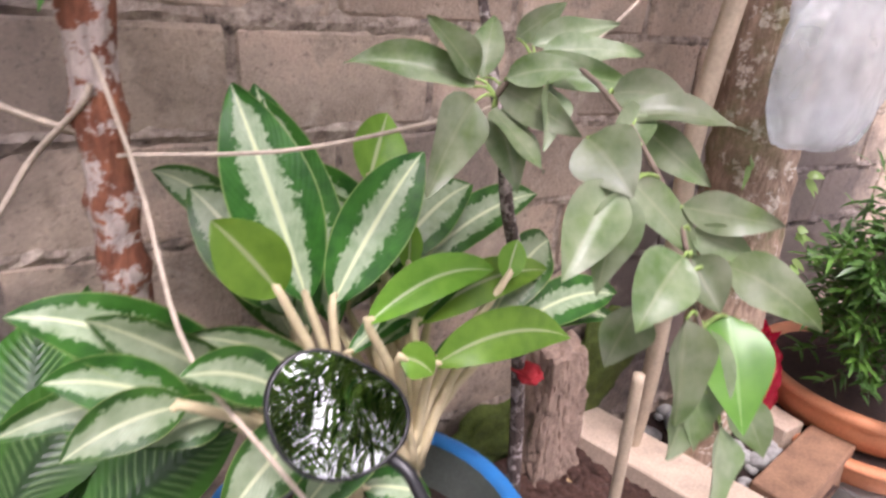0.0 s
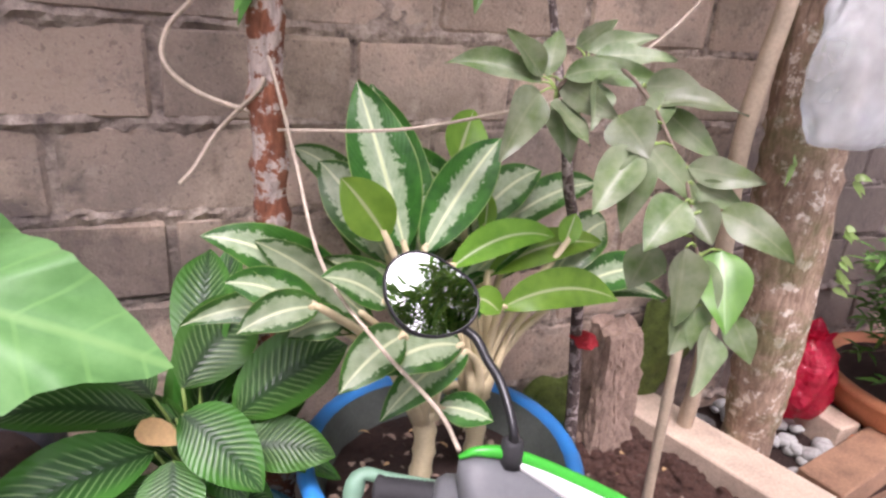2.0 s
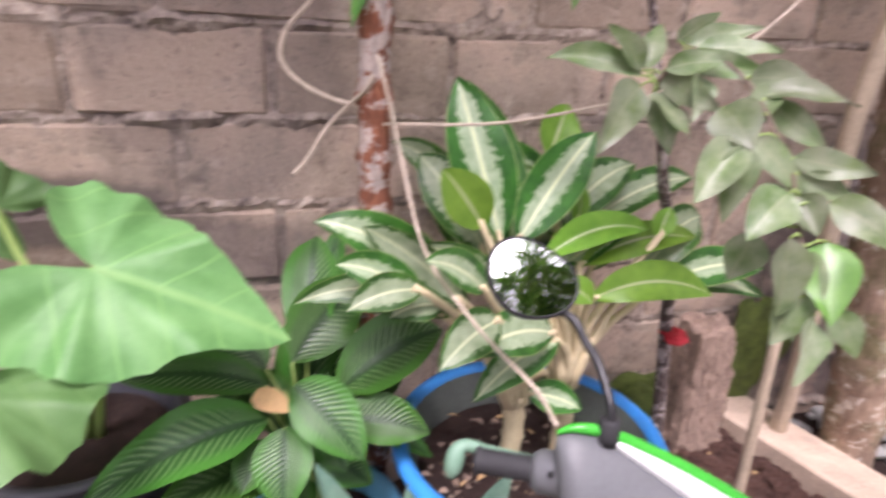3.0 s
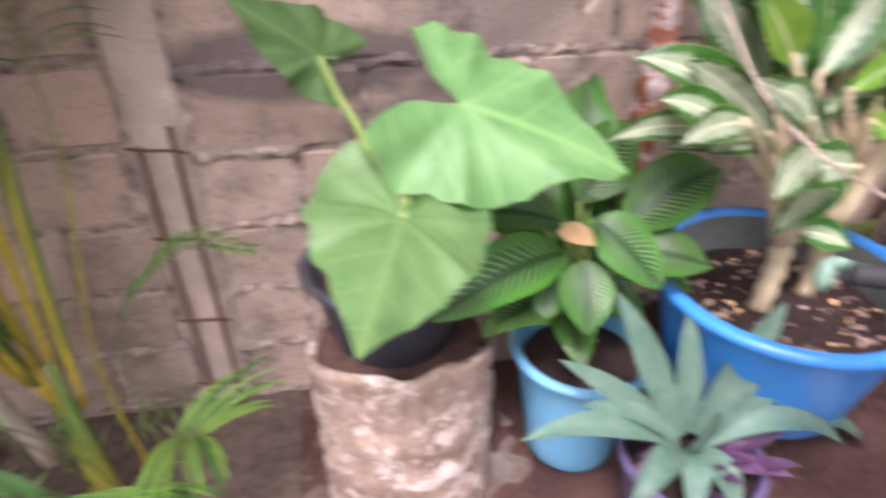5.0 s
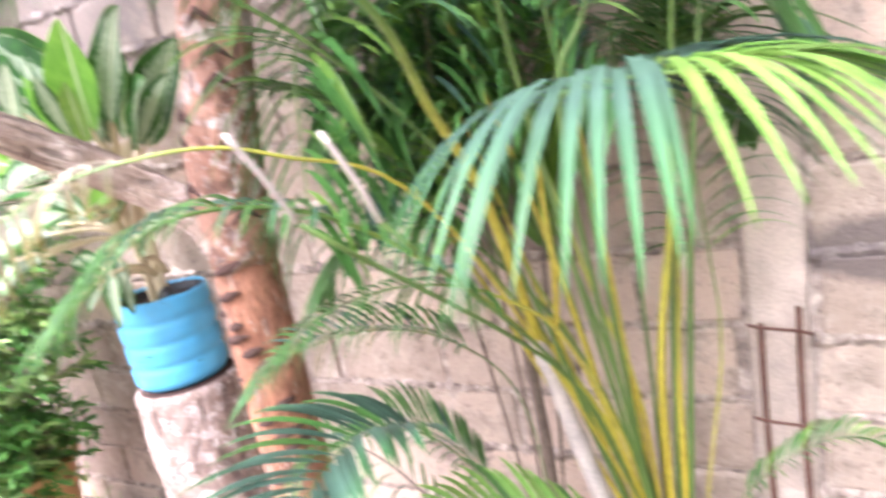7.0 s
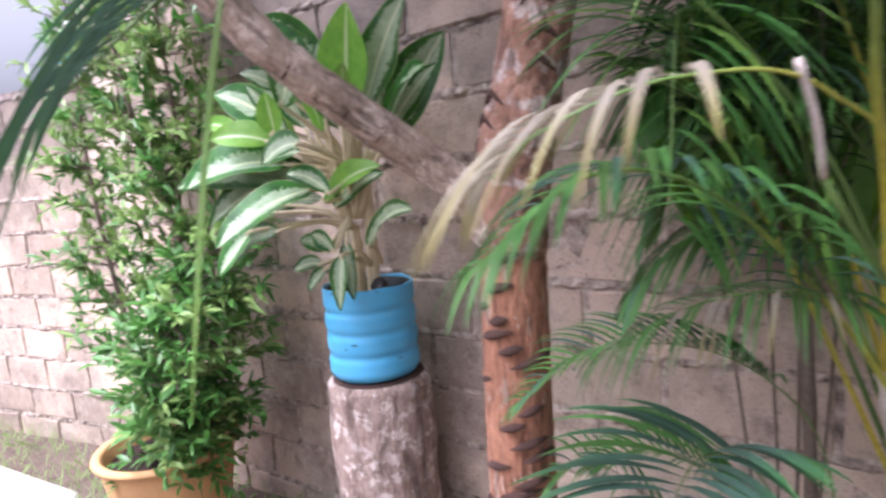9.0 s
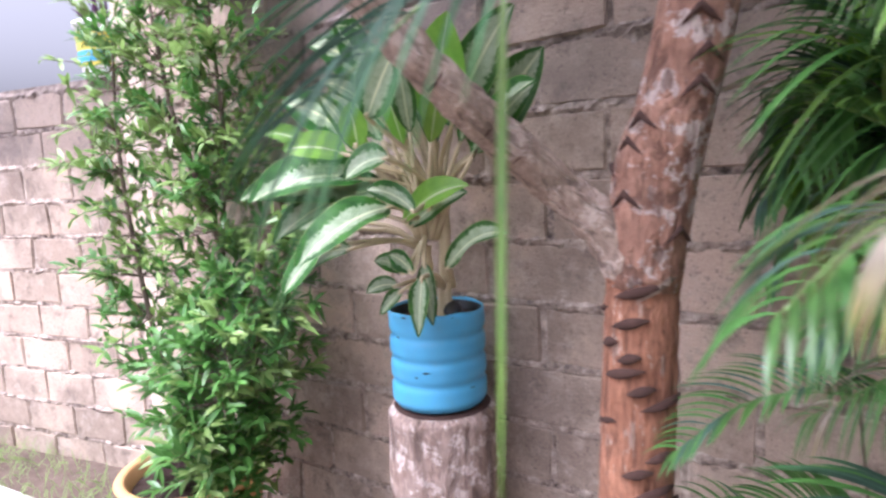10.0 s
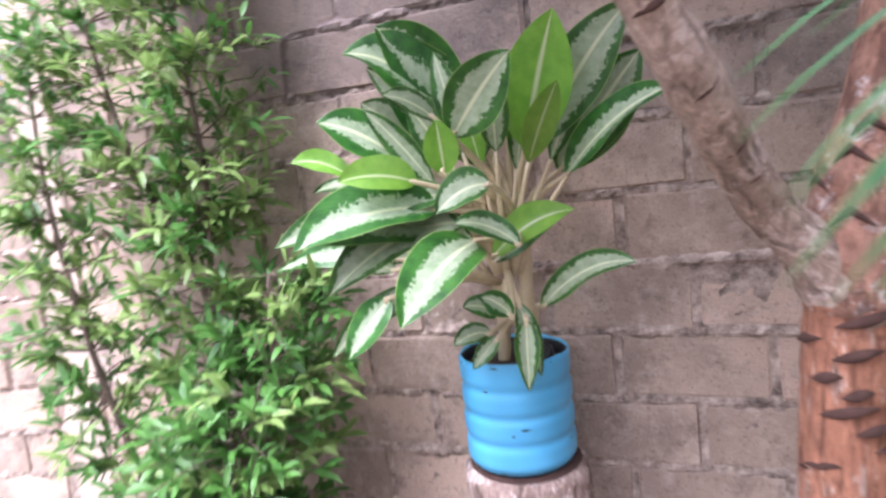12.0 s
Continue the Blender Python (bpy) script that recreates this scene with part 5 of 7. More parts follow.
def small_leaf_bush(name, label, category, stems, count, spread, leaf, mats, seed, trunk_mat=None, parent=None, pale_above=99):
    """Woody stems with many small leaves set along them in tufts; the crown has gaps and an uneven outline."""
    r = random.Random(seed)
    o = parent or thing(name, label, category)
    geos = [Geo() for _ in mats]
    lines = []
    for ctrl, rr in stems:
        pts = curve_pts(ctrl, 24)
        g = Geo()
        rings(g, pts, taper(rr, rr * 0.3, 25), 7)
        part("stem", g, trunk_mat or M_TWIG, o)
        lines.append(pts)
    tw = Geo()
    made = 0
    while made < count:
        pts = lines[r.randrange(len(lines))]
        i = r.randrange(4, 25)
        p = pts[i]
        a = r.uniform(0, 6.28)
        out = V(math.cos(a), math.sin(a) * 0.7, r.uniform(-0.3, 0.6)).normalized() * spread * r.uniform(0.25, 1) ** 0.8
        q = p + out
        q.y = min(q.y, -0.03)
        rings(tw, [p, (p + q) / 2 + V(0, 0, 0.01), q], [0.003, 0.002, 0.001], 4, closed=False)
        mi = 0 if r.random() < (0.72 if p.z < pale_above else 0.4) else len(mats) - 1
        for k in range(r.randrange(9, 16)):
            s = r.uniform(0.35, 1.05)
            b = p + (q - p) * s
            d = V(r.uniform(-1, 1), r.uniform(-1, 1), r.uniform(-0.6, 0.8)).normalized()
            t = b + (d + out.normalized() * 0.8).normalized() * leaf[0] * r.uniform(0.6, 1.2)
            t.y = min(t.y, -0.02)
            blade(geos[mi], b, t, leaf[1], 0.08, (r.uniform(-0.5, 0.5), -0.5, 1), "lance", 3, 2, 0.2, 0)
            made += 1
    stuff(part("twig_mass", tw, trunk_mat or M_TWIG, o))
    for g, m in zip(geos, mats):
        if g.v:
            stuff(part("foliage", g, m, o))
    return o


small_leaf_bush("bowl_plant", "dense bushy plant with narrow glossy leaves in the terracotta bowl", "plant",
                [([(2.25, -0.42, 0.4), (2.2, -0.43, 0.7), (2.1, -0.45, 1.05)], 0.012), ([(2.38, -0.38, 0.4), (2.4, -0.4, 0.75), (2.42, -0.42, 1.1)], 0.01), ([(2.2, -0.4, 0.4), (2.06, -0.42, 0.68), (1.95, -0.42, 0.9)], 0.008)],
                5200, 0.24, (0.07, 0.013), (M_SHRUB, M_CITRUS_NEW), 51)


def lump(name, label, category, centre, size, mat, seed, rough=0.35, kind=""):
    bm = bmesh.new()
    bmesh.ops.create_icosphere(bm, subdivisions=4, radius=1)
    for v in bm.verts:
        v.co *= 1 + rough * noise.noise(v.co * 1.6 + V(seed, 0, 0)) + 0.16 * noise.noise(v.co * 4 + V(seed, 1, 0)) + 0.03 * noise.noise(v.co * 9 + V(seed, 2, 0))
        v.co = V(v.co.x * size[0] + centre[0], v.co.y * size[1] + centre[1], v.co.z * size[2] + centre[2])
    return tagged(part(name, bm, mat), label, category, kind=kind)


def build_rubble(centre, half, seed):
    """The eroded stub of a masonry pillar: a blocky core with broken edges and cracks."""
    bm = bmesh.new()
    bmesh.ops.create_cube(bm, size=2)
    bmesh.ops.subdivide_edges(bm, edges=bm.edges[:], cuts=22, use_grid_fill=True)
    for v in bm.verts:
        p = v.co.copy()
        ball = p.normalized() * max(abs(p.x), abs(p.y), abs(p.z))
        p = p.lerp(ball, 0.35)
        crack = abs(noise.noise((p.x * 2 + seed, p.y * 2, p.z * 5)))
        k = 1 + 0.22 * noise.noise(p * 1.4 + V(seed, 0, 0)) + 0.10 * noise.noise(p * 4 + V(0, seed, 0)) + 0.05 * noise.noise(p * 10) - 0.12 * max(0, 0.12 - crack) / 0.12
        if p.z < -0.4:
            k *= 1 + 0.5 * (-0.4 - p.z)
        v.co = V(centre[0] + p.x * half[0] * k, centre[1] + p.y * half[1] * k, centre[2] + p.z * half[2] * (1 + 0.15 * noise.noise(p * 2)))
    return tagged(part("rubble_stub", bm, M_RUBBLE, smooth=False), "eroded stub of an old mortar pillar against the wall", "rubble")


build_rubble((1.115, -0.11, 0.41), (0.075, 0.065, 0.24), 4)
lump("moss_patch", "bright green moss growing on the wall foot", "moss", (0.98, -0.045, 0.34), (0.14, 0.035, 0.09), M_MOSS, 5, 0.5)
lump("moss_patch", "yellow-green moss on the wall behind the pole", "moss", (1.36, -0.03, 0.48), (0.12, 0.028, 0.16), M_MOSS, 8, 0.5)
lump("red_rag", "crumpled red rag caught on a stick by the pot", "rag", (0.875, -0.262, 0.70), (0.035, 0.03, 0.015), plain("red_cloth", (0.5, 0.03, 0.04), 0.8), 3, 0.5)


# ---- parked motorbike ----
def build_motorbike():
    o = thing("motorbike", "parked green and white motorbike with black mirror and grips", "motorbike")
    eye = V(-0.03, -1.40, 1.466)
    # mirror: an angular oval shell with glass
    c = MIRROR_C
    n = (eye + V(0.23, 0.0, 0.19) - c).normalized()
    right = n.cross(V(0, 0, 1)).normalized() * -1
    up = right.cross(n).normalized() * -1
    up = up if up.z > 0 else -up
    outline = []
    for k in range(36):
        a = 2 * math.pi * k / 36
        rr = 0.060 * (1 + 0.10 * math.cos(2 * (a + 0.7)) + 0.05 * math.cos(3 * a + 0.4))
        outline.append(right * math.cos(a) * rr + up * math.sin(a) * rr * 0.94)
    g = Geo()
    vs, fs, uvs = [], [], []
    for s, d in ((0.955, 0.003), (1.0, 0.004), (1.025, -0.003), (0.98, -0.018), (0.7, -0.03), (0.02, -0.034)):
        vs += [c + p * s + n * d for p in outline]
    for j in range(5):
        for k in range(36):
            fs.append((j * 36 + k, j * 36 + (k + 1) % 36, (j + 1) * 36 + (k + 1) % 36, (j + 1) * 36 + k))
    g.add(vs, fs)
    shell = part("mirror", g, M_BLACK, o, "black rear-view mirror")
    g = Geo()
    vs = [c + n * 0.0035] + [c + p * 0.5 + n * 0.0032 for p in outline] + [c + p * 0.96 + n * 0.0015 for p in outline]
    fs = [(0, 1 + k, 1 + (k + 1) % 36) for k in range(36)] + [(1 + k, 37 + k, 37 + (k + 1) % 36, 1 + (k + 1) % 36) for k in range(36)]
    g.add(vs, fs)
    part("mirror_glass", g, M_MIRROR, shell)
    g = Geo()
    rings(g, curve_pts([c - n * 0.025 + right * 0.02 - up * 0.03, STEM_TOP, (STEM_TOP + STEM_BEND) / 2, STEM_BEND, STEM_BASE + V(0, 0, 0.02), STEM_BASE - V(0, 0, 0.015)], 24), 0.0062, 10)
    part("mirror_stem", g, M_BLACK, o)
    g = Geo()
    rings(g, [STEM_BASE + V(0, 0, 0.012), STEM_BASE + V(0, 0, 0.008), STEM_BASE - V(0, 0, 0.01), STEM_BASE - V(0, 0, 0.022)], [0.009, 0.014, 0.015, 0.017], 12)
    part("rubber_boot", g, M_RUBBER, o)
    # left handlebar with ribbed grip, switch box and lever
    ax = (GRIP_IN - GRIP_END).normalized()
    g = Geo()
    k = 26
    pts = [GRIP_END + (GRIP_IN - GRIP_END) * (i / k) for i in range(k + 1)]
    rr = [0.0165 + (0.0016 if i % 2 else 0) for i in range(k + 1)]
    rr[0], rr[1], rr[2] = 0.012, 0.019, 0.019
    rings(g, pts, rr, 14)
    part("grip", g, M_RUBBER, o, "ribbed black rubber grip")
    g = Geo()
    sw = GRIP_IN + ax * 0.05
    rings(g, [GRIP_IN - ax * 0.004, GRIP_IN + ax * 0.006, sw, sw + ax * 0.04, sw + ax * 0.05], [0.022, 0.029, 0.031, 0.029, 0.02], 14)
    box = part("switch_box", g, M_GREYPL, o, "dark grey switch housing")
    for q in (0.02, 0.05):
        bm = bevel_box((0.010, 0.009, 0.009), 0.003, Matrix.Translation(GRIP_IN + ax * q + V(-0.012, -0.022, 0.018)), 2)
        part("switch", bm, M_BLACK, box)
    g = Geo()
    rings(g, curve_pts([GRIP_IN + ax * 0.03 + V(0.0, 0.03, -0.012), (GRIP_IN + GRIP_END) / 2 + V(-0.01, 0.035, -0.006), GRIP_END + V(-0.012, 0.025, 0.004), GRIP_END + V(-0.03, 0.01, -0.035)], 14), [0.009] * 10 + [0.012, 0.014, 0.014, 0.012, 0.006], 10)
    part("lever", g, M_LEVER, o, "grey-green lever")
    # cowl over the handlebar: grey inner panel, white flank, green upper edge
    c0 = COWL
    ridge = curve_pts([(0.250, -0.848, 0.955), (0.275, -0.855, 0.964), (0.328, -0.872, 0.954), (0.425, -0.925, 0.916), (0.559, -1.0, 0.843)], 24)
    drop = V(-0.028, -0.045, -0.085)

    def panel(nm, mat, s0, s1, low, lift, label):
        g = Geo()
        vs, fs = [], []
        out = V(-0.35, -0.75, 0.45)
        nu, nv = 16, 6
        for back in (0, 1):
            for i in range(nu + 1):
                s = s0 + (s1 - s0) * i / nu
                k = s * 24
                p = ridge[min(23, int(k))].lerp(ridge[min(23, int(k)) + 1], k - min(23, int(k)))
                grow = min(1, 0.12 + 2.2 * (s - s0))
                for j in range(nv + 1):
                    q = j / nv
                    vs.append(p + drop * q * low * grow + out * (lift + 0.026 * math.sin(math.pi * q) * grow - 0.006 * back))
        w, h = nv + 1, (nu + 1) * (nv + 1)
        for i in range(nu):
            for j in range(nv):
                a = i * w + j
                fs += [(a, a + w, a + w + 1, a + 1), (h + a, h + a + 1, h + a + w + 1, h + a + w)]
            fs += [(i * w, h + i * w, h + i * w + w, i * w + w), (i * w + nv, i * w + w + nv, h + i * w + w + nv, h + i * w + nv)]
        for j in range(nv):
            e = nu * w + j
            fs += [(j, j + 1, h + j + 1, h + j), (e, h + e, h + e + 1, e + 1)]
        g.add(vs, fs)
        part(nm, g, mat, o, label)

    panel("inner_panel", M_GREYPL, 0.0, 1.0, 1.6, 0.0, "grey plastic inner panel")
    panel("side_panel", M_WHITEPAINT, 0.44, 1.0, 0.5, 0.005, "glossy white flank")
    g = Geo()
    rings(g, [p + V(0, 0, 0.004) for p in ridge], [0.003 + 0.005 * min(1, i / 8) for i in range(25)], 12)
    part("top_panel", g, M_GREENPAINT, o, "bright green upper edge")
    # column, fork, wheel and body below
    head = c0 + V(0.46, -0.15, -0.12)
    g = Geo()
    rings(g, curve_pts([head, head + V(0.01, 0.03, -0.25), head + V(0.02, 0.10, -0.55)], 10), 0.03, 12)
    part("steering_column", g, M_BLACK, o)
    g = Geo()
    wx, wy, wr = head.x + 0.02, head.y + 0.04, 0.235
    ring = [V(wx, wy + math.cos(2 * math.pi * a / 40) * (wr - 0.04), 0.24 + math.sin(2 * math.pi * a / 40) * (wr - 0.04)) for a in range(41)]
    rings(g, ring, 0.038, 12, closed=False)
    wheel = part("wheel", g, M_RUBBER, o)
    g = Geo()
    rings(g, [V(wx - 0.05, wy, 0.24), V(wx - 0.03, wy, 0.24), V(wx + 0.03, wy, 0.24), V(wx + 0.05, wy, 0.24)], [0.02, 0.05, 0.05, 0.02], 16)
    part("hub", g, M_STEEL, wheel)
    g = Geo()
    rings(g, curve_pts([head + V(0.01, 0.0, -0.15), head + V(0.03, -0.25, -0.42), head + V(0.03, -0.6, -0.42), head + V(0.03, -0.8, -0.2), head + V(0.03, -1.15, -0.12)], 20), taper(0.05, 0.12, 21), 16)
    part("body", g, M_GREENPAINT, o)
    g = Geo()
    rings(g, curve_pts([head + V(0.03, -0.62, -0.13), head + V(0.03, -0.75, -0.05), head + V(0.03, -1.2, -0.02), head + V(0.03, -1.3, -0.04)], 14), [0.05] + [0.09] * 13 + [0.06], 14)
    part("seat", g, M_RUBBER, o, "long black seat")
    g = Geo()
    ring = [V(wx, head.y - 1.02 + math.cos(2 * math.pi * a / 40) * (wr - 0.04), 0.235 + math.sin(2 * math.pi * a / 40) * (wr - 0.04)) for a in range(41)]
    rings(g, ring, 0.042, 12, closed=False)
    part("wheel", g, M_RUBBER, o)
    g = Geo()
    rings(g, [V(wx - 0.02, head.y - 1.02, 0.235), V(wx, head.y - 0.7, 0.40)], 0.035, 10)
    part("swing_arm", g, M_BLACK, o)


MIRROR_C, STEM_TOP, STEM_BEND, STEM_BASE = V(0.246, -0.73, 1.121), V(0.293, -0.767, 1.077), V(0.313, -0.82, 1.032), V(0.312, -0.865, 0.973)
GRIP_END, GRIP_IN, COWL = V(0.165, -0.786, 0.878), V(0.236, -0.83, 0.886), V(0.262, -0.845, 0.948)
build_motorbike()


# ---- rebar in the column of the wall ----
def build_rebar():
    o = thing("rebar_cage", "rusty bare reinforcing bars in the wall column", "rebar")
    for x, top in ((-1.002, 0.845), (-0.925, 0.885)):
        g = Geo()
        rings(g, curve_pts([(x, -0.022, -0.02), (x + 0.003, -0.024, 0.3), (x - 0.002, -0.02, 0.6), (x, -0.02, top)], 16), 0.0065, 8)
        part("bar", g, M_RUST, o)
    for z in (0.338, 0.597, 0.835, 0.10):
        g = Geo()
        rings(g, [(-1.03, -0.026, z + 0.01), (-1.0, -0.03, z + 0.004), (-0.93, -0.03, z - 0.002), (-0.90, -0.026, z - 0.012)], 0.004, 6)
        part("tie", g, M_RUST, o)


build_rebar()


# ---- palms ----
def frond(parent, ctrl, leaf_len, leaf_w, n, mats, seed, start=0.3, hang=0.6, r0=0.009, petiole=None, single=False, spread=1.0, ease=0.0, last=None, lead=0.35):
    """A feather palm leaf: a tapering rib through ctrl with leaflets on both sides that hang with their weight.
    hang may differ from side to side; ease lifts the leaflets towards the tip, last is the colour of those."""
    r = random.Random(seed)
    steps = 40
    pts = curve_pts(ctrl, steps)
    f = Geo()
    rings(f, pts, taper(r0, r0 * 0.25, steps + 1), 7)
    o = part("frond", f, petiole or M_GREENSTALK, parent)
    geos = {m.name: (Geo(), m) for m in mats}
    hangs = hang if isinstance(hang, tuple) else (hang, hang)
    spreads = spread if isinstance(spread, tuple) else (spread, spread)
    for i in range(n):
        s = start + (1 - start) * (i + 0.5) / n
        k = min(steps - 1, int(s * steps))
        p = pts[k] + (pts[k + 1] - pts[k]) * (s * steps - k)
        d = (pts[min(steps, k + 1)] - pts[max(0, k - 1)]).normalized()
        side = d.cross(V(0, 0, 1))
        side = side.normalized() if side.length > 0.05 else V(1, 0, 0)
        q = (s - start) / (1 - start)
        ln = leaf_len * (0.45 + 0.55 * math.sin(math.pi * min(1, 0.18 + 0.72 * q))) * (1 - 0.35 * q * q)
        for sg in (-1, 1):
            h = hangs[0 if sg < 0 else 1] * (1 - ease * q)
            fwd = lead + (0.75 + 0.8 * ease) * q + r.uniform(-0.1, 0.1)
            dirn = (side * sg * spreads[0 if sg < 0 else 1] + d * fwd + V(0, 0, 0.25 - h * 0.5 + r.uniform(-0.06, 0.06))).normalized()
            t = p + dirn * ln * r.uniform(0.88, 1.08) - V(0, 0, h * ln * 0.55)
            m = mats[0] if r.random() < 0.8 else mats[-1]
            if last and q > 0.62:
                m = last
            face = (-side * sg * 0.2 + V(0, 0, 1)) if h < 0.8 else (d * 0.3 + V(0, 0, 0.5) + side * sg * 0.8)
            g = Geo() if single else geos[m.name][0]
            blade(g, p, t, leaf_w * r.uniform(0.85, 1.1), 0.10 + 0.12 * h, face, "lance", 7, 2, 0.35, 0.0, None)
            if single:
                part("leaflet", g, m, o)
    if not single:
        for g, m in geos.values():
            if g.v:
                stuff(part("leaf_mass", g, m, o))
    return o


def build_palm():
    o = thing("areca_palm", "clump of areca palm with yellow stalks and arching fronds", "palm")
    r = random.Random(77)
    P = V(-1.17, -0.38, 0.0)
    # canes
    for dx, dy, h, rr in ((0, 0, 0.55, 0.022), (-0.05, 0.05, 0.5, 0.016)):
        g = Geo()
        rings(g, curve_pts([P + V(dx, dy, -0.03), P + V(dx * 1.1, dy, h * 0.5), P + V(dx * 1.2, dy, h)], 12), [rr * (1 + 0.12 * (i % 3 == 0)) * (1 - 0.7 * (i / 12) ** 2) for i in range(13)], 10)
        part("cane", g, M_YELLOW, o, "ringed yellow-green cane")
    g = Geo()
    rings(g, curve_pts([(-1.27, -0.36, 0.25), (-1.30, -0.41, 0.6), (-1.327, -0.433, 0.765), (-1.353, -0.477, 0.975), (-1.37, -0.5, 1.03)], 20), [0.019 + 0.004 * (i % 5 == 0) - 0.014 * (i / 20) ** 4 for i in range(21)], 9, 0.06, r)
    part("dead_cane", g, M_WHITESTALK, o, "bleached dead cane")
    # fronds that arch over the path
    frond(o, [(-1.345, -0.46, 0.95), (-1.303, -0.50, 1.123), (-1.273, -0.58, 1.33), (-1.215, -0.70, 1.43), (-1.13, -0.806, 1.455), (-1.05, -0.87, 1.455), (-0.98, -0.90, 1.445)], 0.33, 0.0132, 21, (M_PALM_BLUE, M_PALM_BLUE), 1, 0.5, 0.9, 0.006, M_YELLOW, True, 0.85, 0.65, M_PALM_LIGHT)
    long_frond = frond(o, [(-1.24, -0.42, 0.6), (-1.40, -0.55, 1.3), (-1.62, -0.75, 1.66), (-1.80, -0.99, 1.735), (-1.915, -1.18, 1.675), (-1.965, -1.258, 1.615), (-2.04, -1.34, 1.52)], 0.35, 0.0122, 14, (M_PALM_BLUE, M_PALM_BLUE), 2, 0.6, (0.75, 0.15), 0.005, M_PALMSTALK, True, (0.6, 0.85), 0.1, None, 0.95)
    leaf_part(long_frond, M_PALM_LIGHT, (-1.93, -1.20, 1.66), (-1.867, -1.352, 1.20), 0.009, 0.06, (0.4, -1, 0.3), "lance", 10, 2, 0.3, 0.0, None, name="leaflet")
    frond(o, [(-1.22, -0.40, 0.6), (-1.33, -0.78, 1.30), (-1.40, -1.0, 1.45), (-1.49, -1.11, 1.47), (-1.58, -1.17, 1.44), (-1.63, -1.19, 1.40)], 0.18, 0.010, 13, (M_PALM_DRY, M_PALM_DRY), 3, 0.58, 0.6, 0.003, M_YELLOW, True, 0.9, 0.2)
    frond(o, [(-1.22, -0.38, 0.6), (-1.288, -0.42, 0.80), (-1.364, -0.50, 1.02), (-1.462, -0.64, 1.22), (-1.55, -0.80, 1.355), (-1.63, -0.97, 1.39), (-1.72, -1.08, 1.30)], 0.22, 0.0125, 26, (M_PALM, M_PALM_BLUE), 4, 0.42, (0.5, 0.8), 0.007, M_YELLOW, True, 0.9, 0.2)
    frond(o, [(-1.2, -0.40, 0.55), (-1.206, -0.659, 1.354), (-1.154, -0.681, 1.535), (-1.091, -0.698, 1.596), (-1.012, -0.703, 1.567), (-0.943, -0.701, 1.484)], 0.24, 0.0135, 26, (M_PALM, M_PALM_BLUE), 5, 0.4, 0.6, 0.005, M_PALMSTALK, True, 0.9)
    frond(o, [(-1.2, -0.40, 0.55), (-1.278, -0.520, 1.001), (-1.36, -0.60, 1.14), (-1.46, -0.69, 1.20), (-1.58, -0.77, 1.19), (-1.704, -0.818, 1.11)], 0.15, 0.0075, 26, (M_PALM, M_PALM_DRY), 6, 0.45, 0.7, 0.004, M_YELLOW, True, 0.9)
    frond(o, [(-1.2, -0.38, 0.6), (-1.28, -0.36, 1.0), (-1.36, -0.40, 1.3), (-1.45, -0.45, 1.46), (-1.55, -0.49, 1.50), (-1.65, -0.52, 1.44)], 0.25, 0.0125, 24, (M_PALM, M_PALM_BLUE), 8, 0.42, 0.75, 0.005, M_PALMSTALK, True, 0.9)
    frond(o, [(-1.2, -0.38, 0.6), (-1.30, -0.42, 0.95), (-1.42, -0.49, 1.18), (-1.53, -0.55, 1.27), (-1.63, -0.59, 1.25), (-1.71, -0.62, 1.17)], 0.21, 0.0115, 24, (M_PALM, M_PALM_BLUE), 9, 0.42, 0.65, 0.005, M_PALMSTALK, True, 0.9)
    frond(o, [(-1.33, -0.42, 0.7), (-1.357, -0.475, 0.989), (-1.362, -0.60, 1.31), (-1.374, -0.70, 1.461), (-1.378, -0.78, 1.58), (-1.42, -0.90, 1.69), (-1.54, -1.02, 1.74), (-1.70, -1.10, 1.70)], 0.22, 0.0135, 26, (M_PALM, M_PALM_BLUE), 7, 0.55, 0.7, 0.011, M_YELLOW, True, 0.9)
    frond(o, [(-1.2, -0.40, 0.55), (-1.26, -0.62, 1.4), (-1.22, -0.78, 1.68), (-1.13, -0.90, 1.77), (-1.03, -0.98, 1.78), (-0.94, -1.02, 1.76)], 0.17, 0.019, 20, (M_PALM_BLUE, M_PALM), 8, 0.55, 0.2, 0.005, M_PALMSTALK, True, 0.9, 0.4)
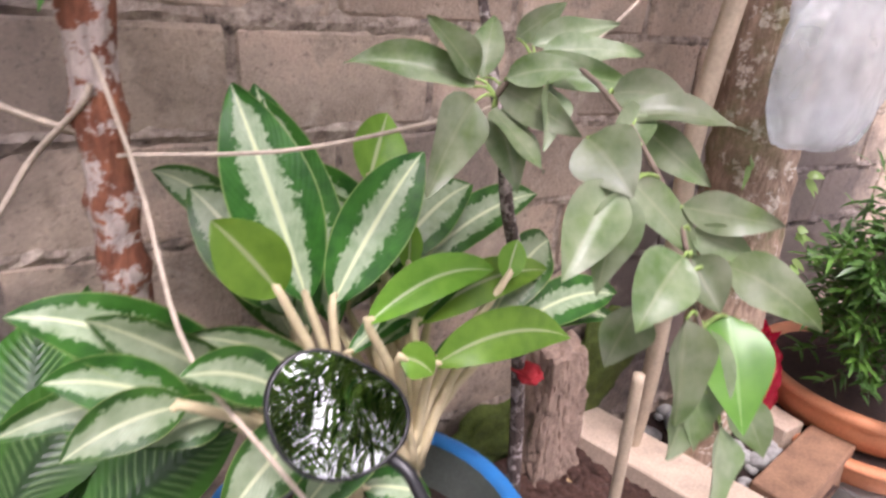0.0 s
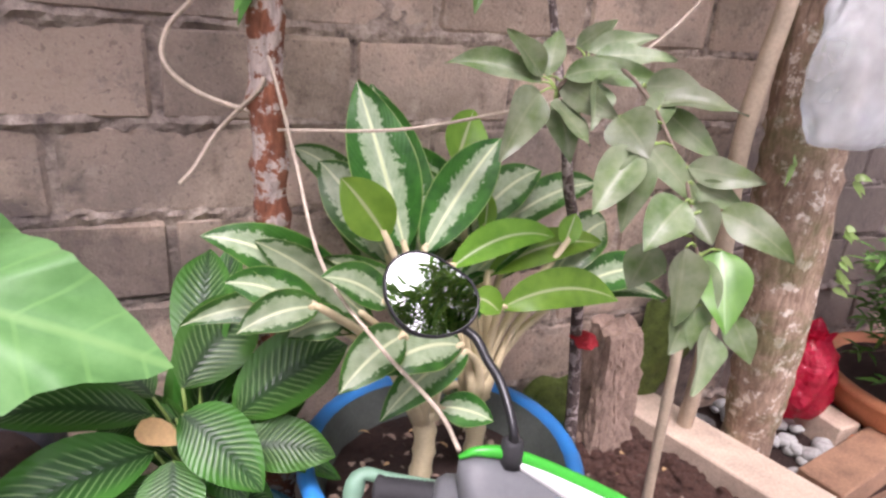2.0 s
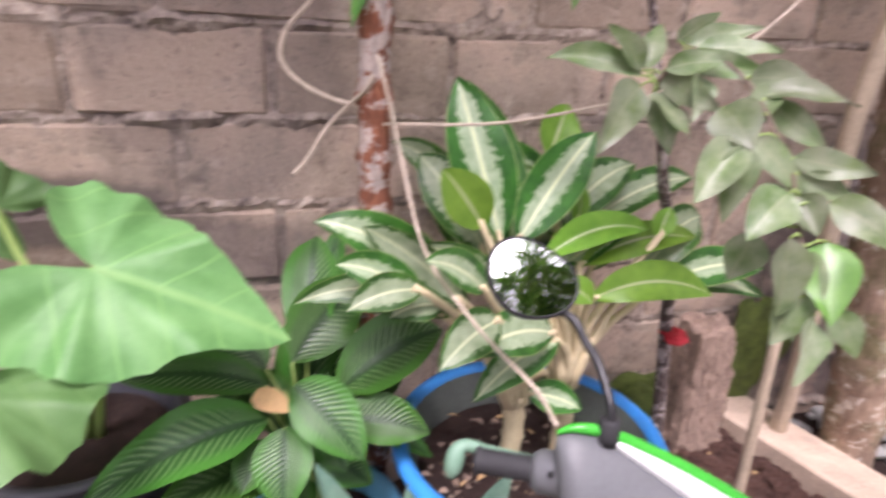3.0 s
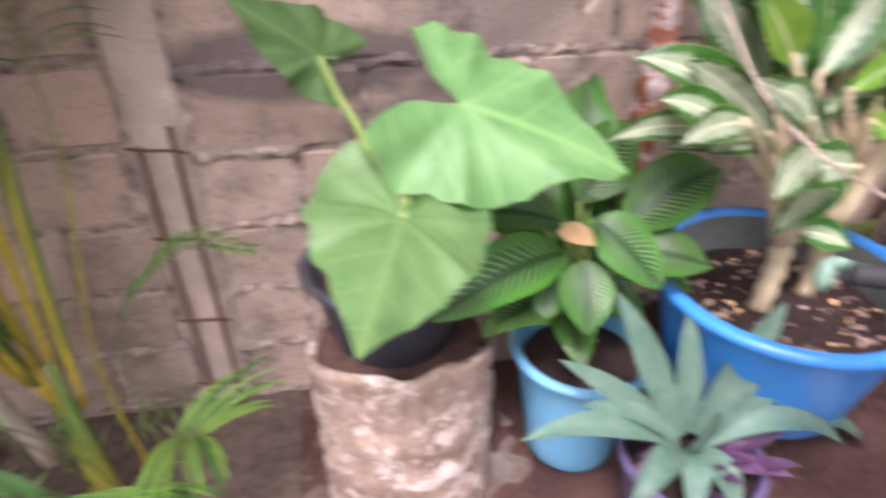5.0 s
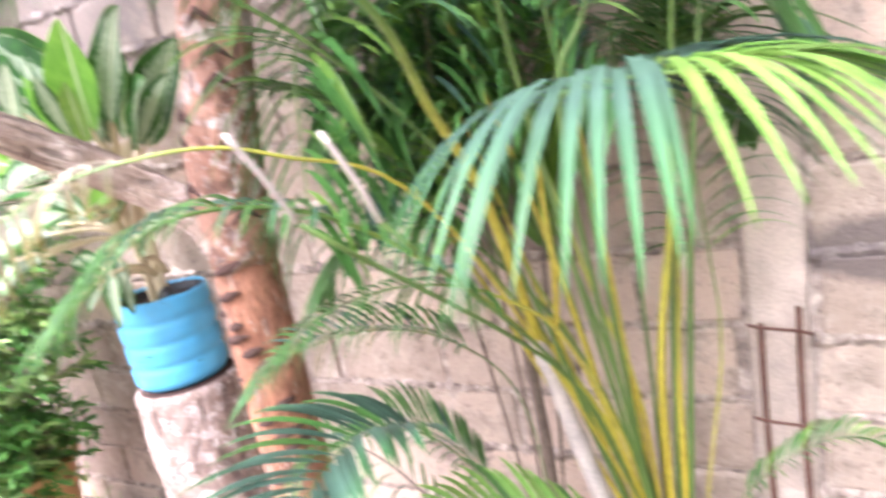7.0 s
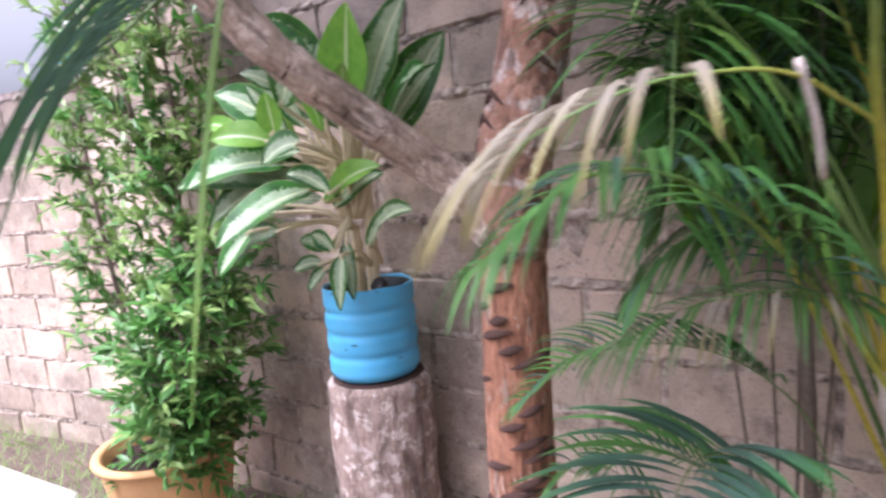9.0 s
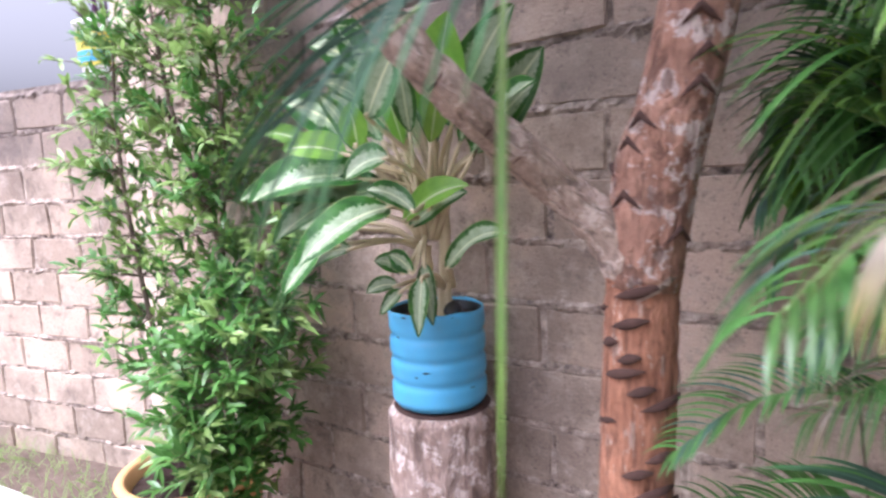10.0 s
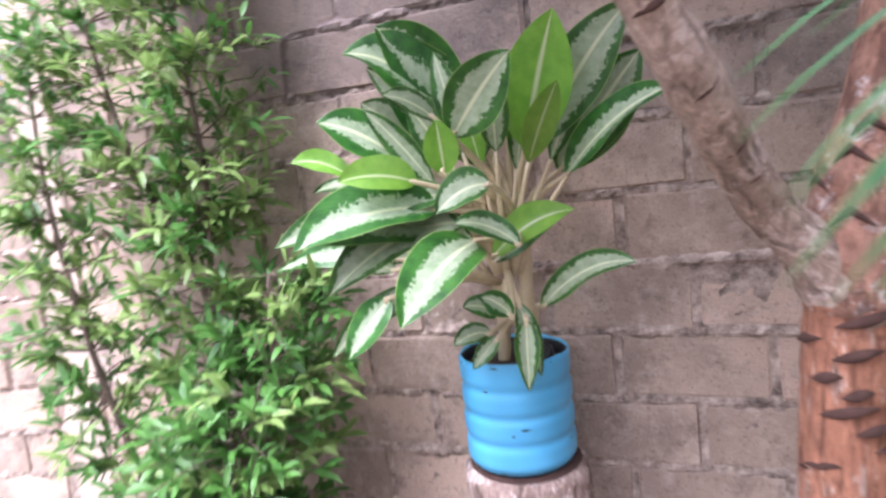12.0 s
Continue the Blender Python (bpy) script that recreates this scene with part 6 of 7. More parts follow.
    # yellow stalks that stand upright before the wall, their leaves above
    for ctrl, rr in (([(-1.185, -0.36, 0.40), (-1.177, -0.32, 0.863), (-1.13, -0.30, 1.189), (-1.10, -0.30, 1.5), (-1.05, -0.36, 1.75), (-0.98, -0.45, 1.85)], 0.0105),
                     ([(-1.155, -0.36, 0.40), (-1.148, -0.30, 0.853), (-1.134, -0.25, 1.082), (-1.13, -0.2, 1.5), (-1.06, -0.2, 1.8), (-0.95, -0.25, 1.9)], 0.0085),
                     ([(-1.11, -0.3, 0.1), (-1.124, -0.3, 0.493), (-1.07, -0.25, 0.882), (-1.081, -0.2, 1.1), (-1.11, -0.15, 1.45), (-1.08, -0.2, 1.75)], 0.004),
                     ([(-1.19, -0.38, 0.40), (-1.212, -0.38, 0.844), (-1.268, -0.40, 1.083), (-1.34, -0.42, 1.4), (-1.42, -0.46, 1.65), (-1.55, -0.52, 1.78)], 0.006),
                     ([(-1.20, -0.38, 0.45), (-1.26, -0.40, 0.75), (-1.34, -0.44, 0.96), (-1.45, -0.50, 1.2), (-1.58, -0.55, 1.45), (-1.72, -0.6, 1.55)], 0.0075),
                     ([(-1.19, -0.37, 0.45), (-1.23, -0.40, 0.70), (-1.30, -0.42, 0.95), (-1.42, -0.44, 1.25), (-1.5, -0.46, 1.55), (-1.55, -0.5, 1.8)], 0.005)):
        frond(o, ctrl, 0.26, 0.0145, 24, (M_PALM, M_PALM_LIGHT), 900 + int(rr * 10000), 0.58, 0.6, rr, M_YELLOW, False, 0.9, 0.2)
    # yellow petioles with fronds that rise from the clump
    k = 0
    for yaw, top, out, droop in ((95, 1.55, 0.12, 0.1), (70, 1.5, 0.25, 0.2), (120, 1.75, 0.3, 0.1), (150, 1.6, 0.45, 0.25), (175, 1.5, 0.55, 0.3), (190, 1.75, 0.5, 0.2),
                                 (165, 1.95, 0.4, 0.1), (40, 1.9, 0.25, 0.1), (225, 1.85, 0.45, 0.15), (200, 2.0, 0.7, 0.2), (250, 1.95, 0.3, 0.1), (210, 1.6, 0.75, 0.3)):
        k += 1
        a = radians(yaw)
        d = V(math.cos(a), math.sin(a) * 0.55, 0)
        b = P + V(-0.02 + 0.05 * math.cos(a), 0.02 + 0.03 * math.sin(a), 0.5)
        ctrl = [b, b + d * out * 0.35 + V(0, 0, (top - 0.5) * 0.55), b + d * out * 0.75 + V(0, 0, (top - 0.5) * 0.9), b + d * out * 1.3 + V(0, 0, top - 0.5), b + d * (out * 1.3 + 0.28) + V(0, 0, top - 0.5 - droop)]
        for c in ctrl:
            c.y = min(c.y, -0.06)
            c.x = max(c.x, -1.62 + 0.05 * (k % 4))
        frond(o, ctrl, 0.30, 0.016, 30, (M_PALM, M_PALM_LIGHT), 30 + k, 0.34 if k > 2 else 0.5, 0.45 + 0.3 * r.random(), 0.0045 + 0.002 * r.random(), M_YELLOW if k % 3 == 0 else M_PALMSTALK)
    # cut stalk stubs
    for top, low in (((-1.419, -1.036, 1.478), (-1.405, -0.983, 1.375)), ((-1.34, -0.994, 1.463), (-1.328, -0.945, 1.36))):
        low = V(*low)
        g = Geo()
        rings(g, curve_pts([(-1.22, -0.42, 0.62), (-1.27, -0.6, 1.0), low], 14), taper(0.003, 0.0035, 15), 7)
        stalk = part("frond_stalk", g, M_PALMSTALK, o)
        g = Geo()
        rings(g, curve_pts([low, (low + V(*top)) / 2 + V(0.004, 0, 0), top], 8), 0.0034, 8)
        part("cut_end", g, M_WHITESTALK, stalk, "dry cut stalk end")
    return o


build_palm()


def palm_seedling(label, base, fronds, seed, ln=0.2, w=0.012, mats=None, ribs=(), cane=0.0):
    o = thing("palm_seedling", label, "palm", "small palms")
    b = V(*base)
    if cane:
        g = Geo()
        rings(g, curve_pts([b, b + V(0.01, 0.01, cane * 0.5), b + V(0, 0, cane + 0.03)], 16), [0.013 * (1 + 0.15 * (i % 3 == 0)) for i in range(17)], 9)
        part("cane", g, M_TWIG, o, "thin brown cane")
        b = b + V(0, 0, cane)
    for yaw, reach, top, droop in fronds:
        a = radians(yaw)
        d = V(math.cos(a), math.sin(a), 0)
        ctrl = [b, b + d * reach * 0.3 + V(0, 0, top * 0.7), b + d * reach * 0.7 + V(0, 0, top), b + d * reach + V(0, 0, top - droop)]
        for c in ctrl:
            c.y = min(c.y, -0.05)
        frond(o, ctrl, ln, w, 20, mats or (M_PALM, M_PALM_LIGHT), seed + int(yaw), 0.3, 0.35, 0.003, M_TWIG)
    for i, (ctrl, rl, rw, n, start, rm) in enumerate(ribs):
        frond(o, ctrl, rl, rw, n, rm, seed + 50 + i, start, 0.15, 0.0028, M_PALMSTALK, True, 1.0, 0.4)
    return o


palm_seedling("young palm with fine fronds growing low by the wall", (-0.98, -0.40, 0.0), [(262, 0.4, 0.4, 0.12)], 300, 0.2, 0.012, (M_PALM_LIGHT, M_PALM), (
    ([(-1.0, -0.42, 0.0), (-1.03, -0.44, 0.2), (-0.99, -0.45, 0.345), (-0.93, -0.48, 0.40), (-0.88, -0.50, 0.41)], 0.25, 0.014, 10, 0.62, (M_PALM_LIGHT, M_PALM)),
    ([(-1.05, -0.30, 0.0), (-1.08, -0.29, 0.4), (-1.064, -0.28, 0.544), (-0.976, -0.28, 0.66), (-0.873, -0.28, 0.729), (-0.761, -0.28, 0.703)], 0.085, 0.007, 22, 0.45, (M_PALM, M_PALM_LIGHT)),
    ([(-1.05, -0.45, 0.0), (-1.15, -0.48, 0.40), (-1.30, -0.55, 0.62), (-1.45, -0.62, 0.71), (-1.62, -0.70, 0.70)], 0.20, 0.013, 26, 0.35, (M_PALM_LIGHT, M_PALM)),
    ([(-1.05, -0.45, 0.0), (-1.20, -0.55, 0.40), (-1.35, -0.66, 0.58), (-1.50, -0.75, 0.63), (-1.65, -0.82, 0.58)], 0.20, 0.013, 26, 0.35, (M_PALM, M_PALM_LIGHT)),
    ([(-1.05, -0.50, 0.0), (-1.10, -0.58, 0.34), (-1.16, -0.66, 0.50), (-1.24, -0.75, 0.54), (-1.32, -0.83, 0.50)], 0.18, 0.013, 22, 0.35, (M_PALM, M_PALM_LIGHT)),
    ([(-1.05, -0.48, 0.0), (-1.02, -0.56, 0.30), (-1.02, -0.64, 0.42), (-1.04, -0.72, 0.44), (-1.06, -0.80, 0.40)], 0.18, 0.012, 20, 0.35, (M_PALM_LIGHT, M_PALM)),
    ([(-1.08, -0.50, 0.0), (-1.18, -0.62, 0.35), (-1.30, -0.75, 0.48), (-1.43, -0.88, 0.50), (-1.52, -0.96, 0.46)], 0.20, 0.013, 24, 0.35, (M_PALM_LIGHT, M_PALM)),
    ([(-1.10, -0.42, 0.0), (-1.22, -0.44, 0.36), (-1.36, -0.48, 0.52), (-1.52, -0.52, 0.56), (-1.64, -0.55, 0.52)], 0.18, 0.012, 24, 0.35, (M_PALM_LIGHT, M_PALM)),
    ([(-1.02, -0.48, 0.0), (-1.06, -0.60, 0.28), (-1.12, -0.74, 0.38), (-1.20, -0.90, 0.38)], 0.18, 0.012, 20, 0.35, (M_PALM, M_PALM_LIGHT))))
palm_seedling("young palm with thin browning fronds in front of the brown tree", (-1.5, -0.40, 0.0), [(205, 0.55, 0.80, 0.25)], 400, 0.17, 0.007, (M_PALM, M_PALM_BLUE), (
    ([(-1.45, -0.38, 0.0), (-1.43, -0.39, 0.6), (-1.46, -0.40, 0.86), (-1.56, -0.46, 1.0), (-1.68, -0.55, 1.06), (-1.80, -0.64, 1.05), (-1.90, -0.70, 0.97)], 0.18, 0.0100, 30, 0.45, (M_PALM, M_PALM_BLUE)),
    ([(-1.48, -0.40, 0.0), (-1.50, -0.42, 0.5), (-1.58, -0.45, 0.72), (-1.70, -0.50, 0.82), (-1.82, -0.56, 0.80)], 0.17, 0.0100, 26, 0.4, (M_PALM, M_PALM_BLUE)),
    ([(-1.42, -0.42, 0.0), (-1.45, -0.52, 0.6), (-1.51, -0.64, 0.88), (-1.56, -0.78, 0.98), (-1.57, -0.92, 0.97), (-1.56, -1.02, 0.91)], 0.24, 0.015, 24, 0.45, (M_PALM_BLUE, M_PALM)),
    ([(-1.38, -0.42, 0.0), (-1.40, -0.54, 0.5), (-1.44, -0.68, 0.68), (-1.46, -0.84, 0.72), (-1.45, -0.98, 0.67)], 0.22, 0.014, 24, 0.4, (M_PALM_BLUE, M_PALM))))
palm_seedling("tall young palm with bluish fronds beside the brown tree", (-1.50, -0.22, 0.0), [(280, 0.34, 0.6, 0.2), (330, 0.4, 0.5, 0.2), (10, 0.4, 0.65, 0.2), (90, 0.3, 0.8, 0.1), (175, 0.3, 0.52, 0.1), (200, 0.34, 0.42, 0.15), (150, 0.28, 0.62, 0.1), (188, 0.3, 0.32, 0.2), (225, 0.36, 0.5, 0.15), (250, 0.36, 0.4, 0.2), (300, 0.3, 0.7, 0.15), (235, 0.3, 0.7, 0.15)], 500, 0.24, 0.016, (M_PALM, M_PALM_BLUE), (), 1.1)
palm_seedling("palm standing in the yard opposite the wall", (1.25, -2.25, 0.0), [(100 + k * 11 % 110, 0.55 + 0.07 * (k % 6), 1.95 + 0.13 * (k * 5 % 8), 0.25 + 0.05 * (k % 4)) for k in range(34)] + [(300, 0.9, 2.4, 0.4), (20, 0.9, 2.3, 0.4)], 600, 0.34, 0.026, (M_PALM_LIGHT, M_PALM))

palm_seedling("second palm standing in the yard opposite the wall", (0.1, -3.0, 0.0), [(50 + k * 17 % 90, 0.7 + 0.08 * (k % 6), 2.1 + 0.14 * (k * 5 % 8), 0.25 + 0.05 * (k % 4)) for k in range(30)] + [(250, 0.9, 2.4, 0.4)], 700, 0.36, 0.028, (M_PALM_LIGHT, M_PALM))


def build_strap_plant():
    o = thing("strap_leaf_plant", "plant with upright broad green strap leaves behind the palm", "plant")
    r = random.Random(88)
    heads = []
    for dx, dy, h in ((-0.12, 0.02, 1.22), (-0.03, 0.06, 1.34), (0.05, 0.0, 1.25), (0.12, 0.05, 1.15)):
        b, h = V(-1.56 + dx * 0.12, -0.12 + dy * 0.3, 0.0), V(-1.56 + dx, -0.2 + dy, h)
        stem_part(o, M_TWIG, [b, (b + h) / 2 + V(0.01, 0, 0), h], 0.004, 0.004, 8, 7, "cane")
        heads.append(h)
    for i in range(54):
        a = r.uniform(0, 6.28)
        low = heads[i % 4] + V(math.cos(a) * 0.01, math.sin(a) * 0.01, r.uniform(-0.06, 0.02))
        t = low + V(math.cos(a) * r.uniform(0.05, 0.17), -abs(math.sin(a)) * r.uniform(0.0, 0.15), r.uniform(0.26, 0.48))
        t.y = min(t.y, -0.05)
        leaf_part(o, M_CITRUS_NEW if i % 3 else M_YOUNG, low, t, r.uniform(0.06, 0.085), 0.05, (r.uniform(-0.4, 0.6), -1, 0.3), "lance", 10, 4, 0.2, 0.04, r)


build_strap_plant()


# ---- brown tree with scars, stump, blue bottle pot ----
def build_brown_tree():
    o = thing("scarred_tree", "smooth orange-brown tree with dark cut scars and a low branch", "tree")
    r = random.Random(61)
    g = Geo()
    low = curve_pts([(-2.04, -0.50, -0.1), (-2.035, -0.50, 0.5), (-2.03, -0.50, 0.85), (-2.02, -0.503, 1.1), (-2.012, -0.505, 1.26)], 36)
    rings(g, low, [0.082 - 0.0003 * i + 0.004 * noise.noise((i * 0.6, 1, 0)) for i in range(37)], 20, 0.02, r)
    trunk = part("trunk", g, M_BROWN_BARK, o)
    g = Geo()
    up = curve_pts([(-2.014, -0.505, 1.215), (-1.99, -0.51, 1.42), (-1.95, -0.51, 1.56), (-1.91, -0.50, 1.75), (-1.86, -0.48, 2.1), (-1.84, -0.45, 2.7)], 30)
    rings(g, up, [0.0725 + 0.008 * math.sin(math.pi * min(1, i / 12)) - 0.0001 * i for i in range(31)], 20, 0.02, r)
    part("upper_trunk", g, M_BROWN_UPPER, o)
    g = Geo()
    br = curve_pts([(-2.0, -0.50, 1.21), (-2.065, -0.53, 1.318), (-2.145, -0.60, 1.413), (-2.205, -0.72, 1.515), (-2.247, -0.83, 1.60), (-2.30, -0.93, 1.71), (-2.34, -1.0, 1.86), (-2.38, -1.05, 2.3)], 40)
    rings(g, br, [v + 0.004 * noise.noise((i * 0.7, 4, 0)) + (0.028 * (1 - i / 9) if i < 9 else 0) for i, v in enumerate(taper(0.050, 0.034, 41, 0.6))], 16, 0.07, r)
    branch = part("branch", g, M_GREY_BARK, o, "peeling grey-brown side branch")
    # dark lens-shaped scars
    for i in range(34):
        z = 0.12 + i * 0.033 + r.uniform(-0.012, 0.012)
        a = radians(-95 + r.uniform(-80, 75))
        k = min(35, int((z + 0.1) / 1.36 * 36))
        c = low[k].copy()
        c.z = z
        rad = 0.081 - 0.0003 * k
        w = r.uniform(0.022, 0.05)
        g = Geo()
        vs, fs = [], []
        for q in range(9):
            s = q / 8 * 2 - 1
            aa = a + s * w / rad
            hh = 0.011 * (1 - s * s) + 0.0005
            n = V(math.cos(aa), math.sin(aa), 0)
            tilt = 0.25 * s * w * r.choice((1, 1))
            vs += [c + n * (rad + 0.004) + V(0, 0, hh + tilt), c + n * (rad + 0.005 + 0.008 * (1 - s * s)) + V(0, 0, tilt - 0.003), c + n * (rad + 0.003) + V(0, 0, -hh + tilt)]
        for q in range(8):
            for e in range(2):
                b0 = q * 3 + e
                fs.append((b0, b0 + 1, b0 + 4, b0 + 3))
        g.add(vs, fs)
        part("scar", g, M_SCAR, trunk)
    for i in range(9):
        k = 3 + 2 * i
        p, aa = up[k], radians(-95 + r.uniform(-75, 70))
        g = Geo()
        vs = []
        for q in range(9):
            e = q / 8 * 2 - 1
            n = V(math.cos(aa + e * 0.45), math.sin(aa + e * 0.45), 0)
            rad = 0.079 - 0.0003 * k
            h = 0.008 * (1 - e * e) + 0.0006
            z = -0.03 * abs(e) + 0.012
            vs += [p + n * (rad + 0.003) + V(0, 0, z + h), p + n * (rad + 0.005 + 0.006 * (1 - e * e)) + V(0, 0, z - 0.002), p + n * (rad + 0.002) + V(0, 0, z - h)]
        g.add(vs, [(q * 3 + e, q * 3 + e + 1, q * 3 + e + 4, q * 3 + e + 3) for q in range(8) for e in range(2)])
        part("scar", g, M_SCAR, trunk)
    for k in (11, 16, 19, 24, 29):
        p, d = br[k], (br[k + 1] - br[k - 1]).normalized()
        n = (V(-0.1, -1, 0.1) - d * V(-0.1, -1, 0.1).dot(d)).normalized()
        rot = V(r.uniform(-0.5, 0.5), 0, r.uniform(-0.3, 0.5))
        n = (n + rot - d * rot.dot(d)).normalized()
        g = Geo()
        u = d.cross(n)
        vs = []
        for q in range(9):
            e = q / 8 * 2 - 1
            h = 0.008 * (1 - e * e) + 0.0006
            side = n * math.cos(e * 0.8) + u * math.sin(e * 0.8)
            vs += [p + side * 0.033 + d * h, p + side * (0.036 + 0.006 * (1 - e * e)) + d * e * 0.006, p + side * 0.033 - d * h]
        g.add(vs, [(q * 3 + e, q * 3 + e + 1, q * 3 + e + 4, q * 3 + e + 3) for q in range(8) for e in range(2)])
        part("knot", g, M_SCAR, branch)
    return o


BROWN_TREE = build_brown_tree()


def build_stump():
    o = thing("stump", "thick sawn log standing on end with cracked pale bark", "stump")
    r = random.Random(9)
    g = Geo()
    prof = [(0.001, -0.12)] + [(0.172 + 0.004 * math.sin(i * 0.9), -0.12 + i * 0.0415) for i in range(21)] + [(0.168, 0.735), (0.155, 0.75), (0.10, 0.753), (0.001, 0.755)]
    lathe(g, prof, 48, STUMP, 0.012, r)
    part("log", g, M_STUMP, o)
    g = Geo()
    lathe(g, [(0.15, 0.752), (0.09, 0.757), (0.001, 0.758)], 32, STUMP)
    part("sawn_face", g, M_SCAR, o, "dark weathered sawn face")


STUMP = (-2.715, -0.235, 0.0)
build_stump()


def build_bottle_pot():
    """The lower part of a ribbed water bottle, painted sky blue, its cut edge slightly wavy."""
    o = thing("bottle_pot", "sky blue pot cut from a ribbed water bottle", "pot")
    cx, cy = -2.722, -0.235
    g = Geo()
    prof = [(0.001, 0.0), (0.12, 0.0), (0.135, 0.006), (0.144, 0.02)]
    for i in range(1, 40):
        z = 0.02 + i * 0.0068
        rib = sum(math.exp(-((z - zz) / 0.011) ** 2) for zz in (0.083, 0.155, 0.225))
        prof.append((0.147 - 0.007 * rib, z))
    prof += [(0.145, 0.296), (0.142, 0.298), (0.139, 0.29), (0.136, 0.2), (0.136, 0.03)]
    lathe(g, prof, 56, (cx, cy, 0.758))
    g.v = [(x, y, z + (0.006 * noise.noise((x * 14, y * 14, 0)) if z > 1.02 else 0)) for x, y, z in g.v]
    part("shell", g, M_CYAN, o)
    # black lining over the upper inside, below the cut edge
    g = Geo()
    lathe(g, [(0.1385, 0.289), (0.1355, 0.285), (0.134, 0.2)], 56, (cx, cy, 0.758))
    part("inner_wall", g, M_BLACK, o, "black lining inside the bottle")
    r = random.Random(29)
    for i in range(16):
        a, z = radians(r.uniform(180, 360)), r.choice((0.012, 0.014, 0.29, 0.291, r.uniform(0.03, 0.28)))
        rad = (0.138 if z < 0.02 else 0.1465) + 0.0012
        g = Geo()
        w = r.uniform(0.02, 0.1)
        vs = []
        for q in range(6):
            e = q / 5 * 2 - 1
            h = r.uniform(0.0006, 0.0035) * (1.05 - e * e)
            n = V(math.cos(a + e * w), math.sin(a + e * w), 0)
            vs += [V(cx, cy, 0.758 + z + h) + n * rad, V(cx, cy, 0.758 + z - h) + n * rad]
        g.add(vs, [(2 * q, 2 * q + 1, 2 * q + 3, 2 * q + 2) for q in range(5)])
        part("scuff", g, M_BLACK, o, "black scuff in the blue paint")
    g = Geo()
    lathe(g, [(0.135, 0.26), (0.07, 0.268), (0.001, 0.27)], 24, (cx, cy, 0.758), 0.02, random.Random(2))
    part("soil", g, M_SOIL, o)
    g = Geo()
    rings(g, [(cx + 0.09, cy - 0.02, 1.0), (cx + 0.09, cy - 0.03, 1.03), (cx + 0.09, cy - 0.045, 1.065), (cx + 0.09, cy - 0.05, 1.07)], [0.025, 0.027, 0.027, 0.02], 16)
    part("bottle_cap", g, M_BLACK, o, "dark bottle neck stuck in the soil")


build_bottle_pot()
DIEFF_C = [
    (-2.61, -0.36, 1.57, -2.51, -0.42, 1.85, 0.124, 1),
    (-2.58, -0.32, 1.58, -2.36, -0.36, 1.85, 0.114),
    (-2.56, -0.24, 1.51, -2.35, -0.22, 1.77, 0.129),
    (-2.53, -0.30, 1.50, -2.29, -0.40, 1.66, 0.081),
    (-2.74, -0.48, 1.61, -2.58, -0.54, 1.76, 0.103),
    (-2.79, -0.25, 1.68, -2.96, -0.35, 1.91, 0.126),
    (-2.82, -0.28, 1.70, -3.03, -0.40, 1.85, 0.131),
    (-2.80, -0.42, 1.66, -2.89, -0.50, 1.72, 0.055),
    (-2.92, -0.35, 1.57, -3.10, -0.45, 1.69, 0.109),
    (-2.91, -0.25, 1.58, -3.05, -0.30, 1.74, 0.107),
    (-2.85, -0.45, 1.52, -3.00, -0.55, 1.54, 0.081, 1),
    (-3.05, -0.40, 1.55, -3.19, -0.45, 1.60, 0.053, 1),
    (-2.76, -0.50, 1.53, -2.76, -0.52, 1.65, 0.062, 1),
    (-2.68, -0.22, 1.67, -2.73, -0.20, 1.76, 0.082),
]
DIEFF_D = [
    (-2.82, -0.42, 1.45, -3.11, -0.60, 1.39, 0.130),
    (-2.73, -0.42, 1.37, -2.81, -0.70, 1.24, 0.127),
    (-2.66, -0.50, 1.50, -2.77, -0.55, 1.45, 0.073),
    (-2.93, -0.50, 1.26, -3.02, -0.57, 1.13, 0.070),
    (-2.62, -0.45, 1.36, -2.76, -0.48, 1.42, 0.053),
    (-2.70, -0.40, 1.33, -2.51, -0.35, 1.42, 0.069, 1),
    (-2.61, -0.33, 1.19, -2.38, -0.39, 1.30, 0.062),
    (-2.63, -0.42, 1.18, -2.63, -0.45, 1.02, 0.048),
    (-2.69, -0.42, 1.19, -2.77, -0.45, 1.22, 0.048),
    (-2.66, -0.42, 1.19, -2.73, -0.44, 1.24, 0.048),
    (-2.72, -0.42, 1.15, -2.80, -0.46, 1.13, 0.043),
    (-2.70, -0.42, 1.14, -2.76, -0.45, 1.07, 0.038),
    (-3.00, -0.30, 1.32, -3.36, -0.35, 1.31, 0.066),
    (-2.98, -0.35, 1.30, -3.12, -0.40, 1.30, 0.050),
]
BOTTLE_PLANT = variegated_plant("variegated_plant", "tall dumb cane with pale-centred leaves growing in the bottle pot", [(-2.74, -0.25, 1.24), (-2.67, -0.27, 1.36), (-2.70, -0.28, 1.30), (-2.67, -0.25, 1.12)], DIEFF_C + DIEFF_D, 5, 0.007,
                 [((-2.75, -0.24, 1.0), (-2.74, -0.25, 1.24), 0.016), ((-2.69, -0.25, 1.0), (-2.66, -0.26, 1.38), 0.017), ((-2.665, -0.27, 1.0), (-2.67, -0.25, 1.16), 0.012)], 0.2, 1.25, 14)

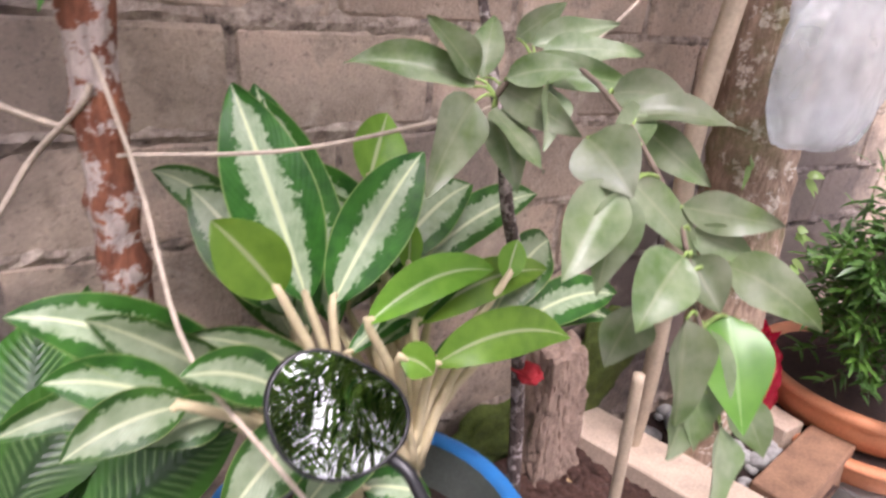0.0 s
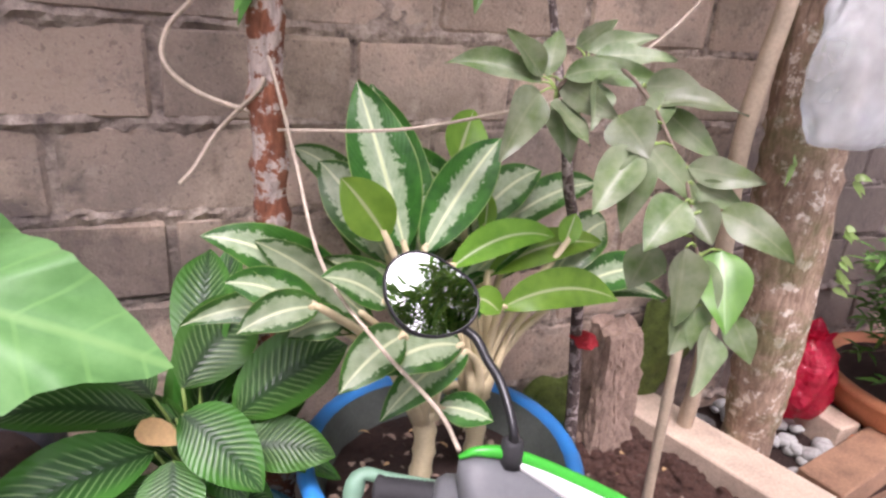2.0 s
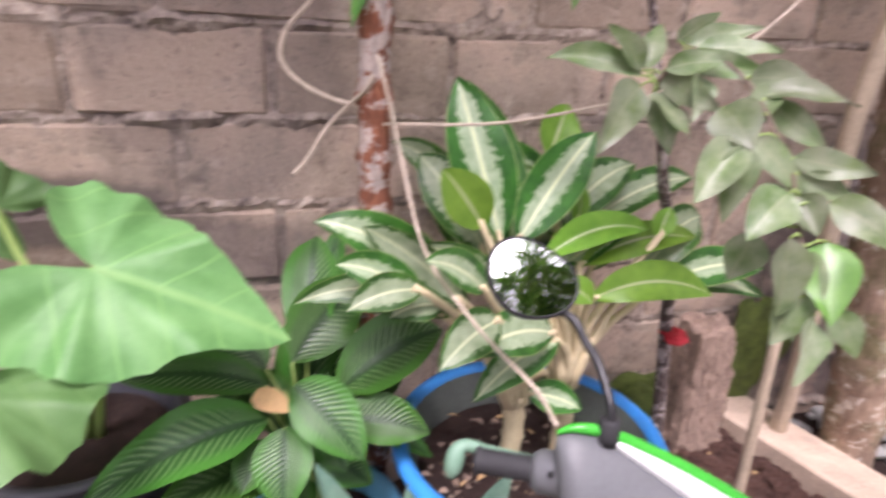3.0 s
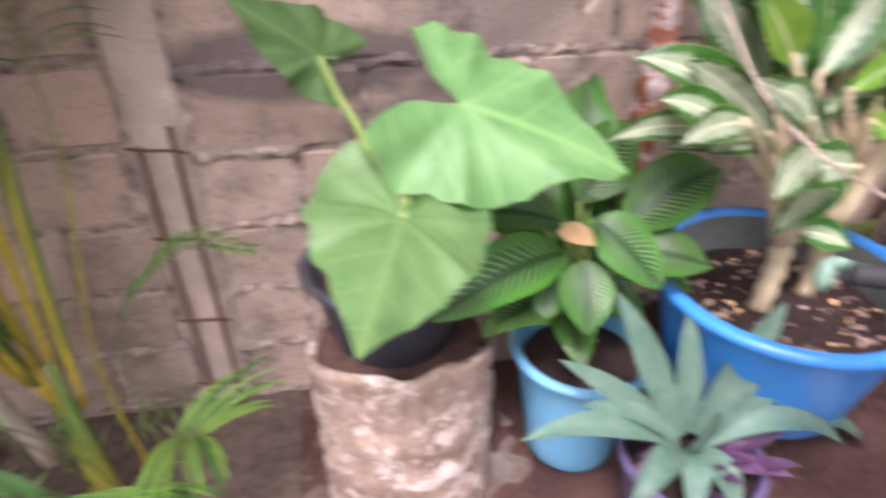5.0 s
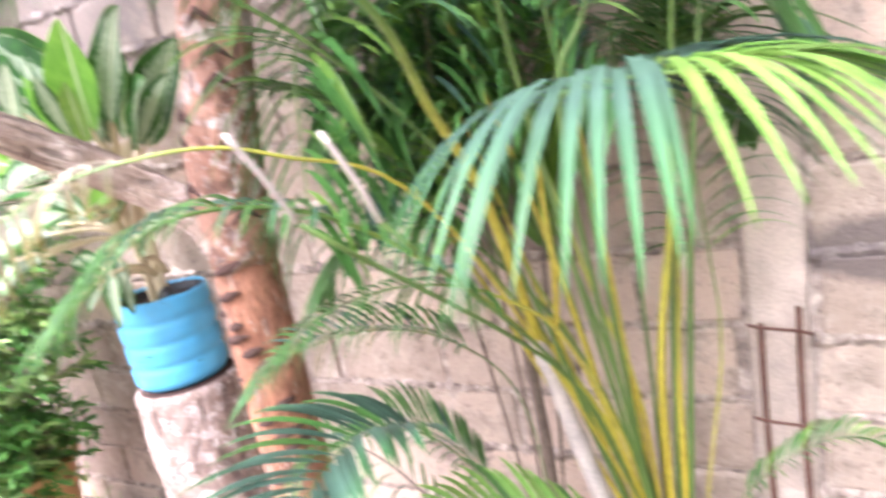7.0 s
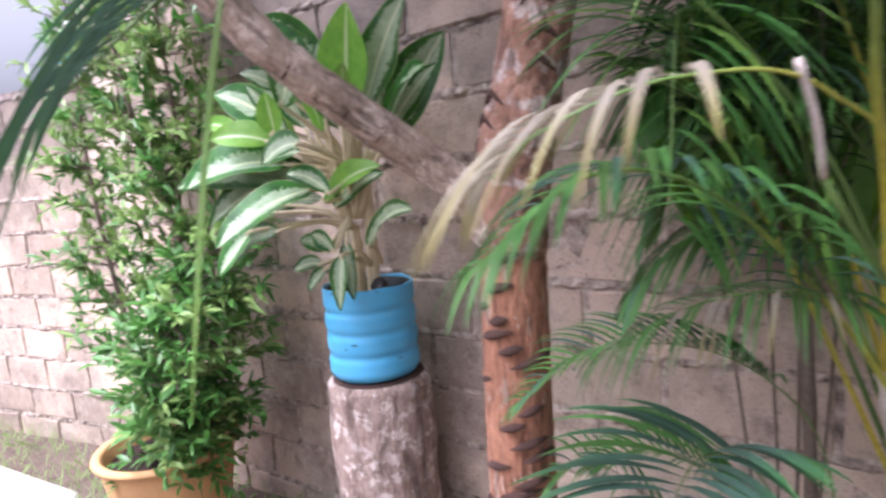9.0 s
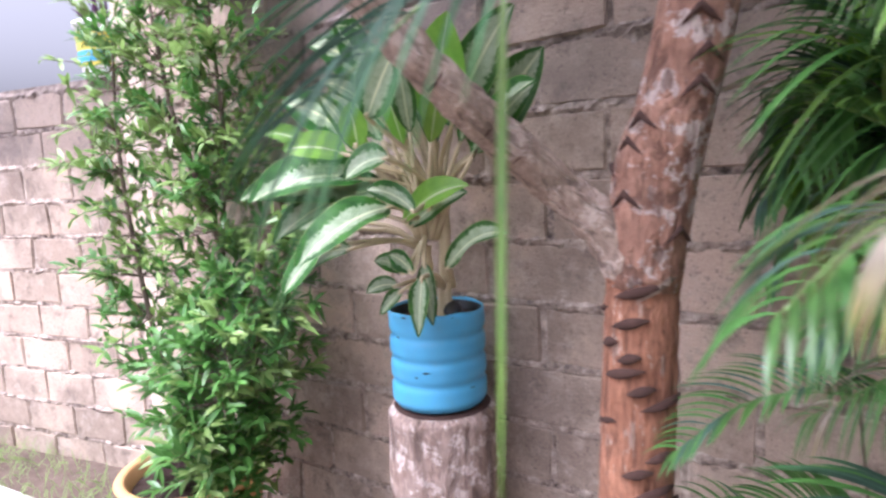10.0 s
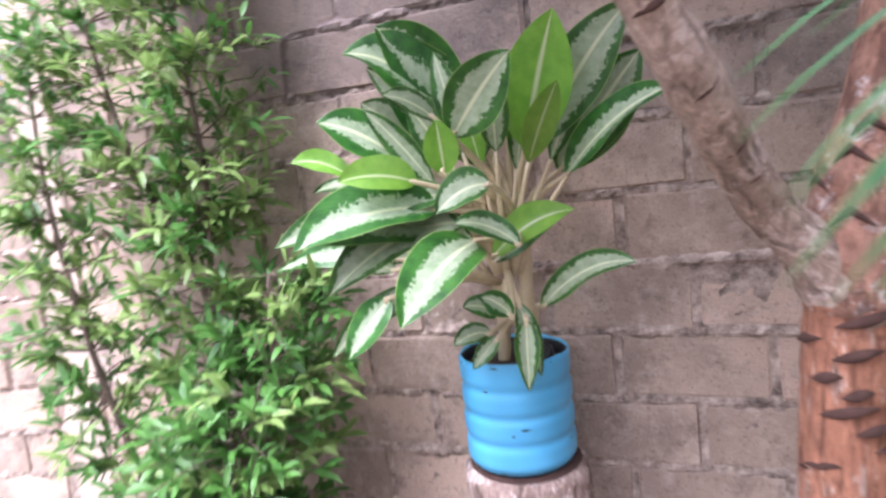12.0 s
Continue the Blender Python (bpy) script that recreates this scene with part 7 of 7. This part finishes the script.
def stalk_bundle(plant, foot, n, seed):
    """Pale sheathed stalks that fan out of the canes."""
    r = random.Random(seed)
    for i in range(n):
        s = (i + 0.5) / n * 2 - 1
        b = V(*foot) + V(0.03 * s, r.uniform(-0.03, 0.0), 0)
        t = V(*foot) + V(0.18 * s + r.uniform(-0.02, 0.02), r.uniform(-0.12, -0.01), 0.29 - 0.06 * s * s + r.uniform(-0.03, 0.03))
        stem_part(plant, M_STALK, [b, (b + t) / 2 + V(-0.012 * s, 0, 0), t], 0.011, 0.005, 8, 8, "stalk")
        leaf_part(plant, M_YOUNG if i % 4 == 0 else M_VAR, t, t + V(0.19 * s + r.uniform(-0.03, 0.03), r.uniform(-0.07, 0.02), r.uniform(0.14, 0.25)), r.uniform(0.065, 0.09), 0.05, (0.2 + 0.5 * s, -1, 0.3), "lance", 12, 5, 0.22, 0.045, r)


stalk_bundle(BOTTLE_PLANT, (-2.70, -0.28, 1.27), 11, 19)

# ---- crowns overhead ----
def crown(tree, stems, count, spread, seed):
    small_leaf_bush("crown", "", "", stems, count, spread, (0.13, 0.05), (M_SHRUB, M_CITRUS_NEW), seed, M_GREY_BARK, tree)


crown(MOSSY_TREE, [([(1.42, -0.24, 2.3), (1.2, -0.5, 2.7), (0.9, -0.8, 3.0), (0.4, -0.9, 3.1)], 0.03), ([(1.42, -0.24, 2.3), (1.6, -0.5, 2.8), (1.9, -0.8, 3.1)], 0.03),
                   ([(1.42, -0.24, 2.3), (1.1, -0.3, 2.8), (0.6, -0.2, 3.0), (0.2, -0.4, 3.0)], 0.025)], 2200, 0.5, 81)
crown(RED_TREE, [([(0.10, -0.25, 2.2), (0.0, -0.4, 2.6), (-0.4, -0.6, 2.9), (-0.8, -0.7, 3.0)], 0.02), ([(0.10, -0.25, 2.2), (0.1, -0.6, 2.7), (0.0, -1.0, 3.0)], 0.02)], 1100, 0.45, 83)
crown(BROWN_TREE, [([(-1.84, -0.45, 2.6), (-1.7, -0.6, 3.0), (-1.3, -0.8, 3.3), (-0.9, -0.9, 3.4)], 0.03), ([(-1.84, -0.45, 2.6), (-2.1, -0.6, 3.0), (-2.6, -0.7, 3.3)], 0.03), ([(-1.84, -0.45, 2.6), (-1.6, -0.9, 3.0), (-1.5, -1.3, 3.2)], 0.03), ([(-1.84, -0.45, 2.6), (-2.1, -0.9, 3.0), (-2.4, -1.3, 3.2)], 0.03),
                   ([(-2.38, -1.05, 2.25), (-2.6, -0.9, 2.7), (-2.9, -0.8, 3.0)], 0.02)], 5600, 0.5, 82)

# ---- shrub, clay pot, bucket ----
small_leaf_bush("shrub", "tall loose shrub with small narrow leaves against the wall", "shrub",
                [([(-3.75, -0.38, 0.1), (-3.70, -0.36, 0.7), (-3.62, -0.34, 1.2), (-3.85, -0.33, 1.7), (-4.0, -0.3, 2.2)], 0.02),
                 ([(-3.75, -0.38, 0.1), (-3.55, -0.36, 0.5), (-3.45, -0.34, 0.9), (-3.40, -0.33, 1.3)], 0.014),
                 ([(-3.75, -0.40, 0.1), (-3.9, -0.42, 0.6), (-4.05, -0.42, 1.1), (-4.15, -0.4, 1.6), (-4.2, -0.35, 2.1)], 0.015),
                 ([(-3.70, -0.38, 0.1), (-3.6, -0.45, 0.4), (-3.5, -0.5, 0.7), (-3.4, -0.48, 1.0)], 0.012),
                 ([(-3.62, -0.34, 1.2), (-3.6, -0.3, 1.6), (-3.65, -0.28, 2.1), (-3.7, -0.26, 2.5)], 0.01)],
                9500, 0.27, (0.078, 0.02), (M_SHRUB, M_SHRUB_PALE), 71, pale_above=1.15)
pot("plant_pot", "orange clay pot at the foot of the shrub", (-3.80, -0.42, -0.10), 0.27, 0.20, 0.46, M_ORANGE, 0.02, 0.02, soil_drop=0.06)


def build_bucket():
    o = thing("paint_bucket", "white paint bucket with yellow label on the wall top", "bucket")
    c = BUCKET
    g = Geo()
    lathe(g, [(0.001, 0), (0.125, 0), (0.128, 0.01), (0.148, 0.25), (0.155, 0.255), (0.156, 0.275), (0.147, 0.278), (0.14, 0.25), (0.12, 0.02)], 40, c)
    part("body", g, M_WHITEPAINT, o)
    g = Geo()
    lathe(g, [(0.1345, 0.05), (0.1475, 0.22)], 40, c)
    part("label", g, M_YELLOWPL, o, "yellow label with a blue band")
    g = Geo()
    lathe(g, [(0.1375, 0.07), (0.1425, 0.125)], 40, c)
    part("label_band", g, M_CYAN, o)
    for i in range(4):
        bm = bevel_box((0.022, 0.004, 0.035), 0.001, Matrix.Translation((c[0] - 0.02 + i * 0.03, c[1] - 0.1455 + 0.004 * abs(i - 1), c[2] + 0.185)))
        part("lettering", bm, M_GREENSTALK, o, smooth=False)
    q = thing("purple_plant", "purple-leaved plant growing in the paint bucket", "plant")
    r = random.Random(15)
    for i in range(40):
        a = r.uniform(0, 6.28)
        b = V(c[0] + math.cos(a) * 0.05, c[1] + math.sin(a) * 0.05, c[2] + 0.24)
        t = b + V(math.cos(a) * 0.14 * r.random(), math.sin(a) * 0.1, r.uniform(0.06, 0.22))
        leaf_part(q, M_PURPLE if i % 3 else M_SHRUB_PALE, b, t, 0.03, 0.08, (0, -0.6, 0.8), "lance", 5, 2, 0.2, 0.02, r)


def grass(label, x0, x1, y0, y1, n, seed):
    r = random.Random(seed)
    g = Geo()
    for i in range(n):
        x, y = r.uniform(x0, x1), r.uniform(y0, y1)
        b = V(x, y, ground_height(x, y) + 0.01)
        blade(g, b, b + V(r.uniform(-0.07, 0.07), r.uniform(-0.07, 0.07), r.uniform(0.03, 0.12)), 0.007, 0.1, (0, -1, 0.3), "lance", 3, 2, 0.2, 0)
    tagged(part("grass", g, M_SHRUB_PALE), label, "grass", kind="stuff")


grass("tufts of grass along the foot of the far wall", -6.6, -4.3, -0.75, -0.2, 700, 4)
grass("sparse grass and weeds along the wall foot", -4.3, -1.0, -0.5, -0.05, 500, 6)

BUCKET = (-4.98, 0.04, 2.04)
build_bucket()

# ---- the walls, piece by piece ----
build_wall("wall_north", "bare concrete block wall with rough mortar joints and dark stains", 3.57, 2.8, pose(-4.60, 0, 0), 1, 0.09, 0.03, -0.2)
build_wall("wall_north_2", "bare concrete block wall with rough mortar joints behind the pots", 4.6, 2.8, pose(-0.90, 0, 0), 2, 0.185, 0.0, -0.2)
build_wall("wall_west", "lower pale block wall that goes on to the side", 4.2, 2.04, pose(-4.82 - 4.2 * math.cos(radians(WEST)), -4.2 * math.sin(radians(WEST)), 0, 0, 0, WEST), 3, 0.1, 0.0, -0.4)


def column(label, x0, x1, y, h, z0=-0.2):
    bm = bevel_box((x1 - x0, 0.17, h - z0), 0.008, Matrix.Translation(((x0 + x1) / 2, y + 0.085, (h + z0) / 2)))
    bmesh.ops.subdivide_edges(bm, edges=[e for e in bm.edges if e.calc_length() > 0.5], cuts=40)
    for v in bm.verts:
        if v.co.y < y + 0.08:
            v.co.y += 0.010 * noise.noise((v.co.x * 9, 3, v.co.z * 9))
    return tagged(part("wall_column", bm, M_COLUMN, smooth=False), label, "column", kind="structure")


column("rough cast concrete column in the block wall", -1.03, -0.90, 0.008, 2.8)
column("rough cast concrete column where the wall turns", -4.83, -4.60, -0.012, 2.4, -0.3)
